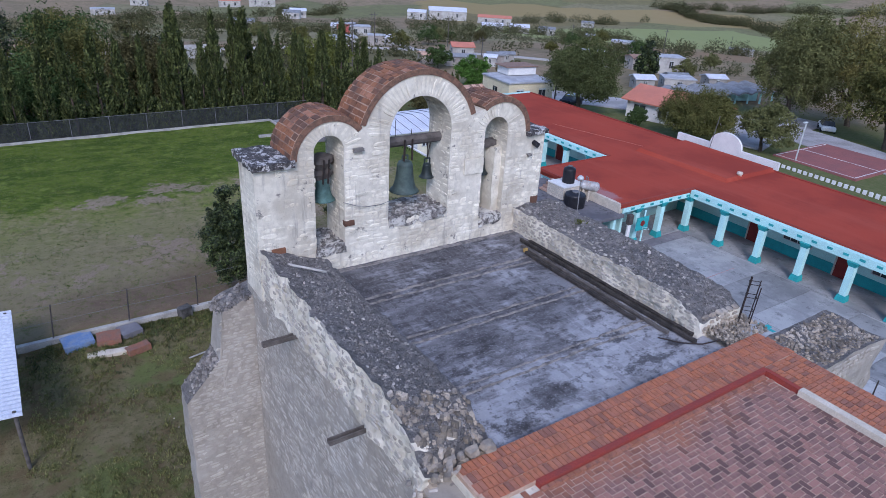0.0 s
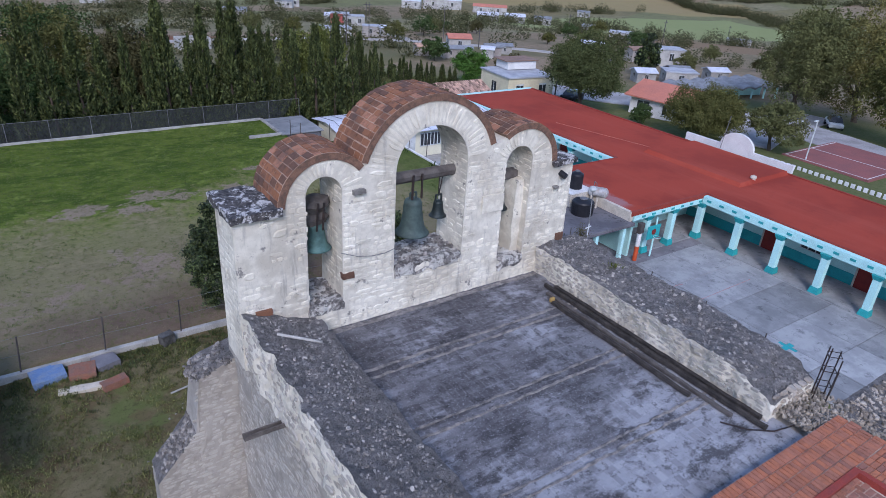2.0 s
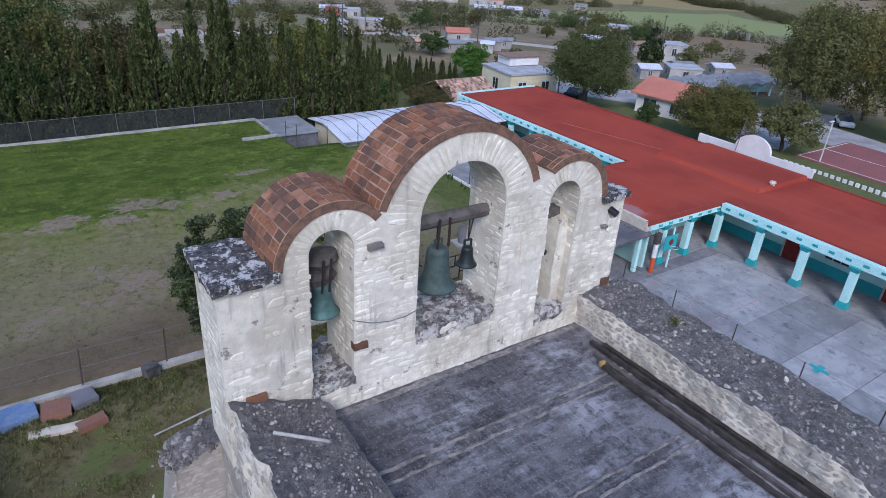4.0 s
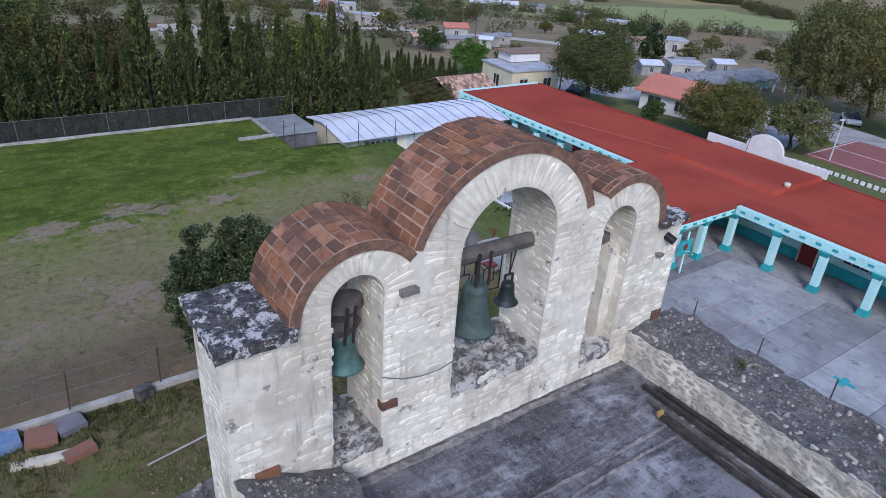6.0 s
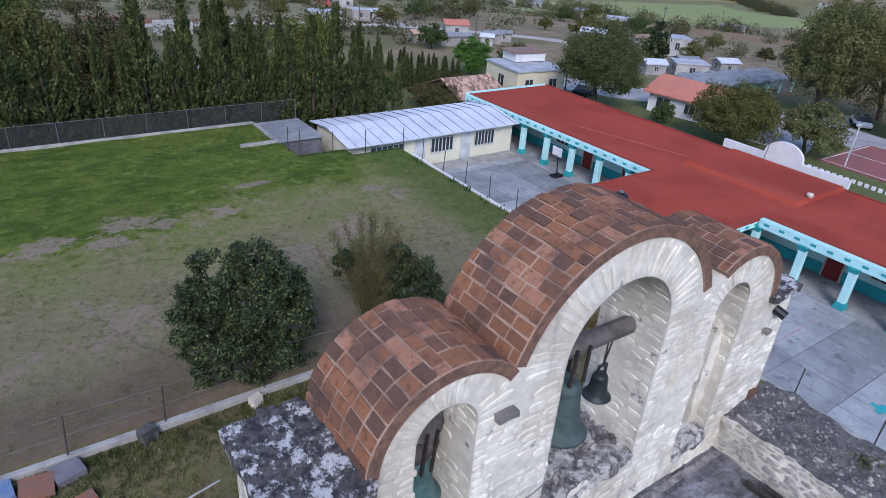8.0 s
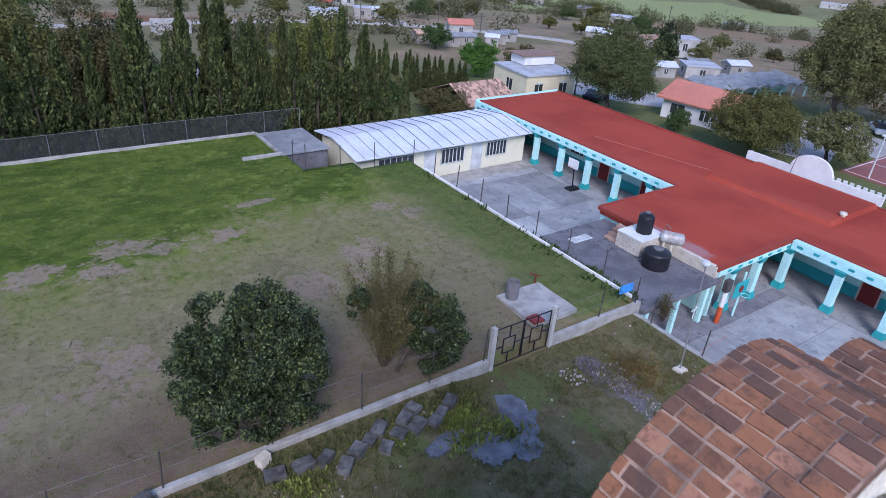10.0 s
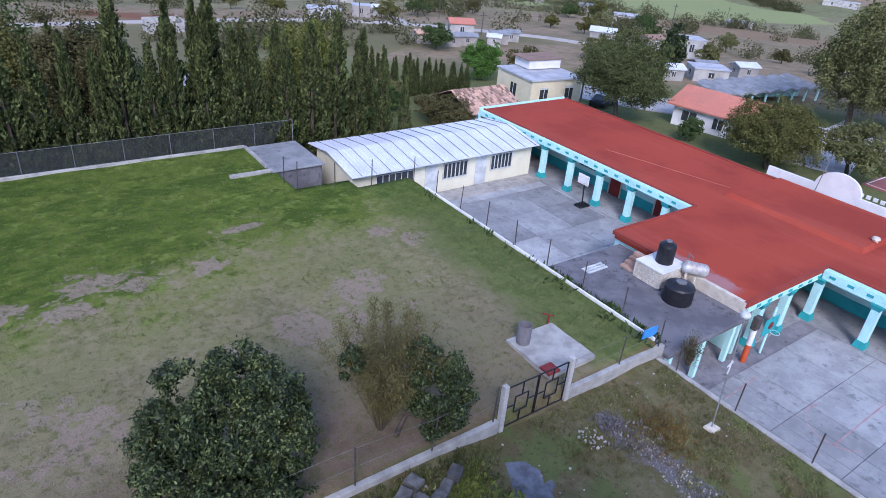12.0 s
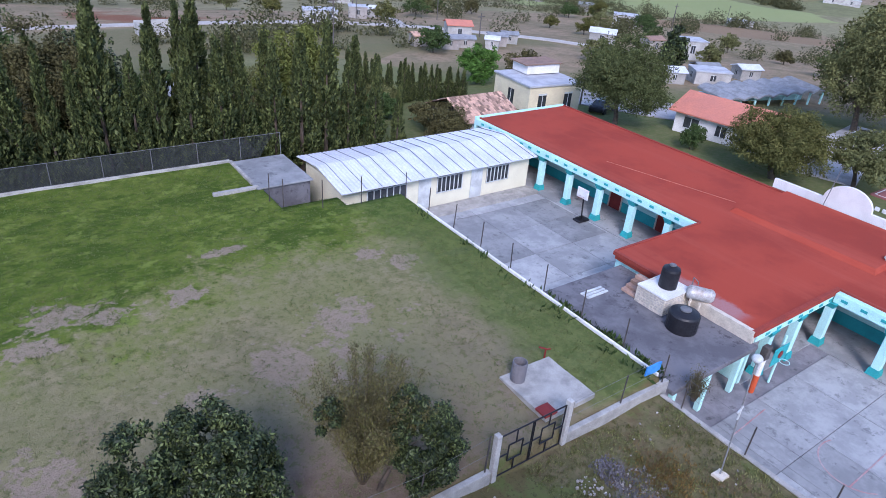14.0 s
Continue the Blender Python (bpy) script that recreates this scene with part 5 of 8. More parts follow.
while len(spots) < 9000:
    x, y = rr.uniform(-16, 18), rr.uniform(15, 41.5)
    lush = y - min(max((x - 3) * 0.6, 0), 2.6) > 29 or x > 15.5
    if lush or noise.noise(Vector((x * 0.5, y * 0.5, 1))) > 0.05 and rr.random() < 0.6:
        spots.append((x, y, land_height(x, y)))
for _ in range(9000):
    x, y = rr.uniform(-16, 18), rr.uniform(15, 31)
    if noise.noise(Vector((x * 0.7, y * 0.7, 5))) > -0.1:
        dry_spots.append((x, y, land_height(x, y)))
weeds("dry_grass", dry_spots, 0.07, 5, leaf("dry_blade", (0.12, 0.115, 0.045), (0.24, 0.21, 0.1)), "short dry tan grass of the field", 16)
weeds("field_grass", spots, 0.085, 7, leaf("field_blade", (0.07, 0.105, 0.026), (0.16, 0.19, 0.06)), "short uneven green grass of the field", 6)
spots = [(18.75 + rr.uniform(-0.1, 0.25), rr.uniform(14.5, 21.5), 0.36) for _ in range(60)] + [(17.8 + rr.uniform(-0.3, 0.1), rr.uniform(14.5, 31), 0.9) for _ in range(18)]
weeds("kerb_weeds", spots, 0.3, 10, L_MID, "green weeds along the field kerb", 7)

spots = [(3.9 + rr.uniform(-0.12, 0.12), -1.6 + rr.uniform(-0.15, 0.15), 9.66) for _ in range(10)]
weeds("parapet_weeds", spots, 0.1, 8, L_YELLOW, "small yellow-green weeds growing on the parapet", 9)

# ---- masonry pieces ----
from mathutils.bvhtree import BVHTree


def stone_shape(seed, taper=0.16):
    """A rough squared stone: u, v across, w outwards, about one unit each way."""
    r = random.Random(seed)
    j = lambda s: r.uniform(-s, s)
    back = [(-0.5 + j(0.05), -0.5 + j(0.06)), (0.5 + j(0.05), -0.5 + j(0.06)), (0.5 + j(0.05), 0.5 + j(0.06)), (-0.5 + j(0.05), 0.5 + j(0.06))]
    v = [(u, w, 0.0) for u, w in back]
    for u, w in back:
        v.append((u * (1 - taper) + j(0.03), w * (1 - taper * 1.5) + j(0.04), 0.75 + j(0.2)))
    v.append((j(0.1), j(0.1), 1.0))
    f = [(0, 1, 5, 4), (1, 2, 6, 5), (2, 3, 7, 6), (3, 0, 4, 7), (4, 5, 8), (5, 6, 8), (6, 7, 8), (7, 4, 8)]
    return v, f


def round_shape(seed):
    """A field stone with worn corners, low and domed."""
    r = random.Random(seed)
    n = 9
    v, top = [], []
    for k in range(n):
        a = 2 * math.pi * (k + r.uniform(-0.28, 0.28)) / n
        c, s = math.cos(a), math.sin(a)
        q = 0.52 / max(abs(c), abs(s)) ** 0.7 * r.uniform(0.84, 1.04)
        v.append((c * q, s * q, -0.3))
        top.append((c * q * r.uniform(0.68, 0.84), s * q * r.uniform(0.66, 0.82), r.uniform(0.7, 1.0)))
    v += top
    f = [(k, (k + 1) % n, n + (k + 1) % n, n + k) for k in range(n)] + [tuple(range(n, 2 * n))]
    return v, f


def brick_shape(seed):
    """A brick with straight sides and chipped corners."""
    r = random.Random(seed)
    j = lambda s: r.uniform(-s, s)
    v = [(-0.5, -0.5, 0), (0.5, -0.5, 0), (0.5, 0.5, 0), (-0.5, 0.5, 0)]
    v += [(-0.488 + j(0.01), -0.485 + j(0.012), 0.95 + j(0.05)), (0.488 + j(0.01), -0.485 + j(0.012), 0.95 + j(0.05)), (0.488 + j(0.01), 0.485 + j(0.012), 0.95 + j(0.05)), (-0.488 + j(0.01), 0.485 + j(0.012), 0.95 + j(0.05))]
    return v, [(0, 1, 5, 4), (1, 2, 6, 5), (2, 3, 7, 6), (3, 0, 4, 7), (4, 5, 6, 7)]


SHAPES = [stone_shape(s) for s in range(14)]
FLAT = [brick_shape(s + 40) for s in range(8)]
ROUND = [round_shape(s + 80) for s in range(18)]


def spot(at, u, v, w):
    """A place whose axes are the three given vectors."""
    m = Matrix.Identity(4)
    for k, a in enumerate((u, v, w, at)):
        m[0][k], m[1][k], m[2][k] = a[0], a[1], a[2]
    return m


def lay(parent, name, spots, material, joined_material=None, shapes=SHAPES, singles=300, chosen=None, seed=1):
    """Pieces as objects on shared meshes; those past the limit joined into one."""
    r = random.Random(seed)
    meshes = [mesh_of(name, v, f, material) for v, f in shapes]
    off = Vector((0, 0, 0))
    root = parent
    while root:
        off += root.matrix_basis.translation
        root = root.parent
    shift = Matrix.Translation(-off)
    order = list(range(len(spots)))
    if chosen:
        order.sort(key=lambda i: not chosen(spots[i].translation))
    keep = set(order[:singles])
    verts, faces, base = [], [], 0
    for i, m in enumerate(spots):
        k = r.randrange(len(shapes))
        if i in keep:
            put_mesh(name, meshes[k], parent, m=shift @ m)
        else:
            v, f = shapes[k]
            mm = shift @ m
            verts += [tuple(mm @ Vector(p)) for p in v]
            faces += [tuple(base + q for q in p) for p in f]
            base += len(v)
    if verts:
        ob = put_mesh(name + "_work", mesh_of(name + "_work", verts, faces, joined_material or material), parent)
        tagged(ob, kind="stuff")
    for me in meshes:
        if not me.users:
            bpy.data.meshes.remove(me)


def inside_hole(x, z, pad=0.0):
    for c, r, spring, sill in HOLES:
        if abs(x - c) < r + pad and sill < z < spring or math.hypot(x - c, z - spring) < r + pad and z >= spring:
            return True
    return False


def ring_of(x, z):
    for (c, r, spring, sill), (tc, tz, tr) in zip(HOLES, TOPS):
        if z > spring - 0.02 and math.hypot(x - tc, z - tz) < tr - 0.02 and z > tz + 0.1:
            return True
    return False


def top_at(x):
    best = 11.58 if x < -2.95 or x > 3.25 else 12.26
    for c, z, r in TOPS:
        if abs(x - c) < r:
            best = max(best, z + math.sqrt(r * r - (x - c) ** 2))
    if -2.98 < x < -2.6 or 2.9 < x < 3.26:
        c, z, r = TOPS[0] if x < 0 else TOPS[2]
        best = z + math.sqrt(max(0.0, r * r - (x - c) ** 2))
    return best


def front_stones():
    """Uneven courses of field stones, flush with wide lime joints."""
    r = random.Random(31)
    out = []
    z = 8.95
    while z < 12.9:
        h = r.uniform(0.08, 0.135)
        x = -3.82 + r.uniform(0, 0.1)
        while x < 3.85:
            l = r.uniform(0.1, 0.36) * r.choice((0.8, 1.0, 1.2))
            cz = z + h / 2 + r.uniform(-0.022, 0.022) + 0.03 * noise.noise(Vector((x * 1.3, z, 0)))
            x1 = min(x + l, 3.85)
            l = x1 - x + 1e-9
            for c, rad, spring, sill in HOLES:
                if sill < cz < spring and x < c - rad < x1:
                    x1 = c - rad + r.uniform(0, 0.012)
            cx = (x + x1) / 2
            l2 = max(0.07, x1 - x)
            tall = h * r.uniform(0.82, 1.04) * (1.4 if r.random() < 0.06 else 1)
            if not inside_hole(cx, cz, 0.0) and not ring_of(cx, cz) and cz < top_at(cx) - 0.05 and r.random() > (0.75 if cx < -2.9 or noise.noise(Vector((cx * 1.1, cz * 1.1, 6))) > 0.3 else 0.06):
                tilt = r.uniform(-0.14, 0.14) * tall
                out.append(spot((cx, 0.032, cz), (l2 - r.uniform(0.004, 0.02), 0, tilt), (0, 0, tall), (0, -r.choice((r.uniform(0.004, 0.012), r.uniform(0.01, 0.024))), 0)))
            if abs(x1 - x - l) > 1e-6:
                c, rad = next((c, rad) for c, rad, spring, sill in HOLES if sill < cz < spring and x < c - rad < x + l)
                x = c + rad
            else:
                x += l
        z += h
    return out


def ring_stones():
    r = random.Random(32)
    out = []
    for (c, rad, spring, sill), (tc, tz, tr), n in zip(HOLES, TOPS, (17, 33, 17)):
        for k in range(n):
            a = math.pi * (k + 0.5) / n
            d = Vector((math.cos(a), 0, math.sin(a)))
            # outer edge along this spoke
            p = Vector((c - tc, 0, spring - tz))
            b = p.dot(d)
            reach = -b + math.sqrt(max(0.0, b * b - p.length_squared + (tr - 0.05) ** 2))
            outer = min(reach - 0.01, rad + (0.62 if rad > 0.5 else 0.5))
            if outer - rad < 0.1:
                continue
            long = (outer - rad - 0.01) * r.choice((1.0, 0.98, 0.92, 0.8, 0.62))
            if r.random() < 0.04:
                continue
            mid = Vector((c, 0.035, spring)) + d * (rad + long / 2 + 0.005)
            if mid.z > top_at(mid.x) - 0.03:
                continue
            wide = math.pi * (rad + long / 2) / n * r.uniform(0.62, 0.92)
            t = Vector((-d.z, 0, d.x)) + d * r.uniform(-0.08, 0.08)
            out.append(spot(mid, t * wide, d * long, Vector((0, -r.uniform(0.006, 0.026), 0))))
            if long < 0.75 * (outer - rad):
                rest = outer - rad - long - 0.03
                far = Vector((c, 0.032, spring)) + d * (rad + long + 0.025 + rest / 2)
                out.append(spot(far, t * wide * r.uniform(0.8, 1.15), d * rest, Vector((0, -r.uniform(0.006, 0.026), 0))))
    return out


def jamb_stones():
    r = random.Random(33)
    out = []
    for c, rad, spring, sill in HOLES:
        for sidex, face in ((c - rad, 1), (c + rad, -1)):
            z = sill
            while z < spring + 0.02:
                h = r.uniform(0.075, 0.13)
                y = 0.03
                while y < 0.98:
                    l = min(r.uniform(0.14, 0.36), 1.0 - y)
                    bare = noise.noise(Vector((sidex, y * 1.6, z * 1.3))) > 0.18
                    if l > 0.05 and not bare and r.random() > 0.12:
                        out.append(spot((sidex - face * 0.004, y + l / 2, z + h / 2 + r.uniform(-0.02, 0.02)), (0, (l - r.uniform(0.012, 0.04)), r.uniform(-0.015, 0.015)), (0, 0, h * r.uniform(0.65, 0.95)), (face * r.uniform(0.004, 0.022), 0, 0)))
                    y += l
                z += h
        n = max(8, int(math.pi * rad / 0.09))
        for k in range(n):
            a = math.pi * (k + 0.5) / n
            d = Vector((math.cos(a), 0, math.sin(a)))
            y = 0.03
            while y < 0.98:
                l = min(r.uniform(0.16, 0.4), 1.0 - y)
                if l > 0.05 and r.random() > 0.15:
                    t = Vector((-d.z, 0, d.x))
                    out.append(spot(Vector((c, y + l / 2, spring)) + d * (rad + 0.004), t * (math.pi * rad / n * r.uniform(0.65, 0.95)), Vector((0, l - 0.02, 0)), -d * r.uniform(0.006, 0.018)))
                y += l
    return out


def side_stones(x, face, y0, y1, z0, z1, seed, tall=(0.08, 0.15), length=(0.15, 0.42), proud=(0.015, 0.05), gap=0.05):
    r = random.Random(seed)
    out = []
    z = z0
    while z < z1:
        h = r.uniform(*tall)
        y = y0
        while y < y1 - 0.05:
            l = min(r.uniform(*length), y1 - y)
            if r.random() > gap and l > 0.06:
                out.append(spot((x, y + l / 2, z + h / 2 + r.uniform(-0.2, 0.2) * h), (0, l - r.uniform(0.01, 0.035), r.uniform(-0.03, 0.03)), (0, 0, h * r.uniform(0.65, 1.0)), (face * r.uniform(*proud), 0, 0)))
            y += l
        z += h
    return out


def face_stones(y, face, x0, x1, z0, z1, seed, tall=(0.08, 0.15), length=(0.15, 0.42), proud=(0.015, 0.05), top=None):
    r = random.Random(seed)
    out = []
    z = z0
    while z < z1:
        h = r.uniform(*tall)
        x = x0
        while x < x1 - 0.05:
            l = min(r.uniform(*length), x1 - x)
            if (top is None or z + h < top(x + l / 2)) and r.random() > 0.04 and l > 0.06:
                out.append(spot((x + l / 2, y, z + h / 2 + r.uniform(-0.15, 0.15) * h), (l - r.uniform(0.01, 0.035), 0, r.uniform(-0.03, 0.03)), (0, 0, h * r.uniform(0.7, 1.0)), (0, face * r.uniform(*proud), 0)))
            x += l
        z += h
    return out


all_front = front_stones() + ring_stones()
lay(belfry, "stone", all_front, M_WHITE, shapes=ROUND, singles=300, chosen=lambda p: p.z > 11.0 and p.x < 2.0, seed=2)
lay(belfry, "jamb_stone", jamb_stones(), M_WHITE, shapes=ROUND, singles=120, chosen=lambda p: abs(p.x) < 1.2, seed=3)
lay(belfry, "pier_stone", side_stones(-3.82, -1, 0.03, 0.98, 8.9, 11.55, 41, proud=(0.003, 0.011)), M_WHITE, shapes=ROUND, singles=60, seed=4)


def barrel_bricks(c, z, r, a0, a1, seed):
    """Bricks laid lengthways along the barrel, with a course across its front rim."""
    rr = random.Random(seed)
    out = []
    n = max(3, round(r * radians(abs(a0 - a1)) / 0.135))
    for k in range(n):
        a = radians(a0 + (a1 - a0) * (k + 0.5) / n)
        d = Vector((math.cos(a), 0, math.sin(a)))
        t = Vector((-d.z, 0, d.x))
        w = (r + 0.06) * radians(abs(a0 - a1)) / n
        y = 0.015
        first = True
        while y < 1.19:
            l = rr.uniform(0.2, 0.26) if not first else rr.choice((0.12, 0.25, 0.25))
            l = min(l, 1.2 - y)
            if l > 0.05:
                at = Vector((c, y + l / 2, z)) + d * (r + 0.055) + t * rr.uniform(-0.006, 0.006)
                lift = rr.uniform(0.008, 0.024)
                skew = rr.uniform(-0.05, 0.05)
                out.append(spot(at, (t + Vector((0, skew, 0))) * (w - rr.uniform(0.012, 0.03)), (Vector((0, 1, 0)) - t * skew) * (l - rr.uniform(0.012, 0.032)), d * lift))
            y += l
            first = False
    return out


for ob, (c, z, r), (a0, a1), s in zip(BARRELS, TOPS, ((178, 40), (162, 18), (128, 0)), (1, 2, 3)):
    lay(ob, "brick", barrel_bricks(c, z, r, a0, a1, s), M_BARREL, shapes=FLAT, seed=s)

# nave wall, buttress and parapet stones
def cling(spots, ob, way):
    """Set stones on the rough face of a wall, looking along a direction."""
    tree = BVHTree.FromPolygons([v.co[:] for v in ob.data.vertices], [p.vertices[:] for p in ob.data.polygons])
    way = Vector(way)
    out = []
    for m in spots:
        p = m.translation
        at = tree.ray_cast(p - way * 2.0, way)[0]
        if at and (at - p).length < 0.3:
            m.translation = at + way * 0.004
            out.append(m)
    return out


west_wall, north_but = bpy.data.objects["west_wall"], bpy.data.objects["buttress"]
lay(nave, "wall_stone", cling(side_stones(-3.77, -1, -7.1, 0.95, 4.2, 8.7, 51, tall=(0.05, 0.1), length=(0.1, 0.36), proud=(0.004, 0.018), gap=0.12), west_wall, (1, 0, 0)), M_STONE, shapes=ROUND, singles=300, chosen=lambda p: p.y > -3.5 and p.z > 7.2, seed=5)
lay(nave, "buttress_stone", cling(face_stones(0.97, -1, -5.44, -3.72, 1.5, 8.6, 52, tall=(0.06, 0.13), length=(0.12, 0.42), proud=(0.004, 0.015), top=lambda x: buttress_top(x) - 0.02), north_but, (0, 1, 0)), M_STONE, shapes=ROUND, singles=200, chosen=lambda p: p.z > 5, seed=6)
lay(nave, "parapet_stone", cling(side_stones(3.1, -1, -5.9, 0.0, 8.98, 9.6, 53, tall=(0.05, 0.1), length=(0.08, 0.24), proud=(0.01, 0.035), gap=0.12), east_par, (1, 0, 0)), M_STONE, shapes=ROUND, singles=150, seed=7)
lay(nave, "parapet_stone", cling(side_stones(-3.78, -1, -6.5, 0.0, 8.75, 9.75, 54, tall=(0.06, 0.13), length=(0.1, 0.3), proud=(0.008, 0.03), gap=0.3), west_par, (1, 0, 0)), M_STONE, shapes=ROUND, singles=100, seed=8)
lay(nave, "parapet_stone", face_stones(-6.5, -1, -3.7, -2.5, 8.6, 9.3, 55, tall=(0.1, 0.2), length=(0.12, 0.3), proud=(0.03, 0.12)) + face_stones(-5.9, -1, 3.15, 4.35, 8.9, 9.4, 56, tall=(0.1, 0.18), length=(0.12, 0.3), proud=(0.03, 0.12)), M_BROWNSTONE, shapes=ROUND, seed=9)
lay(nave, "buttress_stone", face_stones(-7.28, -1, 4.4, 8.6, 3.5, 7.8, 57) + side_stones(8.7, 1, -7.2, -6.0, 5.5, 7.8, 58), M_STONE, singles=100, seed=10)


def pebbles(parent, name, x0, x1, y0, y1, zf, count, seed, size=(0.03, 0.11), material=None, singles=60):
    """Loose stones bedded in a broken wall top."""
    r = random.Random(seed)
    out = []
    for _ in range(count):
        x, y, s = r.uniform(x0, x1), r.uniform(y0, y1), size[0] + (size[1] - size[0]) * r.random() ** 2.2
        a = r.uniform(0, math.pi)
        u, v = Vector((math.cos(a), math.sin(a), r.uniform(-0.45, 0.45))), Vector((-math.sin(a), math.cos(a), r.uniform(-0.45, 0.45)))
        out.append(spot((x, y, zf(x, y) - 0.02), u * s * 1.3, v * s, Vector((0, 0, s * r.uniform(0.5, 0.95)))))
    lay(parent, name, out, material or M_PEBBLE, shapes=ROUND, singles=singles, chosen=lambda p: False, seed=seed)


def top_of(*obs):
    """Height of the highest of some roughened meshes at a place."""
    trees = [BVHTree.FromPolygons([v.co[:] for v in ob.data.vertices], [p.vertices[:] for p in ob.data.polygons]) for ob in obs]

    def height(x, y):
        hits = [t.ray_cast(Vector((x, y, 14)), Vector((0, 0, -1)))[0] for t in trees]
        return max((h.z for h in hits if h), default=8.0)
    return height


on_west, on_east = top_of(west_par), top_of(east_par)


M_DARKPEBBLE = plain("dark_bedded_stone", (0.27, 0.248, 0.228), (0.14, 0.128, 0.118), 3, 30, per="island", vary=0.5)
pebbles(nave, "loose_stone", -3.72, -2.5, -6.5, -0.1, on_west, 5200, 61, (0.01, 0.05), M_DARKPEBBLE, 40)
pebbles(nave, "pebble", -3.72, -2.5, -6.5, -0.1, on_west, 200, 62, (0.015, 0.07))
pebbles(nave, "loose_stone", 3.15, 4.35, -5.85, 0.1, on_east, 5200, 63, (0.01, 0.05), M_DARKPEBBLE, 40)
pebbles(nave, "pebble", 3.15, 4.35, -5.85, 0.1, on_east, 180, 64, (0.015, 0.075))
pebbles(nave, "rubble", 4.4, 8.6, -7.2, -6.0, top_of(east_but), 2600, 65, (0.02, 0.09), M_BROWNSTONE, 60)
pebbles(nave, "rubble", 3.3, 4.6, -6.6, -5.7, lambda x, y: 9.1, 700, 66, (0.015, 0.07), M_BROWNSTONE, 60)
pebbles(nave, "rubble", -3.75, -2.4, -6.75, -5.4, lambda x, y: on_west(x, max(y, -6.45)), 420, 67, (0.02, 0.12), M_BROWNSTONE, 60)
pebbles(nave, "rubble", -3.9, -2.5, -7.3, -6.45, lambda x, y: 8.55 + 0.35 * (y + 7.3), 620, 69, (0.02, 0.12), M_BROWNSTONE, 60)
pebbles(nave, "rubble", -3.9, -2.2, -7.3, -6.3, lambda x, y: 8.6 + 0.35 * (y + 7.3), 120, 60, (0.05, 0.16), M_PEBBLE, 20)
cp("rubble_core", rough(gridbox(-3.85, -2.35, -7.35, -6.4, 7.5, 8.75, 0.12), 0.12, 2.2, 7, 4), (M_RUBBLE, M_STONEBED))
pebbles(nave, "rubble", -5.35, -3.8, 1.0, 1.7, lambda x, y: buttress_top(x), 320, 68, (0.03, 0.1), M_DARKPEBBLE, 60)
# broken sills inside the arches
def sill_skin():
    n = Nodes("crumbled_sill_mortar", 0.95)
    big, mid, fine = n.noise(3.4, 7, 0.78), n.noise(9, 6, 0.75), n.noise(50, 5, 0.7)
    col = n.mix(n.step(mid, 0.4, 0.6), (0.1, 0.09, 0.085), (0.27, 0.245, 0.22))
    col = n.mix(n.step(big, 0.47, 0.55), col, (0.56, 0.53, 0.48))
    col = n.mix(n.step(fine, 0.58, 0.7, 0, 0.6), col, (0.07, 0.065, 0.06))
    n.bump(n.math("ADD", mid, fine), 0.8, 0.04)
    return n.done(col)


M_SILL = sill_skin()
for c, rad, spring, sill in HOLES:
    sp("sill", rough(gridbox(c - rad, c + rad, 0.0, 1.02, sill - 0.2, sill + 0.05, 0.06), 0.07, 4, c, 4), M_SILL, belfry)
    pebbles(belfry, "sill_stone", c - rad, c + rad, 0.02, 0.95, lambda x, y: sill + 0.06, int(130 * rad), 70 + int(c * 3), (0.02, 0.075), M_DARKPEBBLE, 20)

sp("jamb_ledge", rough(gridbox(2.4, 2.66, 0.2, 1.0, 9.5, 11.26, 0.09), 0.03, 3, 2), M_WHITE, belfry)
M_IMPOST = wall_stone("stained_impost_stone", (0.26, 0.24, 0.21), (0.15, 0.14, 0.13), (0.4, 0.37, 0.32), 0.0)
for x0, x1, z0, z1 in ((-1.64, -1.4, 11.72, 11.8), (3.3, 3.42, 11.02, 11.08)):
    sp("impost_stone", rough(gridbox(x0, x1, -0.07, 0.08, z0, z1, 0.05), 0.02, 5, x0), M_IMPOST, belfry, "dark stained stone")

# nave roof: worn bricks between low mortar ribs
def roof_bricks():
    r = random.Random(77)
    out = []
    y = -6.45
    while y < -0.15:
        x = -2.35 + r.uniform(0, 0.1)
        deep = r.choice((0.24, 0.24, 0.13))
        while x < 3.0:
            w = r.uniform(0.12, 0.15) if deep > 0.2 else r.uniform(0.2, 0.27)
            n = noise.noise(Vector((x * 0.8, y * 1.5, 3))) + 0.6 * noise.noise(Vector((x * 2.6, y * 2.6, 9)))
            if n > -0.14 and r.random() > 0.1:
                out.append(spot((x + w / 2, y + deep / 2 + r.uniform(-0.012, 0.012), ROOF_Z - 0.035), (w - r.uniform(0.012, 0.03), r.uniform(-0.012, 0.012), 0), (r.uniform(-0.01, 0.01), deep - r.uniform(0.01, 0.035), 0), (0, 0, r.uniform(0.004, 0.013))))
            x += w
        y += deep + 0.01
    return out


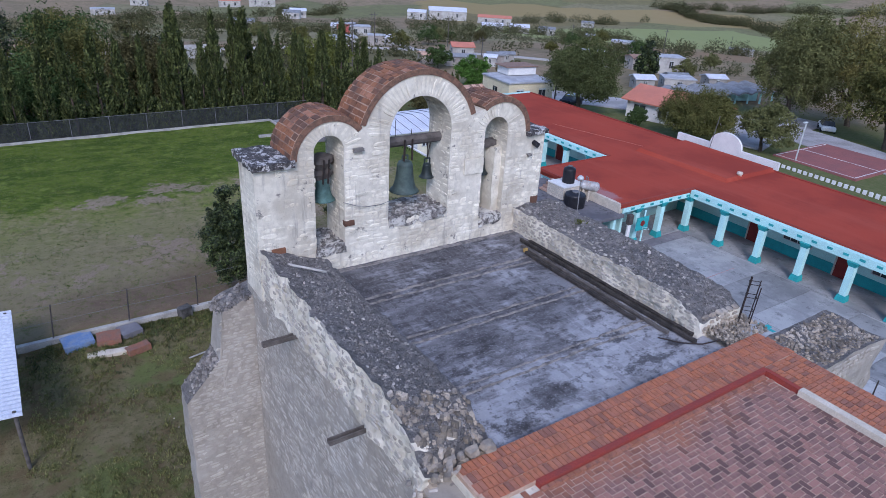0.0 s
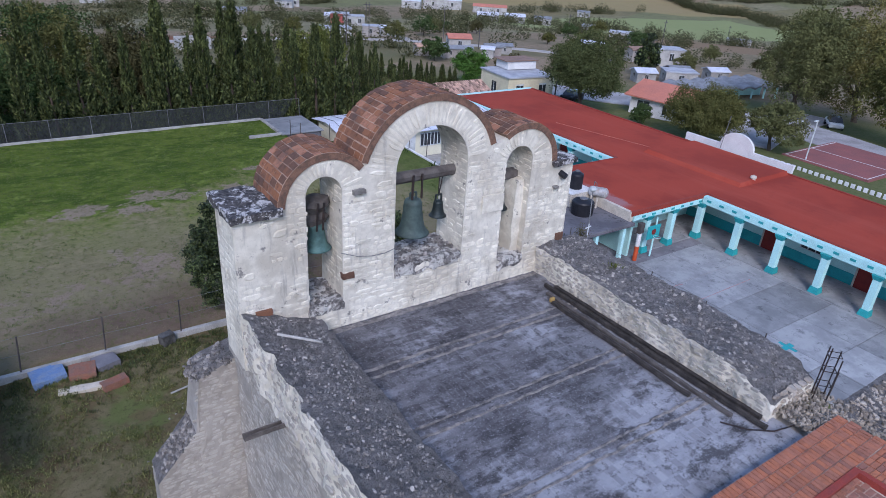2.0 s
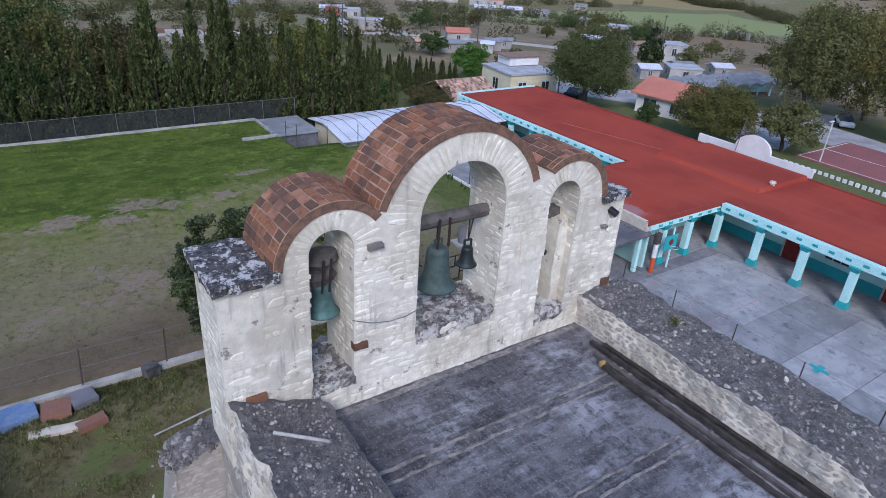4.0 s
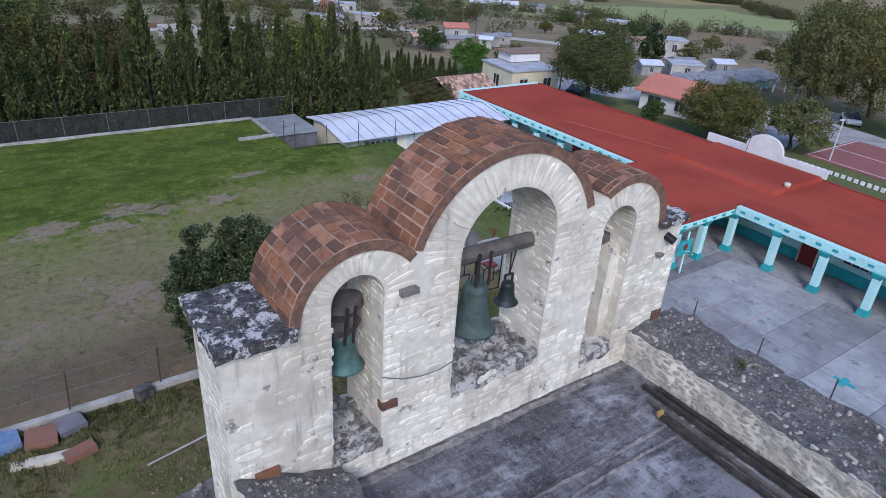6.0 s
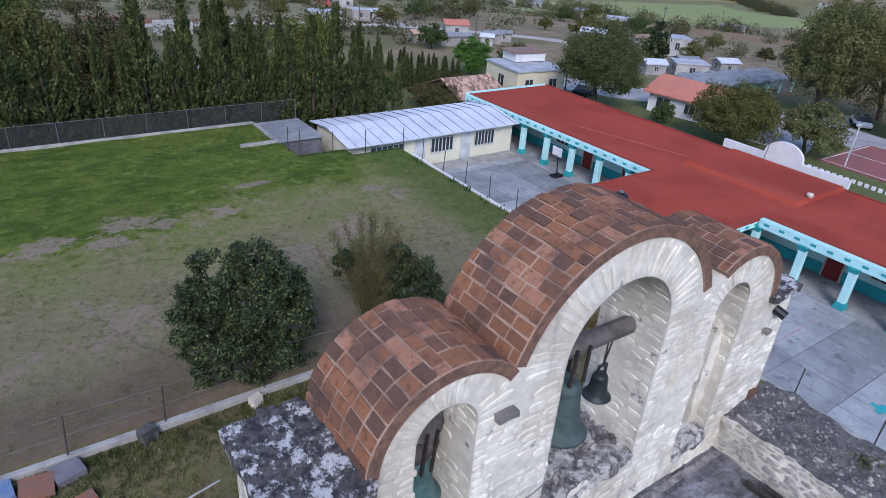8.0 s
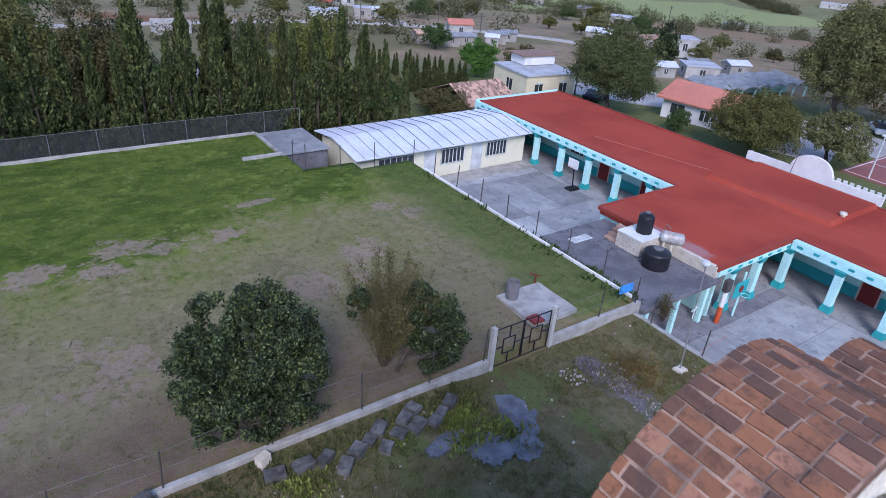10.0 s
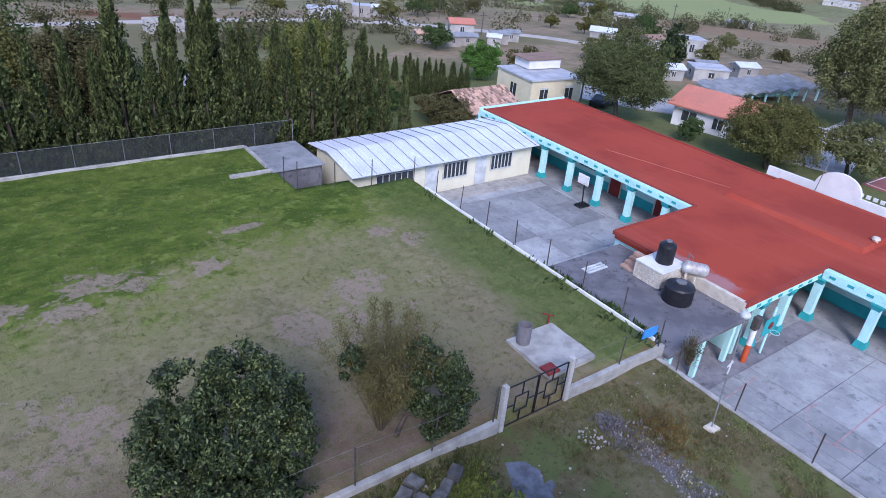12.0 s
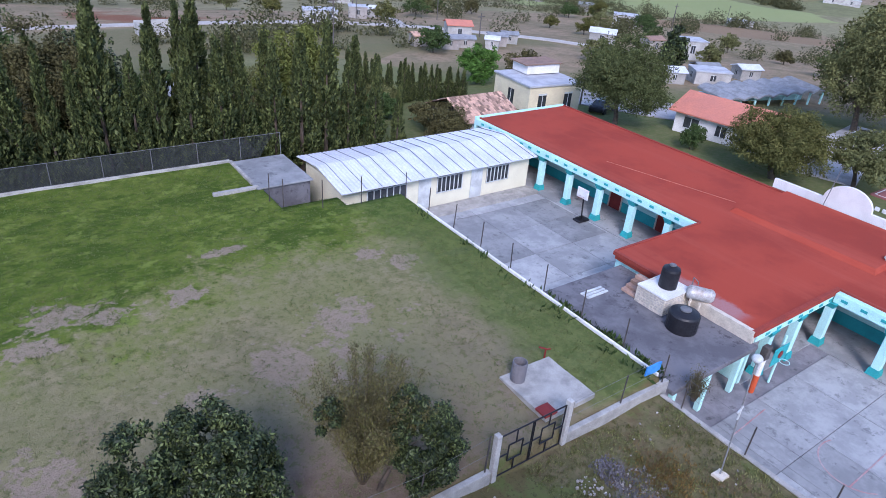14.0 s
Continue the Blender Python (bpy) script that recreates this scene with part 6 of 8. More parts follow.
lay(nave, "roof_brick", roof_bricks(), M_ROOFBRICK, shapes=FLAT, singles=300, chosen=lambda p: p.y < -3.6, seed=12)
M_RIB = plain("brown_mortar_rib", (0.3, 0.272, 0.25), (0.12, 0.112, 0.108), 7, 30)
for y, w in ((-0.1, 0.05), (-1.5, 0.022), (-1.72, 0.018), (-3.2, 0.016), (-3.42, 0.02), (-4.95, 0.016), (-5.15, 0.018)):
    cp("mortar_rib", rough(gridbox(-2.42, 3.0, y - w, y + w, 8.94, 9.0, 0.06), 0.03, 5, y, 4), M_RIB)

# terrace bricks
def terrace_bricks():
    r = random.Random(78)
    rim, floor = [], []
    x = -3.25
    while x < 4.06:
        for k in range(4):
            y, l = -6.575 - 0.196 * k, 0.196
            shift = 0.04 * (k % 2)
            rim.append(spot((x + 0.044 + shift, y - l / 2, 9.04), (0.079, r.uniform(-0.004, 0.004), 0), (r.uniform(-0.004, 0.004), l - 0.013, 0), (0, 0, r.uniform(0.1, 0.107))))
        x += 0.09
    y = -7.37
    while y > -15.9:
        for k in range(5):
            rim.append(spot((3.16 + 0.194 * (k + 0.5), y - 0.044, 9.04), (r.uniform(-0.004, 0.004), 0.079, 0), (-0.181, 0, 0), (0, 0, r.uniform(0.1, 0.107))))
        y -= 0.09
    # herringbone floor
    s = 0.1
    for i in range(60):
        for j in range(85):
            x, y, lift = -3.0 + i * s, -15.97 + j * s, r.uniform(0.022, 0.027)
            if (i - j) % 4 == 0:
                floor.append(spot((x + s, y + s / 2, 9.035), (2 * s - 0.015, 0, 0), (0, s - 0.015, 0), (0, 0, lift)))
            elif (i - j) % 4 == 3:
                floor.append(spot((x + s / 2, y + s, 9.035), (0, 2 * s - 0.015, 0), (-(s - 0.015), 0, 0), (0, 0, lift)))
    return rim, floor


sp("rim_bed", boxes((-3.28, 4.13, -7.36, -6.57, 9.044, 9.118), (3.15, 4.13, -16, -7.36, 9.044, 9.118)), M_MORTAR, bay)
rim, floor_bricks = terrace_bricks()
M_PAVER2 = brick("terrace_brick_joined", (0.44, 0.155, 0.08), (0.37, 0.15, 0.095), (0.27, 0.12, 0.085), per="island", dirt=0.25, share=0.13)
M_FLOORBRICK2 = brick("terrace_floor_joined", (0.35, 0.18, 0.145), (0.25, 0.14, 0.12), (0.15, 0.085, 0.075), per="island", dirt=0.3, share=0.26, rust=True)
lay(bay, "rim_brick", rim, M_PAVER, M_PAVER2, shapes=FLAT, singles=300, chosen=lambda p: p.x > -1, seed=13)
lay(bay, "floor_brick", floor_bricks, M_FLOORBRICK, M_FLOORBRICK2, shapes=FLAT, singles=280, chosen=lambda p: p.y > -9.2 and p.x > 0, seed=14)
sp("red_strip", boxes((-2.4, 3.12, -7.46, -7.36, 9.04, 9.15), (3.04, 3.14, -8.1, -7.46, 9.04, 9.152)), M_REDLINE, bay, "red painted edge strip")
sp("pale_strip", boxes((3.0, 3.15, -16, -8.1, 9.04, 9.17)), M_PALE, bay, "bare pale mortar strip")
for k in range(46):
    x = -2.4 + k * 0.122
    sp("edge_brick", boxes((x, x + 0.108, -7.53, -7.47, 9.03, 9.1)), M_FLOORBRICK, bay) if x < 2.95 else None

# old timbers beside the east parapet
def timber(a, b, w, h, label, seed, mat=None):
    a, b = Vector(a), Vector(b)
    d = b - a
    bm = gridbox(-w / 2, w / 2, 0, d.length, 0, h, 0.12)
    rough(bm, 0.012, 4, seed)
    ob = link_mesh("timber", bm, mat or M_TIMBER)
    turn = math.degrees(math.atan2(-d.x, d.y))
    ob.matrix_basis = pose(*a, 0, 0, turn)
    return tagged(ob, label, "timber", "old timbers on the nave roof")


M_TIMBER = plain("black_old_timber", (0.032, 0.028, 0.026), (0.07, 0.06, 0.053), 5, 30, rough=0.9, bump=0.6)
timber((2.42, -4.9, 9.0), (2.42, -1.35, 9.0), 0.07, 0.07, "dark weathered roof timber with a bare yellow end", 1)
timber((2.84, -6.1, 9.0), (2.79, -0.7, 9.0), 0.07, 0.08, "long blackened roof timber beside the parapet", 2)
timber((2.62, -5.6, 9.0), (2.58, -1.0, 9.0), 0.06, 0.06, "thin blackened roof timber beside the parapet", 3, M_OLDWOOD)
timber((2.99, -5.9, 9.0), (2.93, -0.9, 9.0), 0.08, 0.08, "blackened timber lying against the parapet", 4)
tagged(link_mesh("timber_end", boxes((2.36, 2.48, -1.36, -1.3, 9.04, 9.14), bevel=0.01), plain("raw_yellow_wood", (0.4, 0.26, 0.08), (0.3, 0.2, 0.08), 5, 40)), "raw yellow sawn timber end on the roof", "timber")
tagged(link_mesh("pipe", rods([((-3.48, -0.85, 9.83), (-2.85, -1.25, 9.7))], 0.026, 10), M_KERB), "pale plastic pipe lying on the parapet", "pipe")
tagged(link_mesh("hose", tube([(2.3, -5.6, 9.03), (2.55, -5.95, 9.03), (2.9, -6.2, 9.03), (3.3, -6.3, 9.05), (3.6, -6.35, 9.1)], 0.014), M_IRON), "thin dark hose on the roof", "hose")


def spout(y, z):
    s = thing("rain_spout", (-3.75, y, z), "dark wooden rain spout jutting from the wall", "rain spout", "rain spouts")
    part("trough", boxes((-0.7, 0.1, -0.055, -0.03, -0.04, 0.03), (-0.7, 0.1, 0.03, 0.055, -0.04, 0.03), (-0.7, 0.1, -0.055, 0.055, -0.065, -0.04), bevel=0.006), M_OLDWOOD, s)


spout(-1.8, 8.78)
spout(-4.85, 8.78)
cage = thing("rebar_cage", (4.2, -6.1, 9.2), "rusty reinforcing-bar cage standing on the parapet end", "rebar cage")
for k, (dx, dy) in enumerate(((0, 0), (0.16, 0.1), (0.3, -0.04), (0.15, -0.16))):
    part("bar", rods([((dx, dy, -0.1), (dx + 0.05, dy, 0.95 - 0.07 * k))], 0.012), M_IRON, cage)
for z in (0.2, 0.5, 0.8):
    part("tie", rods([((0, 0, z), (0.16, 0.1, z)), ((0.16, 0.1, z), (0.3, -0.04, z)), ((0.3, -0.04, z), (0.15, -0.16, z)), ((0.15, -0.16, z), (0, 0, z))], 0.008), M_IRON, cage)
# patches and fittings of the belfry
sp("brick_patch", rough(gridbox(-3.55, -3.25, -0.03, 0.05, 9.66, 9.8, 0.06), 0.01, 5), M_BARREL, belfry, "bare red brick in the pier")
sp("brick_patch", rough(gridbox(-1.85, -1.62, -0.01, 0.12, 10.02, 10.14, 0.04), 0.02, 5), M_BARREL, belfry)
sp("brick_patch", rough(gridbox(3.62, 3.84, -0.0, 0.05, 9.62, 9.85, 0.05), 0.02, 5), M_BARREL, belfry)
sp("plaster_panel", rough(gridbox(1.34, 1.9, -0.012, 0.05, 10.78, 11.16, 0.07), 0.012, 3), M_WHITE, belfry, "smooth plaster patch on the pier")
sp("wall_spotlight", rods([((3.5, 0.04, 11.36), (3.54, -0.12, 11.3))], 0.07, 10), M_BLACK, belfry, "small black spotlight")
sp("sag_wire", tube([(-1.9, -0.04, 10.62), (-1.6, -0.07, 10.5), (-1.3, -0.08, 10.44), (-1.0, -0.07, 10.43), (-0.74, -0.04, 10.47)], 0.008, 5), M_WIRE, belfry)
for c, z in ((-2.19, 11.35),):
    tagged(link_mesh("bell_hanger", rods([((c, 0.38, 10.95), (c + 0.03, 0.36, 11.5)), ((c + 0.12, 0.38, 10.95), (c + 0.15, 0.36, 11.5))], 0.02), M_IRON), "two rusty iron bell straps in the small arch", "hanger")
tagged(link_mesh("bell_beam", rough(lathe([(0.05, 0.0), (0.2, 0.03), (0.24, 0.14), (0.15, 0.24), (0.17, 0.3), (0.27, 0.4), (0.24, 0.52), (0.08, 0.58)], 14), 0.03, 3), M_OLDWOOD), "rough grey wooden bell yoke in the small arch", "beam").matrix_basis = pose(-2.13, 0.6, 11.0) @ Matrix.Diagonal((1.1, 0.8, 1.0, 1))
tagged(link_mesh("bell_beam", rough(gridbox(1.85, 2.68, 0.45, 0.65, 11.25, 11.42, 0.08), 0.03, 3), M_OLDWOOD), "short grey wooden bell beam in the small arch", "beam")
tagged(link_mesh("bell_hanger", rods([((0.6, 0.55, 11.12), (0.57, 0.52, 11.6)), ((0.6, 0.55, 11.12), (0.66, 0.52, 11.6))], 0.012), M_IRON), "thin iron hanger of the small bell", "hanger")

# ---- court, yard and field things ----
def court_panels():
    r = random.Random(8)
    shapes = []
    bm = bmesh.new()
    box(bm, -0.5, 0.5, -0.5, 0.5, 0, 1)
    me = mesh_of("panel", [v.co[:] for v in bm.verts], [[v.index for v in f.verts] for f in (bm.verts.index_update(), bm.faces)[1]], M_CONCRETE)
    bm.free()
    x = 18.34
    while x < 31.2:
        y = -14.0
        while y < 34.8:
            w, d = 3.2, 3.0
            x1, y1 = min(x + w, 31.28), min(y + d, 34.9)
            cx, cy = (x + x1) / 2, (y + y1) / 2
            if not (13.6 < cy < 21.7 and cx < 25) and not (24.7 < cx and 14.2 < cy < 22.2):
                put_mesh("panel", me, court, m=Matrix.Translation((cx, cy, -2.245)) @ Matrix.Diagonal((x1 - x - 0.03, y1 - y - 0.03, 0.045 + r.uniform(-0.004, 0.004), 1)))
            y += d
        x += w


court_panels()


def post_fence(name, spots, high, label, base, category="fence", wire=True, lean=2.0, seed=1):
    r = random.Random(seed)
    f = thing(name, (*spots[0], base), label, category)
    tips = []
    for x, y in spots:
        a, b = r.uniform(-lean, lean), r.uniform(-lean, lean)
        top = (x + high * math.sin(radians(a)), y + high * math.sin(radians(b)), base + high)
        sp("post", rods([((x, y, base - 0.2), top)], 0.028, 6), M_POST, f)
        tips.append(top)
    if wire:
        for k in (0.98, 0.5):
            pts = [(x + (t[0] - x) * k, y + (t[1] - y) * k, base + high * k) for (x, y), t in zip(spots, tips)]
            sp("wire", tube(pts, 0.007, 4), M_WIRE, f)
    return f


post_fence("yard_fence", [(18.2, y) for y in (13.0, 10.3, 7.3, 4.2, 1.2, -1.8, -4.8, -8)], 1.35, "leaning dark posts with thin wire above the court", 0.26, seed=2)
post_fence("field_fence", [(x, 14.12) for x in (-22, -19, -16.2, -13.4, -10.6, -8.0, -5.2, -2.4, 0.9, 4.1, 6.85, 9.4)], 1.5, "dark iron posts with sagging wire on a low wall", 0.75, lean=6, seed=3)
post_fence("gate_fence", [(13.1, 14.12), (15.85, 14.12), (18.25, 14.1)], 1.35, "short wire fence beside the iron gate", 0.72, seed=4)
post_fence("kerb_fence", [(18.3, y) for y in (16.2, 18.6, 21.0, 23.4, 25.8, 28.2, 30.6)], 1.4, "thin dark posts along the raised field edge", 1.0, wire=False, lean=3, seed=5)
post_fence("cistern_fence", [(10.9, 35.6), (11.3, 34.6), (13.2, 33.6), (15.4, 33.2), (18.0, 32.6)], 1.7, "thin dark posts beside the cistern", 0.9, wire=False, lean=1, seed=6)

# chain-link back fence with dark net
back_fence = thing("back_fence", (6, 42.2, FIELD), "pipe fence with dark shade netting behind the field", "fence")
for k in range(13):
    x = -17.5 + k * 2.65
    sp("post", rods([((x, 42.2, 0.9), (x, 42.2, 2.4))], 0.025, 8), M_WIRE, back_fence)
sp("top_rail", rods([((-17.5, 42.2, 2.4), (14.3, 42.2, 2.4))], 0.018, 6), M_WIRE, back_fence)
bm = bmesh.new()
for k in range(440):
    x, w = -17.4 + k * 0.069, 0.026
    for way, y in ((1, 42.24), (-1, 42.246)):
        bm.faces.new([bm.verts.new(p) for p in ((x, y, 0.95), (x + w, y, 0.95), (x + w + way * 0.9, y, 2.36), (x + way * 0.9, y, 2.36))])
sp("net", bm, M_MESHNET, back_fence)

# iron gate
gate = thing("iron_gate", (11.3, 14.1, YARD), "black iron double gate between white posts", "gate")
for x in (9.75, 12.9):
    sp("gate_post", boxes((x - 0.1, x + 0.1, 13.99, 14.21, 0.0, 2.22), bevel=0.02), M_DULLWHITE, gate, "grey-white concrete gate post")
for x0, x1 in ((9.92, 11.28), (11.34, 12.74)):
    bars = [((x0, 14.1, 0.3), (x1, 14.1, 0.3)), ((x0, 14.1, 2.05), (x1, 14.1, 2.05)), ((x0, 14.1, 0.3), (x0, 14.1, 2.05)), ((x1, 14.1, 0.3), (x1, 14.1, 2.05))]
    m = (x0 + x1) / 2
    bars += [((m, 14.1, 0.3), (m, 14.1, 0.8)), ((m, 14.1, 1.5), (m, 14.1, 2.05)), ((m - 0.3, 14.1, 0.8), (m + 0.3, 14.1, 0.8)), ((m - 0.3, 14.1, 1.5), (m + 0.3, 14.1, 1.5)), ((m - 0.3, 14.1, 0.8), (m - 0.3, 14.1, 1.5)), ((m + 0.3, 14.1, 0.8), (m + 0.3, 14.1, 1.5)), ((x0, 14.1, 1.15), (m - 0.3, 14.1, 1.15)), ((m + 0.3, 14.1, 1.15), (x1, 14.1, 1.15))]
    sp("gate_leaf", rods(bars, 0.028, 6), M_BLACK, gate)

tagged(link_mesh("concrete_slab", wobble(gridbox(12.6, 15.1, 14.75, 17.3, 0.8, 1.0, 0.4), 0.03, 0.9), M_KERB), "pale concrete well slab in the grass", "slab", kind="structure")
bin_ = thing("waste_bin", (13.1, 16.85, 1.0), "rusty grey oil-drum waste bin on the slab", "bin")
part("drum", lathe([(0.28, 0), (0.29, 0.3), (0.3, 0.31), (0.3, 0.33), (0.29, 0.34), (0.29, 0.6), (0.3, 0.61), (0.3, 0.63), (0.28, 0.85), (0.25, 0.85), (0.25, 0.1)], 16), M_GREYROOF, bin_)
well = thing("well_cover", (12.85, 15.0, 1.0), "red painted square well cover on the slab", "cover")
part("lid", boxes((-0.3, 0.3, -0.28, 0.28, 0, 0.1), bevel=0.02), M_REDDOOR, well)
pump = thing("water_tap", (14.95, 17.35, 0.9), "small red hand pump at the slab edge", "tap")
part("stem", rods([((0, 0, 0), (0, 0, 0.5)), ((0, 0, 0.45), (0.25, 0, 0.4)), ((0, 0, 0.5), (-0.3, 0.1, 0.62))], 0.035), M_REDDOOR, pump)
tub = thing("blue_sheet", (17.35, 14.1, 1.75), "bright blue plastic sheet hung on the fence", "sheet")
part("cloth", wobble(gridbox(-0.42, 0.42, -0.03, 0.03, -0.22, 0.2, 0.08), 0.03, 3), M_BLUE, tub)

# rubble, paving scraps and worked stones in the churchyard
def stone_block(x, y, a, b, c, turn, label, mat=None):
    s = link_mesh("stone_block", rough(gridbox(-a / 2, a / 2, -b / 2, b / 2, -0.08, c, 0.12), 0.035, 3, x), mat or M_BLOCK)
    s.matrix_basis = pose(x, y, land_height(x, y), 0, 0, turn)
    return tagged(s, label, "stone", "worked stones by the wall")


M_BLOCK = plain("grey_ashlar_block", (0.15, 0.142, 0.132), (0.06, 0.056, 0.05), 2.5, 25, per="object", vary=0.25, bump=0.6)
r = random.Random(12)
for x, y, turn in ((3.2, 12.75, 38), (3.75, 12.95, 30), (4.25, 13.2, 35), (4.1, 12.45, 34), (4.75, 12.75, 28), (5.2, 13.15, 40), (5.75, 13.45, 30), (5.5, 12.75, 25), (6.1, 12.6, 32), (6.55, 12.85, 28), (2.6, 12.4, 45), (2.2, 13.0, 20), (1.5, 13.1, 10), (0.6, 13.2, -8), (7.1, 13.1, 35)):
    stone_block(x, y, r.uniform(0.42, 0.72), r.uniform(0.32, 0.5), r.uniform(0.16, 0.34), turn + r.uniform(-9, 9), "rough grey squared stone block beside the low wall")
stone_block(-3.0, 13.9, 0.5, 0.4, 0.45, 20, "pale boulder beside the low wall")
stone_block(0.45, 13.75, 0.4, 0.3, 0.35, 20, "white-limed squared stone by the wall", M_PALE)
paving = plain("wet_grey_paving", (0.17, 0.173, 0.196), (0.1, 0.1, 0.112), 2.2, 20, rough=0.8)


def scrap(cx, cy, a, b, turn, seed):
    """A ragged patch of broken paving, grown in at its edge."""
    bm = bmesh.new()
    n = 72
    ring = []
    for k in range(n):
        w = 2 * math.pi * k / n
        q = 1 + 0.3 * noise.noise(Vector((math.cos(w) * 1.5, math.sin(w) * 1.5, seed))) + 0.22 * noise.noise(Vector((math.cos(w) * 6, math.sin(w) * 6, seed + 5)))
        x, y = a * q * math.cos(w), b * q * math.sin(w)
        ring.append(bm.verts.new((x, y, 0.05)))
    f = bm.faces.new(ring)
    e = bmesh.ops.extrude_face_region(bm, geom=[f])
    bmesh.ops.translate(bm, vec=(0, 0, -0.25), verts=[v for v in e["geom"] if isinstance(v, bmesh.types.BMVert)])
    bmesh.ops.recalc_face_normals(bm, faces=bm.faces)
    ob = link_mesh("paving_patch", bm, paving)
    ob.matrix_basis = pose(cx, cy, land_height(cx, cy) + 0.005 * seed, 0, 0, turn)
    tagged(ob, "broken blue-grey paving patch among weeds", "paving", kind="structure")


scrap(8.9, 12.1, 0.95, 1.25, 20, 1)
scrap(8.4, 10.6, 0.7, 1.0, -15, 2)
scrap(5.9, 11.7, 0.8, 0.35, 10, 4)
scrap(7.0, 10.9, 0.7, 0.9, 30, 5)
M_GRAVEL = plain("purple_grey_gravel", (0.16, 0.145, 0.155), (0.1, 0.09, 0.095), 3, 30, per="island", vary=0.4)
yard_rubble = thing("rubble_heap", (14, 10.6, YARD), "low heap of broken pale stones in the weeds", "rubble heap", kind="stuff")
pebbles(yard_rubble, "rubble", 12.9, 14.0, 11.7, 12.9, lambda x, y: YARD + 0.2 * math.exp(-((x - 13.4) ** 2 + (y - 12.3) ** 2) / 0.25), 620, 81, (0.02, 0.06), M_GRAVEL, 60)
pebbles(yard_rubble, "rubble", 13.2, 14.1, 9.6, 11.3, lambda x, y: land_height(x, y) + 0.04, 190, 83, (0.015, 0.055), M_DARKPEBBLE, 40)
pebbles(yard_rubble, "rubble", 13.1, 14.2, 7.9, 9.7, lambda x, y: land_height(x, y) + 0.04, 120, 86, (0.02, 0.08), None, 40)
pebbles(yard_rubble, "rubble", 13.2, 14.6, 10.6, 12.0, lambda x, y: YARD + 0.06, 160, 85, (0.025, 0.08), M_DARKPEBBLE, 0)
pebbles(yard_rubble, "rubble", 11.9, 12.7, 11.6, 12.6, lambda x, y: YARD + 0.08, 60, 84, (0.03, 0.09), None, 20)
pebbles(yard_rubble, "rubble", -6, 17.6, 7.0, 13.7, land_height, 260, 82, (0.02, 0.09), None, 0)
M_POLE = plain("weathered_lamp_pole", (0.24, 0.24, 0.245), (0.17, 0.165, 0.16), 3, 30, rough=0.6)
tagged(link_mesh("stone_slab", rough(gridbox(16.35, 16.8, 10.0, 10.4, 0.2, 0.3, 0.12), 0.03, 3), M_PALE), "flat pale stone slab in the weeds", "stone")
lamp = thing("street_lamp", (16.6, 10.22, 0.2), "thin grey steel lamp post with a round white globe", "street lamp")
part("pole", rods([((0, 0, 0), (-0.12, 0.17, 4.8))], 0.025, 8), M_POLE, lamp)
part("bracket", rods([((-0.3, 0.08, 2.9), (0.15, 0.16, 2.9)), ((-0.08, 0.1, 2.5), (-0.08, 0.1, 3.1))], 0.03, 8), M_FRAME, lamp)
bm = bmesh.new()
bmesh.ops.create_uvsphere(bm, u_segments=18, v_segments=12, radius=0.17, matrix=pose(-0.13, 0.18, 4.93) @ Matrix.Diagonal((1, 1, 0.85, 1)))
part("globe", bm, M_FRAME, lamp, smooth=True)

# scrap heap and sheet-metal lean-to beside the church
shed = thing("lean_to", (-11, 11, YARD), "corrugated sheet lean-to roof beside the field wall", "lean-to")
bm = bmesh.new()
ys = np.linspace(7.2, 14.0, 60)
rows = [(bm.verts.new((-13, y, 2.7 + 0.025 * (k % 2))), bm.verts.new((-9.1, y, 2.4 + 0.025 * (k % 2)))) for k, y in enumerate(ys)]
for a, b in zip(rows, rows[1:]):
    bm.faces.new((a[0], a[1], b[1], b[0]))
e = bmesh.ops.extrude_face_region(bm, geom=bm.faces[:])
bmesh.ops.translate(bm, vec=(0, 0, -0.03), verts=[v for v in e["geom"] if isinstance(v, bmesh.types.BMVert)])
sp("roof_sheet", bm, M_TIN, shed)
for x, y in ((-9.3, 7.4), (-9.3, 13.8), (-12.8, 7.4), (-12.8, 13.8)):
    sp("post", rods([((x, y, 0), (x, y, 2.45))], 0.06, 8), M_OLDWOOD, shed)
M_OLDBLUE = plain("faded_blue_plastic", (0.12, 0.2, 0.36), (0.2, 0.25, 0.33), 3, 20)
M_RUST = plain("rusty_sheet", (0.26, 0.11, 0.07), (0.2, 0.12, 0.09), 3, 20)
for (x, y, a, b, c, turn, mat, words) in ((-7.2, 13.6, 1.1, 0.9, 0.55, 8, M_OLDBLUE, "faded blue plastic crate in the scrap heap"), (-6.1, 13.4, 0.9, 0.8, 0.5, -6, M_RUST, "rust-red metal box in the scrap heap"), (-5.3, 13.6, 0.8, 0.8, 0.5, 12, M_GREYROOF, "grey tub in the scrap heap"), (-6.2, 12.5, 1.6, 0.35, 0.3, -8, M_PALE, "pale timber in the scrap heap"), (-5.2, 12.35, 0.9, 0.4, 0.35, 14, M_RUST, "stack of brick in the scrap heap")):
    b_ = link_mesh("scrap_box", wobble(gridbox(-a / 2, a / 2, -b / 2, b / 2, 0, c, 0.2), 0.04, 2, x), mat)
    b_.matrix_basis = pose(x, y, YARD, 0, 0, turn)
    tagged(b_, words, "scrap")
tagged(link_mesh("log", rods([((-3.6, 10.9, 0.3), (-1.6, 11.3, 0.3))], 0.035, 8), M_KERB), "thin pale branch lying in the yard", "branch")

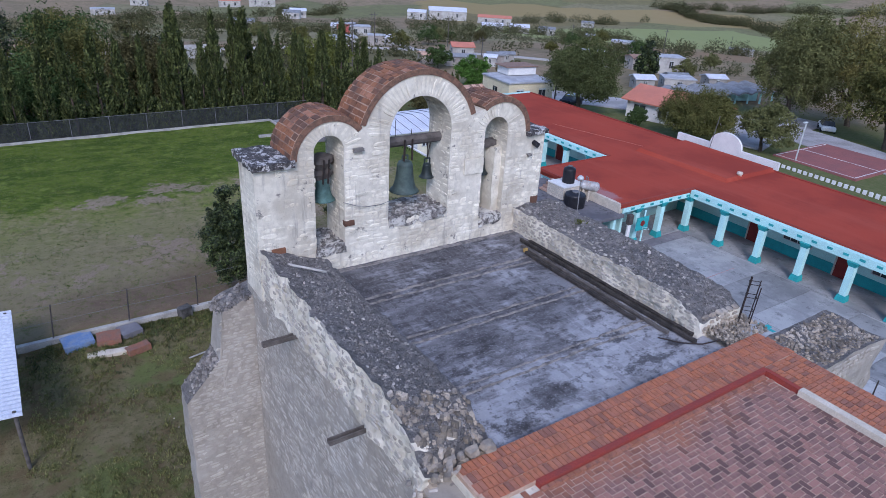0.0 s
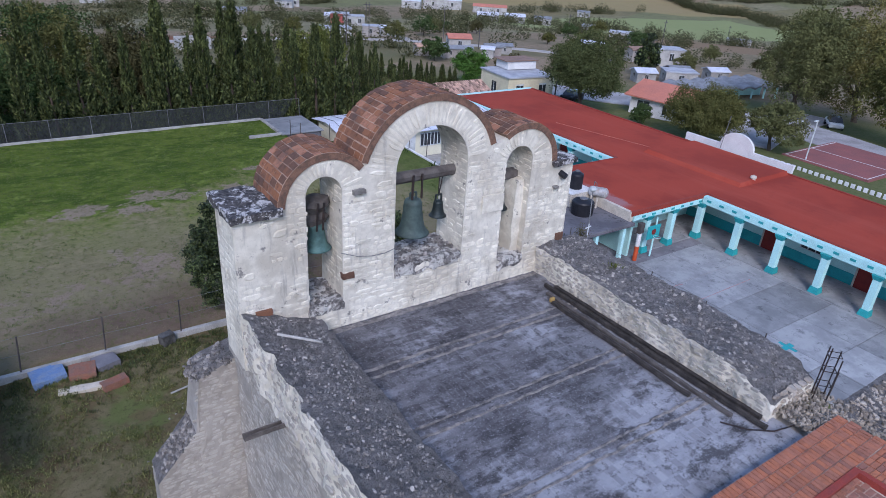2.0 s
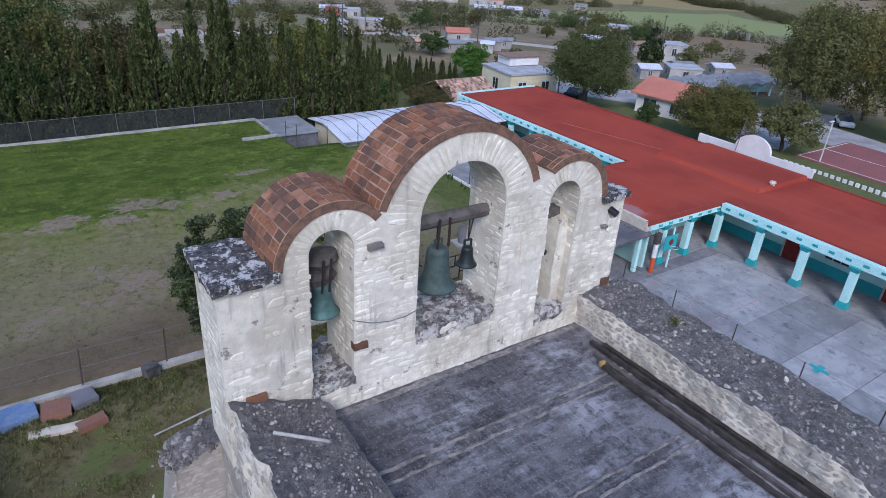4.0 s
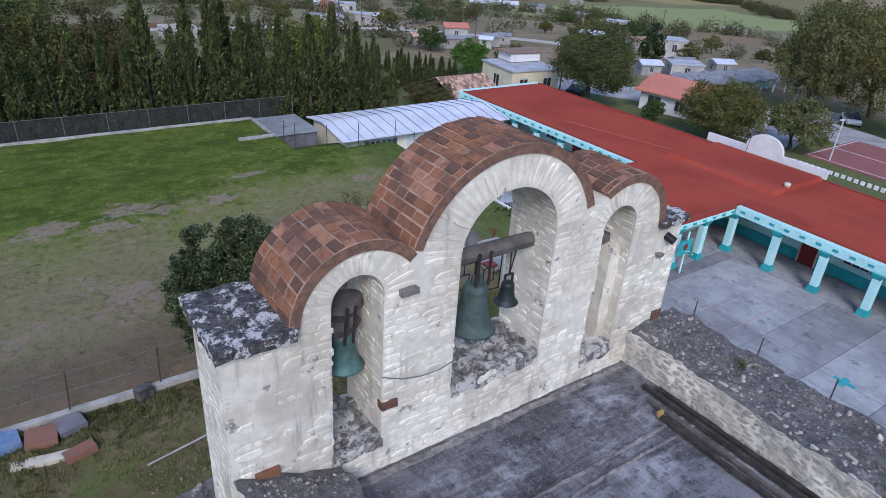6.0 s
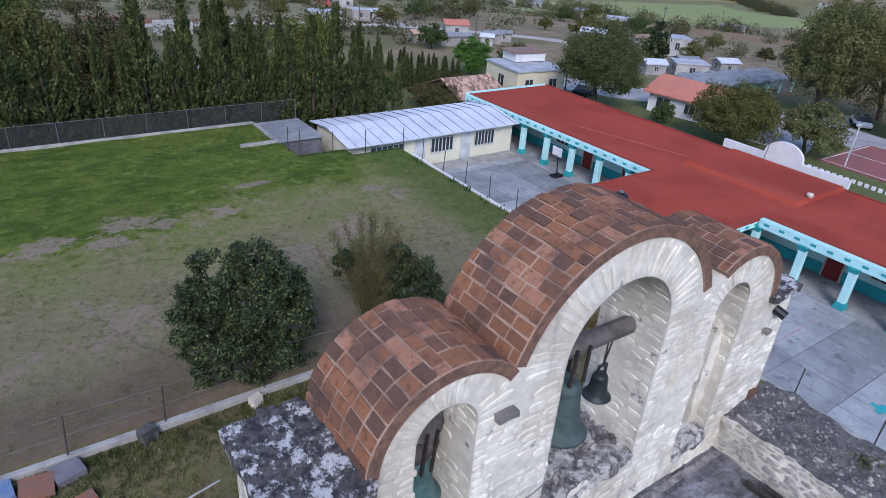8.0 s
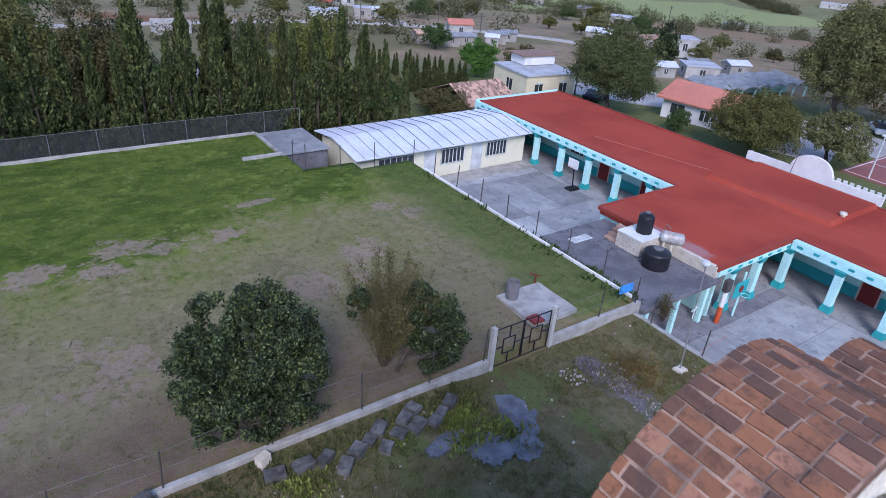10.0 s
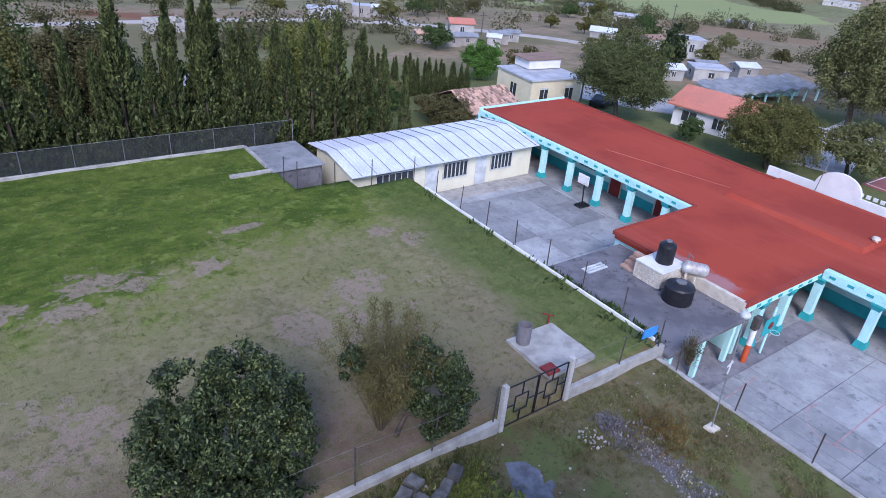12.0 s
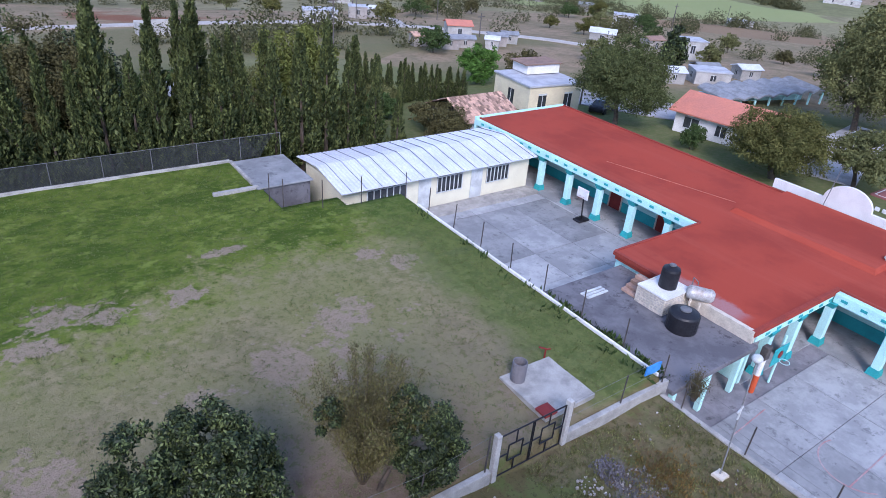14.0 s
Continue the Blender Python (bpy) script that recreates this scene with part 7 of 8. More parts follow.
# tanks on the outbuilding roof
stand = thing("tank_stand", (23.6, 18.2, 0.36), "rough masonry tank platform on the slab roof", "platform")
sp("platform_block", rough(gridbox(22.5, 24.4, 17.4, 19.0, 0.36, 1.3, 0.3), 0.03, 1.5), M_PALE, stand)
lay(stand, "platform_stone", side_stones(22.5, -1, 17.42, 18.98, 0.38, 1.2, 91, tall=(0.09, 0.16), length=(0.12, 0.3), proud=(0.008, 0.03)) + face_stones(17.4, -1, 22.52, 24.38, 0.38, 1.2, 92, tall=(0.09, 0.16), length=(0.12, 0.3), proud=(0.008, 0.03)), M_STONE, shapes=ROUND, seed=33)
sp("platform_top", rough(gridbox(22.46, 24.42, 17.36, 19.02, 1.24, 1.31, 0.3), 0.012, 2), M_WHITEPAINT, stand)
for k in range(4):
    sp("step", boxes((22.6 + k * 0.3, 22.9 + k * 0.3, 19.05, 19.95, 0.364, 0.5 + k * 0.16), bevel=0.015), M_TILE, stand)


def tank(x, y, z, r, h, label):
    t = thing("water_tank", (x, y, z), label, "water tank")
    prof = [(r * 0.97, 0)]
    n = 5
    for k in range(n):
        z0 = h * 0.74 * k / n
        prof += [(r, z0 + 0.02), (r, z0 + h * 0.74 / n - 0.05), (r * 0.994, z0 + h * 0.74 / n - 0.03)]
    prof += [(r, h * 0.76), (r * 0.92, h * 0.84), (r * 0.55, h * 0.92), (r * 0.34, h * 0.94)]
    part("shell", lathe(prof, 28), M_BLACK, t, smooth=False)
    part("lid", lathe([(r * 0.34, h * 0.94), (r * 0.36, h * 0.95), (r * 0.36, h), (r * 0.1, h * 1.02)], 20), M_WIRE, t, "grey screw lid")
    return t


tank(23.55, 18.15, 1.3, 0.43, 1.2, "tall black ribbed polyethylene water tank on the platform")
tank(22.55, 16.35, 0.36, 0.7, 1.05, "wide black polyethylene water tank on the slab roof")
M_TANKSHELL = plain("rust_streaked_galvanised_shell", (0.5, 0.5, 0.5), (0.3, 0.26, 0.23), 2.2, 18, rough=0.5, metal=0.2, bump=0.08)
heater = thing("steel_tank", (24.4, 16.9, 0.36), "horizontal galvanised cylinder tank on a trestle", "tank")
bm = lathe([(0.02, -0.66), (0.18, -0.63), (0.29, -0.55), (0.33, -0.45), (0.335, -0.42), (0.33, -0.4), (0.33, 0.4), (0.335, 0.42), (0.33, 0.45), (0.29, 0.55), (0.18, 0.63), (0.02, 0.66)], 22)
bm.transform(pose(0, 0, 0.95, 0, 90, 125))
part("cylinder", bm, M_TANKSHELL, heater, smooth=True)
part("pipe", tube([(0.1, 0.3, 1.25), (0.1, 0.3, 1.4), (0.3, 0.7, 1.4), (0.3, 0.7, 0.0)], 0.025), M_WIRE, heater)
for dx, dy in ((-0.35, -0.3), (0.35, -0.1), (-0.35, 0.2), (0.35, 0.35)):
    part("leg", rods([((dx, dy, 0), (dx, dy, 0.7))], 0.07), M_PALE, heater)
tagged(link_mesh("parapet_block", rough(gridbox(24.36, 24.59, 13.98, 17.3, 0.36, 0.985, 0.15), 0.025, 3), M_PALE), "low pale masonry edge beside the red roof", "wall")
board = thing("plank_stack", (21.2, 20.2, 0.37), "white planks lying on the slab roof", "planks")
for k in range(3):
    part("plank", boxes((-0.7, 0.7, -0.08 + k * 0.2, 0.06 + k * 0.2, 0, 0.05)), M_FRAME, board)

# basketball stands, poles
hoop = thing("basketball_stand", (30.85, 30.1, COURT), "portable black basketball stand with a white board", "basketball stand")
part("base", boxes((-0.5, 0.5, -0.35, 0.35, 0, 0.16), bevel=0.05), M_BLACK, hoop)
part("pole", rods([((0, 0, 0.1), (-0.2, 0, 2.1))], 0.05, 8), M_BLACK, hoop)
part("backboard", boxes((-0.36, -0.3, -0.5, 0.5, 1.75, 2.45), bevel=0.01), M_WHITEPAINT, hoop, "white backboard")
part("rim", tube([(-0.5 - 0.2 * math.cos(2 * math.pi * k / 14), 0.2 * math.sin(2 * math.pi * k / 14), 1.87) for k in range(15)], 0.012), M_REDDOOR, hoop)
goal = thing("teal_backboard", (26.0, 13.3, COURT), "teal basketball backboard with a red emblem on a pole", "basketball stand")
part("board", boxes((-0.6, 0.6, -0.05, 0.0, 1.35, 2.3), bevel=0.02), M_TEAL, goal)
part("rim", tube([(0.1 + 0.22 * math.cos(2 * math.pi * k / 14), -0.3 + 0.22 * math.sin(2 * math.pi * k / 14), 1.55) for k in range(15)], 0.014), M_AQUA, goal)
part("emblem", lathe([(0.2, 0), (0.2, 0.02), (0.12, 0.03)], 18), M_REDDOOR, goal).matrix_basis = pose(0, -0.05, 1.85, 90, 0, 0)
part("pole", rods([((0.3, 0.1, 0), (0.3, 0.1, 2.7))], 0.06, 8), M_AQUA, goal)
stripe = thing("striped_post", (24.9, 13.45, COURT), "orange and white painted steel post beside the gallery", "post")
part("lower_band", rods([((0, 0, 0), (0, 0, 1.0))], 0.14, 12), plain("orange_paint", (0.55, 0.09, 0.03), None, 2, 25, rough=0.6), stripe)
part("upper_band", rods([((0, 0, 1.0), (0, 0, 1.9))], 0.14, 12), M_WHITEPAINT, stripe)
part("head", boxes((-0.2, 0.2, -0.15, 0.15, 1.9, 2.6), bevel=0.03), M_POST, stripe)
soccer = thing("goal_frame", (21.2, 27.6, COURT), "small red metal goal frame at the court edge", "goal")
sp("frame", rods([((18.9, 26.2, COURT), (18.9, 26.2, -0.4)), ((18.9, 28.6, COURT), (18.9, 28.6, -0.4)), ((18.9, 26.2, -0.4), (18.9, 28.6, -0.4))], 0.035), M_REDDOOR, soccer)

# worn paint on the court
tagged(link_mesh("paint_mark", wobble(boxes((24.1, 24.9, 2.65, 2.95, -2.196, -2.192), (24.4, 24.65, 2.3, 3.3, -2.192, -2.188)), 0.02, 2), M_TEAL), "worn teal paint mark on the court", "paint mark", kind="structure")
M_FADEDRED = plain("faded_red_line", (0.4, 0.2, 0.2), (0.42, 0.34, 0.34), 2, 20)


def paint_line(pts, wide=0.06):
    bm = bmesh.new()
    rows = []
    for k, (x, y) in enumerate(pts):
        x2, y2 = pts[min(k + 1, len(pts) - 1)]
        x1, y1 = pts[max(k - 1, 0)]
        d = Vector((x2 - x1, y2 - y1, 0)).normalized() * wide / 2
        rows.append((bm.verts.new((x - d.y, y + d.x, -2.19)), bm.verts.new((x + d.y, y - d.x, -2.19))))
    for a, b in zip(rows, rows[1:]):
        bm.faces.new((a[0], b[0], b[1], a[1]))
    tagged(link_mesh("court_line", bm, M_FADEDRED), "faded red painted line on the court", "line", kind="structure")


paint_line([(24.6 + 1.5 * math.cos(radians(a)), 8.5 + 1.4 * math.sin(radians(a))) for a in range(70, 250, 12)])
paint_line([(23.15, 8.1), (26.5, 8.15), (29.5, 8.2)])
paint_line([(21.6, 12.2), (24.4, 12.4)])

# ---- town ----
def house(x, y, w, d, h, turn, wall, roof, label, flat=True, z=None, rise=1.2, panes=2, over=0.25, group=""):
    """A simple house with walls, roof, door and windows; w runs along its front."""
    z = land_height(x, y) if z is None else z
    t = thing("house", (x, y, z), label, "house", group, turn=turn)
    part("wall", boxes((-w / 2, w / 2, -d / 2, d / 2, -1.5, h)), wall, t)
    if flat:
        part("roof", boxes((-w / 2 - 0.15, w / 2 + 0.15, -d / 2 - 0.15, d / 2 + 0.15, h, h + 0.18)), roof, t)
    else:
        bm = bmesh.new()
        o = over
        a = [bm.verts.new(p) for p in ((-w / 2 - o, -d / 2 - o, h - 0.1), (w / 2 + o, -d / 2 - o, h - 0.1), (w / 2 + o, 0, h + rise), (-w / 2 - o, 0, h + rise), (w / 2 + o, d / 2 + o, h - 0.1), (-w / 2 - o, d / 2 + o, h - 0.1))]
        bm.faces.new((a[0], a[1], a[2], a[3]))
        bm.faces.new((a[3], a[2], a[4], a[5]))
        e = bmesh.ops.extrude_face_region(bm, geom=bm.faces[:])
        bmesh.ops.translate(bm, vec=(0, 0, 0.14), verts=[v for v in e["geom"] if isinstance(v, bmesh.types.BMVert)])
        part("roof", bm, roof, t)
        for s in (-1, 1):
            bm = bmesh.new()
            f = bm.faces.new([bm.verts.new(p) for p in ((s * w / 2, -d / 2, h), (s * w / 2, d / 2, h), (s * w / 2, 0, h + rise - 0.05))])
            e = bmesh.ops.extrude_face_region(bm, geom=[f])
            bmesh.ops.translate(bm, vec=(-s * 0.2, 0, 0), verts=[v for v in e["geom"] if isinstance(v, bmesh.types.BMVert)])
            part("gable", bm, wall, t)
    for k in range(panes):
        cx = -w / 2 + w * (k + 0.5) / panes
        half = min(0.55, 0.075 * w)
        wi = part("window", boxes((cx - half, cx + half, -d / 2 - 0.04, -d / 2, h * 0.4, h * 0.8)), M_GLASS, t)
        part("frame", boxes((cx - half - 0.03, cx + half + 0.03, -d / 2 - 0.07, -d / 2 - 0.04, h * 0.8, h * 0.84), (cx - 0.03, cx + 0.03, -d / 2 - 0.07, -d / 2 - 0.04, h * 0.4, h * 0.8)), M_FRAME, wi)
    for k in range(max(1, panes - 1) if panes else 0):
        cy = -d / 2 + d * (k + 0.5) / max(1, panes - 1)
        wi = part("window", boxes((-w / 2 - 0.04, -w / 2, cy - 0.08 * d, cy + 0.08 * d, h * 0.4, h * 0.8)), M_GLASS, t)
        part("frame", boxes((-w / 2 - 0.07, -w / 2 - 0.04, cy - 0.03, cy + 0.03, h * 0.4, h * 0.8)), M_FRAME, wi)
    return t


M_YELLOW = plain("pale_yellow_wall", (0.68, 0.61, 0.43), (0.6, 0.53, 0.38), 0.8, 15)
M_ROOFPALE = plain("pale_flat_roof", (0.46, 0.47, 0.5), (0.32, 0.33, 0.36), 0.7, 8)
M_ADOBE = plain("bare_block_wall", (0.36, 0.33, 0.3), (0.27, 0.24, 0.22), 0.8, 12)
M_PINK = plain("faded_red_wall", (0.42, 0.1, 0.09), (0.34, 0.1, 0.09), 0.8, 12)
# yellow house with a painted blue sign
yellow = house(49.6, 55.4, 6.9, 6.6, 4.5, -6, M_YELLOW, M_ROOFPALE, "pale yellow two-storey house with a flat roof", z=-4.7, panes=2)
part("upper_room", boxes((-1.2, 3.2, 0.6, 3.4, 4.78, 5.8)), M_WHITEPAINT, yellow)
part("upper_roof", boxes((-1.6, 3.4, 0.4, 3.6, 5.8, 5.92)), M_TILE, yellow)
part("painted_sign", boxes((-3.26, -3.205, -2.8, 0.0, 0.8, 2.6)), plain("pale_blue_sign", (0.3, 0.55, 0.68), (0.4, 0.6, 0.7), 1.5, 15), yellow, "pale blue painted wall sign")
for k in range(3):
    part("sign_lettering", boxes((-3.28, -3.262, -2.3, -0.5 - 0.4 * k, 2.2 - 0.35 * k, 2.36 - 0.35 * k)), M_BLUE, yellow)
# tiled cottage
cottage = thing("cottage", (36.0, 49.2, -4.2), "whitewashed cottage under a faded clay-tile roof", "cottage", turn=0)
part("wall", boxes((-2.6, 2.8, -2.6, 3.2, 0, 3.6)), M_WHITEPAINT, cottage)
tile_mesh = None
bm = bmesh.new()
for k in range(6):
    a = math.pi * k / 5
    bm.verts.new((0.13 * math.cos(a), -0.22, 0.07 * math.sin(a)))
for k in range(6):
    a = math.pi * k / 5
    bm.verts.new((0.11 * math.cos(a), 0.22, 0.06 * math.sin(a)))
bm.verts.ensure_lookup_table()
for k in range(5):
    bm.faces.new((bm.verts[k], bm.verts[k + 1], bm.verts[k + 7], bm.verts[k + 6]))
tile_mesh = bpy.data.meshes.new("tile")
bm.to_mesh(tile_mesh)
bm.free()
tile_mesh.materials.append(M_TILE)
part("roof_deck", boxes((-3.0, 3.1, -3.0, 3.5, 3.6, 3.64)), M_OLDWOOD, cottage)
rr3 = random.Random(6)
bm = bmesh.new()
v = [bm.verts.new(p) for p in ((-3.1, -3.1, 3.62), (3.2, -3.1, 3.62), (3.2, 0.3, 5.0), (-3.1, 0.3, 5.0), (3.2, 3.6, 3.62), (-3.1, 3.6, 3.62))]
bm.faces.new((v[0], v[1], v[2], v[3]))
bm.faces.new((v[3], v[2], v[4], v[5]))
part("roof", bm, M_TILE, cottage)
for side, y0, sl in ((-1, -3.1, 22), (1, 3.6, -22)):
    for j in range(9):
        for i in range(24):
            y = y0 + (0.3 - y0) * (j + 0.5) / 9
            z = 3.64 + 1.38 * (j + 0.5) / 9
            put_mesh("tile", tile_mesh, cottage, m=pose(-3.0 + i * 0.265, y, z + rr3.uniform(0, 0.03), sl, 0, rr3.uniform(-6, 6)))
# salmon-roofed school annexe and its neighbours
annexe = house(59.5, 37.0, 9.8, 6.6, 2.5, -80, M_WHITEPAINT, M_REDHOUSE, "white single-storey annexe with a salmon tile roof", flat=False, z=-2.75, rise=1.25, panes=0, over=0.6)
for x0, x1 in ((-3.9, -2.4), (-0.6, 0.4), (1.5, 4.2)):
    strip = part("window", boxes((x0, x1, -3.36, -3.3, 1.0, 2.1)), M_GLASS, annexe)
    part("frame", boxes((x0, x1, -3.4, -3.36, 2.04, 2.12), (x0, x1, -3.4, -3.36, 0.94, 1.02), ((x0 + x1) / 2 - 0.03, (x0 + x1) / 2 + 0.03, -3.4, -3.36, 1.02, 2.04)), M_FRAME, strip)
wave = thing("arcade_building", (84.5, 48.5, -5.3), "long aqua arcade building with a scalloped grey roof", "school building", turn=-6)
part("wall", boxes((-10, 10, 0.6, 2.4, 0, 2.2)), M_AQUAWALL, wave)
for k in range(8):
    x = -10 + k * 2.85
    part("column", boxes((x - 0.11, x + 0.11, -2.3, -2.08, 0, 2.1), bevel=0.02), M_AQUA, wave)
for k in range(7):
    bm = bmesh.new()
    x = -10 + k * 2.85
    pts = [(x + 2.85 * j / 8, 2.1 + 0.36 * math.sin(math.pi * j / 8)) for j in range(9)]
    rows = [[bm.verts.new(p) for p in ((px, -2.6, pz), (px, 2.6, pz + 0.5))] for px, pz in pts]
    for a, b in zip(rows, rows[1:]):
        bm.faces.new((a[0], b[0], b[1], a[1]))
    e = bmesh.ops.extrude_face_region(bm, geom=bm.faces[:])
    bmesh.ops.translate(bm, vec=(0, 0, 0.25), verts=[q for q in e["geom"] if isinstance(q, bmesh.types.BMVert)])
    part("roof_vault", bm, (M_SLATE, M_WHITEPAINT), wave)
WALLS = {"white": M_DULLWHITE, "bare block": M_ADOBE, "grey": M_TOWNWALL, "faded red": M_PINK}
ROOFS = {"pale flat": M_ROOFPALE, "grey sheet": M_SLATE, "sheet-metal": M_TIN, "clay tile": M_TILE, "salmon tile": M_REDHOUSE}
# x, y, width, depth, height, turn, wall, roof
TOWN = [
    (109, 78, 5.2, 4.5, 3.4, -40, "white", "pale flat"), (113.5, 80, 3.0, 3.5, 2.4, -40, "white", "grey sheet"), (106, 84, 3.5, 3, 2.6, -20, "bare block", "clay tile"),
    (88.5, 59.5, 5.2, 4, 2.0, -30, "white", "pale flat"), (82, 61.5, 3.2, 3, 1.8, -30, "grey", "sheet-metal"), (93.5, 63.5, 3.6, 3, 1.8, -25, "bare block", "grey sheet"), (101, 61, 3.5, 3, 1.9, -25, "grey", "sheet-metal"),
    (105, 95.5, 5.0, 4, 2.3, -45, "grey", "sheet-metal"), (153, 130, 6.6, 5, 3.4, -45, "white", "pale flat"), (160, 134, 5, 4, 2.6, -45, "bare block", "grey sheet"),
    (72, 100.6, 4.4, 4, 2.6, -20, "white", "salmon tile"), (64, 92, 2.8, 2.4, 1.8, -20, "bare block", "grey sheet"), (67.5, 92.5, 3.2, 2.4, 1.6, -20, "bare block", "grey sheet"), (71.5, 90, 2.2, 2.2, 1.8, -35, "white", "sheet-metal"), (75, 93, 3.2, 2.4, 1.8, -35, "bare block", "grey sheet"), (79.5, 95, 2.8, 2.2, 1.7, -30, "grey", "grey sheet"), (60.5, 95.5, 3, 2.4, 1.8, -10, "bare block", "clay tile"),
    (280, 171, 10, 6, 3.0, -50, "white", "pale flat"), (566, 262, 26, 8, 5.0, -60, "white", "pale flat"),
    (57, 126, 6.4, 4, 2.2, -10, "white", "pale flat"), (72.5, 139, 4, 3, 2.6, -30, "bare block", "pale flat"), (78, 144, 3.5, 3, 2.2, -30, "grey", "sheet-metal"),
    (240, 284, 11, 8, 4.0, -40, "white", "sheet-metal"), (250, 272, 9, 7, 4.0, -40, "white", "grey sheet"), (230, 296, 12, 8, 3.6, -40, "white", "sheet-metal"),
    (270, 346, 22, 9, 4.5, -35, "white", "salmon tile"), (249, 371, 25, 14, 6.0, -35, "white", "sheet-metal"), (226, 372, 12, 9, 5.0, -35, "white", "sheet-metal"),
    (97, 208, 6.2, 5, 3.6, -30, "faded red", "pale flat"), (88, 179, 6.0, 5, 2.8, -25, "white", "pale flat"), (101, 222, 6.0, 5, 3.2, -25, "grey", "sheet-metal"),
    (128, 341, 9, 7, 3.4, -20, "white", "grey sheet"), (140, 362, 9, 7, 4.0, -20, "white", "sheet-metal"), (152, 402, 10, 8, 4.0, -20, "white", "pale flat"),
    (76, 290, 8, 6, 3.0, -15, "white", "clay tile"), (86, 294, 12, 7, 3.2, -15, "bare block", "grey sheet"), (132, 468, 14, 9, 5.0, -15, "white", "salmon tile"), (156, 470, 18, 9, 6.0, -15, "white", "clay tile"),
    (74, 468, 10, 8, 4.0, -10, "white", "sheet-metal"), (44, 404, 12, 8, 3.4, -5, "white", "pale flat"), (-14, 122, 6, 5, 2.8, 0, "white", "pale flat"), (-4, 121, 4, 4, 2.4, 5, "bare block", "clay tile"),
    (330, 320, 8, 6, 3.0, -45, "white", "grey sheet"), (212, 200, 6, 5, 2.8, -45, "bare block", "grey sheet"), (640, 250, 14, 8, 4.5, -60, "white", "pale flat"), (668, 262, 12, 8, 5.0, -60, "white", "pale flat"),
]
rr4 = random.Random(23)
for k, (x, y, w, d, h, turn, wall, roof) in enumerate(TOWN):
    house(x, y, w, d, h, turn + rr4.uniform(-9, 9), WALLS[wall], ROOFS[roof], "distant " + wall + " house with a " + roof + " roof", flat=roof == "pale flat", rise=0.14 * d, panes=2 if w > 5.5 else 1, group="town houses")
# unfinished grey-block house by the road
hut = thing("unfinished_house", (23.9, 115.5, -7.0), "unfinished white block house without a roof", "house")
for row in ((-2.7, -2.5, -2.0, 2.0, 0, 2.5), (2.5, 2.7, -2.0, 2.0, 0, 2.9), (-2.7, -1.5, -2.2, -2.0, 0, 2.4), (-0.7, 0.7, -2.2, -2.0, 0, 2.8), (1.4, 2.7, -2.2, -2.0, 0, 2.4), (-2.7, 2.7, 2.0, 2.2, 0, 2.7)):
    part("wall", boxes(row), M_DULLWHITE, hut)
# pale lanes
def lane(name, pts, wide, mat, label):
    bm = bmesh.new()
    rows = []
    fine = []
    for (ax, ay), (bx, by) in zip(pts, pts[1:]):
        n = max(2, int(math.hypot(bx - ax, by - ay) / 4))
        fine += [(ax + (bx - ax) * k / n, ay + (by - ay) * k / n) for k in range(n)]
    fine.append(pts[-1])
    for k, (x, y) in enumerate(fine):
        x2, y2 = fine[min(k + 1, len(fine) - 1)]
        x1, y1 = fine[max(k - 1, 0)]
        d = Vector((x2 - x1, y2 - y1, 0)).normalized()
        s = Vector((-d.y, d.x, 0)) * wide / 2
        z = max(land_height(x, y), land_height(x + s.x, y + s.y), land_height(x - s.x, y - s.y)) + 0.12
        rows.append((bm.verts.new((x + s.x, y + s.y, z)), bm.verts.new((x - s.x, y - s.y, z))))
    for a, b in zip(rows, rows[1:]):
        bm.faces.new((a[0], a[1], b[1], b[0]))
    e = bmesh.ops.extrude_face_region(bm, geom=bm.faces[:])
    bmesh.ops.translate(bm, vec=(0, 0, -0.3), verts=[q for q in e["geom"] if isinstance(q, bmesh.types.BMVert)])
    bmesh.ops.recalc_face_normals(bm, faces=bm.faces)
    tagged(link_mesh(name, bm, mat), label, "road", kind="structure")


M_DIRT = plain("pale_dirt_road", (0.42, 0.38, 0.34), (0.34, 0.31, 0.28), 0.3, 5)
M_LANE = plain("grey_paved_lane", (0.4, 0.385, 0.38), (0.28, 0.265, 0.26), 0.4, 6)
lane("road", [(-60, 140), (-20, 133), (12, 129), (58, 121), (75, 114), (92, 98), (100, 84)], 2.6, M_DIRT, "pale dirt road across the plain")
lane("road", [(70, 116), (80, 135), (86, 160), (96, 200), (120, 260)], 2.2, M_DIRT, "pale dirt road towards the far fields")
lane("lane", [(56, 60), (61, 49), (67, 38), (69, 28), (64, 6), (60, -20)], 7.0, M_LANE, "grey paved lane behind the school")
lane("lane", [(56.5, 26.6), (63, 28.6), (70, 30.6), (84, 33.5)], 5.5, M_LANE, "pale paved forecourt beside the lane trees")
house(14.5, 66.0, 3.4, 2.8, 2.0, 4, M_WHITEPAINT, M_SLATE, "small white house with a grey sheet roof among the cypresses", flat=False, rise=0.8, panes=1)
tagged(link_mesh("sports_court", boxes((57, 67, 14.2, 22.6, -3.2, -2.12)), plain("red_court_paint", (0.3, 0.11, 0.1), (0.24, 0.1, 0.095), 0.5, 8)), "faded red painted sports court with white lines", "sports court", kind="structure")
for k, r_ in enumerate(((57.2, 66.8, 14.4, 14.5), (57.2, 66.8, 22.3, 22.4), (57.2, 57.3, 14.5, 22.3), (62.0, 62.1, 14.5, 22.3))):
    tagged(link_mesh("court_line", boxes((*r_, -2.12, -2.112)), M_WHITEPAINT), "white painted court line", "line", kind="structure")
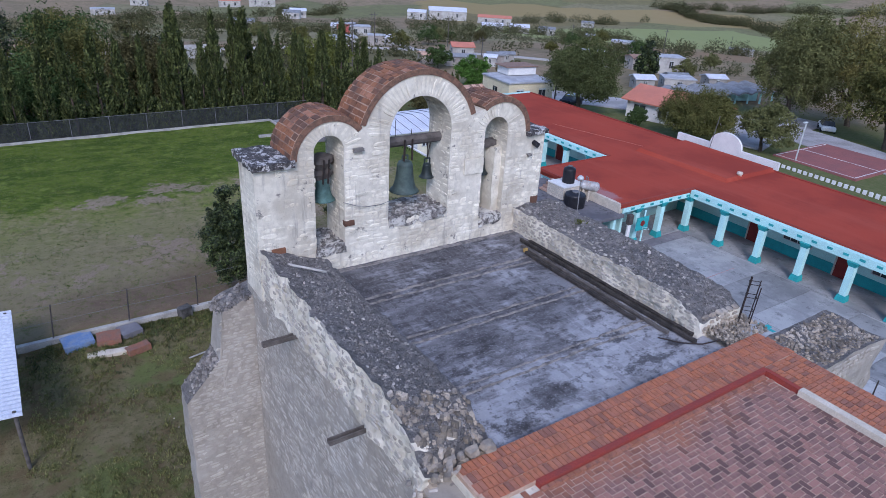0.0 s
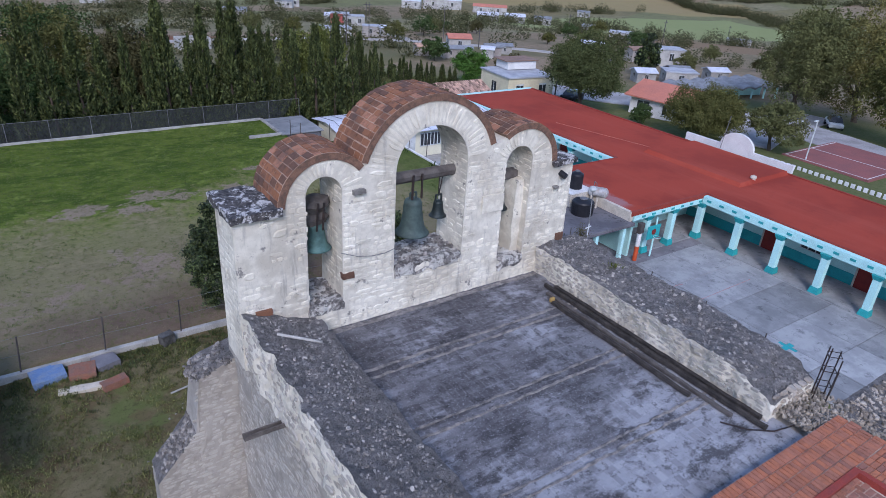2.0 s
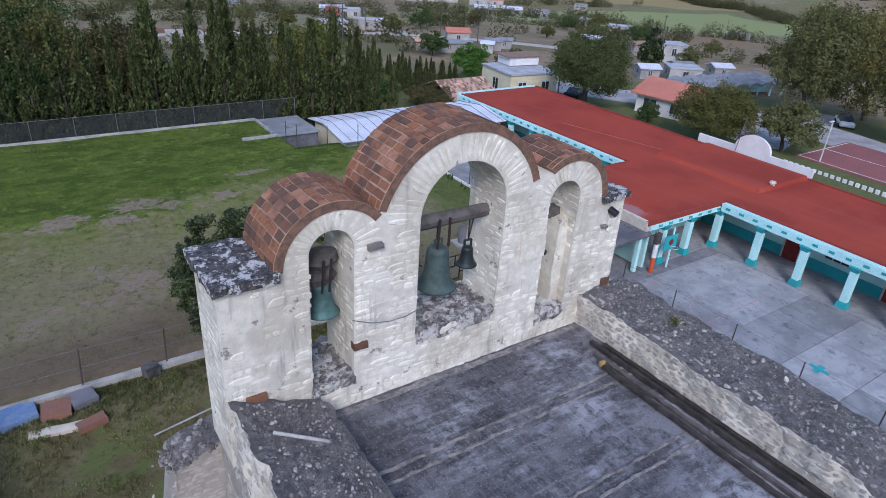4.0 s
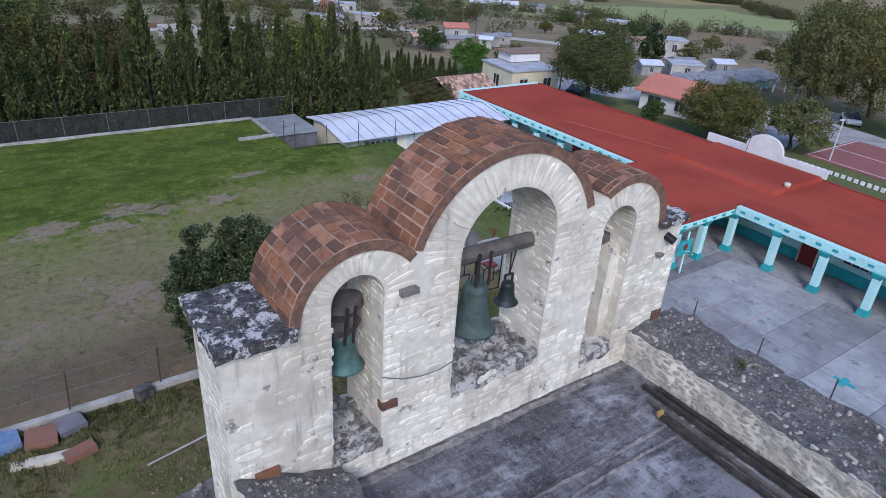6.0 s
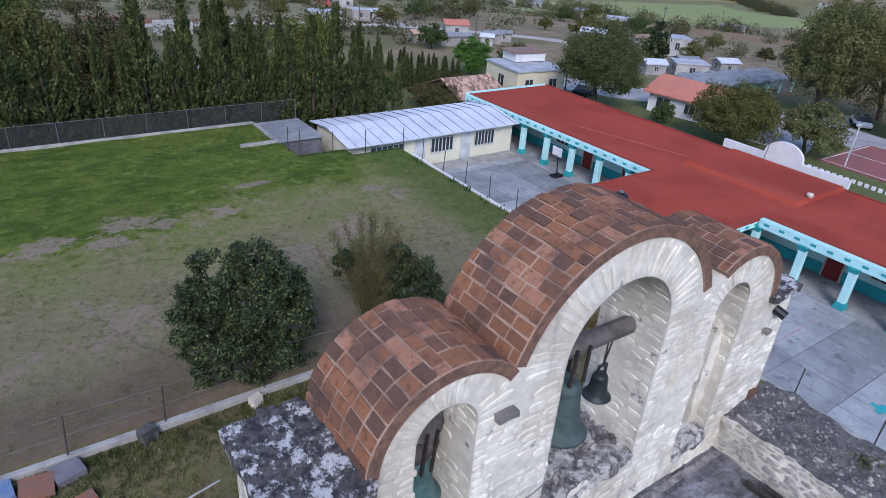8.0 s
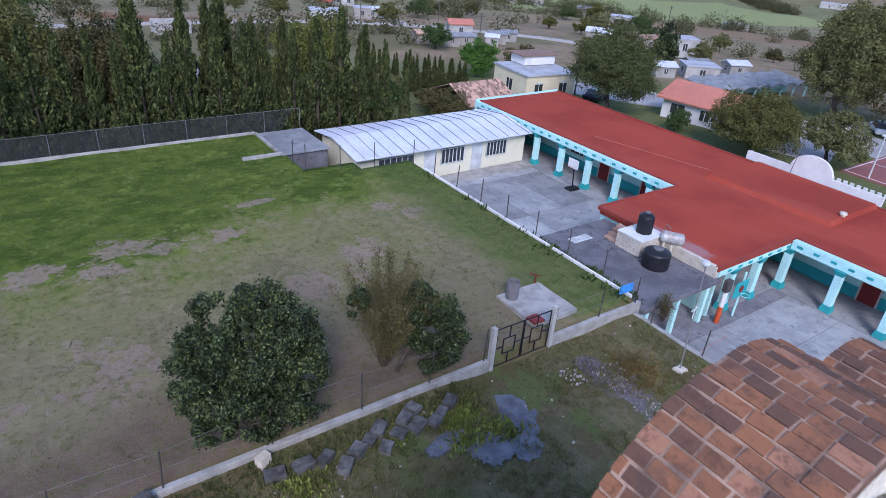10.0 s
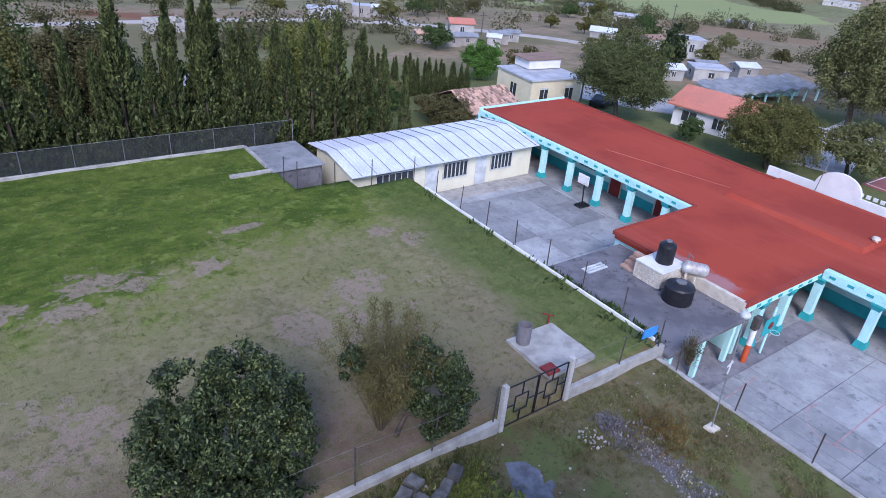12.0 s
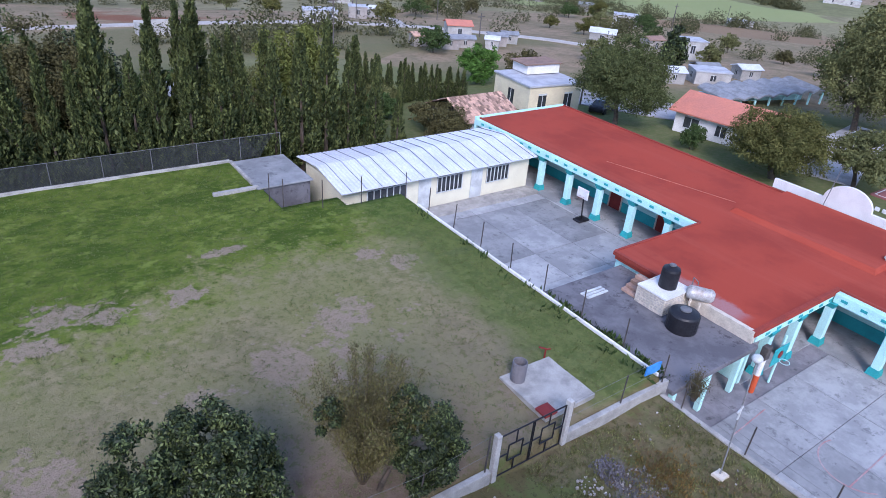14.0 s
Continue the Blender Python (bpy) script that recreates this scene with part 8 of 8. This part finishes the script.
fence2 = thing("white_fence", (54, 17, -2.6), "low white concrete fence beside the sports court", "fence")
for k in range(24):
    sp("picket", boxes((53.9, 54.0, 9 + k * 0.55, 9.35 + k * 0.55, -2.7, -1.95), bevel=0.02), M_WHITEPAINT, fence2)


def pole(x, y, h, label="grey concrete utility pole with a crossarm"):
    t = thing("utility_pole", (x, y, land_height(x, y)), label, "utility pole", "utility poles")
    part("shaft", rods([((0, 0, -0.3), (0, 0, h))], 0.1, 8), M_OLDWOOD, t)
    part("crossarm", boxes((-0.8, 0.8, -0.06, 0.06, h - 0.7, h - 0.56)), M_OLDWOOD, t)
    return t


for x, y, h in ((43.9, 93.8, 8), (78.5, 102.3, 4.2), (93.5, 69.8, 6.5), (54.9, 53.5, 6.5), (95, 140, 8), (71, 137, 8), (77, 150, 8), (150, 112, 8), (190, 190, 8), (300, 190, 8)):
    pole(x, y, h)
lamp2 = thing("street_lamp", (57.2, 20.3, -2.6), "tall white lamp post beside the sports court", "street lamp")
part("pole", rods([((0, 0, 0), (0, 0, 4.4))], 0.07, 8), M_FRAME, lamp2)
part("head", boxes((-0.5, 0.1, -0.12, 0.12, 4.3, 4.42), bevel=0.03), M_FRAME, lamp2)


def car(x, y, turn, mat, label):
    t = thing("car", (x, y, land_height(x, y)), label, "car", "parked cars", turn=turn)
    bm = boxes((-2.0, 2.0, -0.82, 0.82, 0.35, 0.9), bevel=0.12)
    part("body", bm, mat, t)
    bm = bmesh.new()
    bmesh.ops.create_cone(bm, cap_ends=True, segments=4, radius1=1.55, radius2=1.05, depth=0.55, matrix=pose(-0.15, 0, 1.17, 0, 0, 0) @ Matrix.Diagonal((1.05, 0.72, 1, 1)) @ pose(0, 0, 0, 0, 0, 45))
    part("cabin", bm, M_GLASS, t)
    for dx in (-1.25, 1.25):
        for dy in (-0.8, 0.8):
            part("wheel", rods([((dx, dy - 0.1, 0.32), (dx, dy + 0.1, 0.32))], 0.32, 12), M_BLACK, t)


car(79, 28.6, 35, M_WHITEPAINT, "white car parked under the lane trees")
car(74, 30.8, 35, M_FRAME, "pale grey car parked under the lane trees")
car(54.6, 50.0, 20, M_BLACK, "dark car parked beside the yellow house")
# small things on the red roof
vent = thing("roof_vent", (37.2, 14.0, 1.0), "small pale roof vent on the red roof", "vent")
part("cowl", lathe([(0.16, 0), (0.16, 0.25), (0.24, 0.3), (0.2, 0.42), (0.05, 0.46)], 14), M_PALE, vent)
tagged(link_mesh("cable", tube([(34.4, 31.8, 0.965), (35.6, 27.4, 0.965), (36.8, 23.0, 0.965)], 0.015), M_REDHOUSE), "thin faded cable lying on the red roof", "cable")
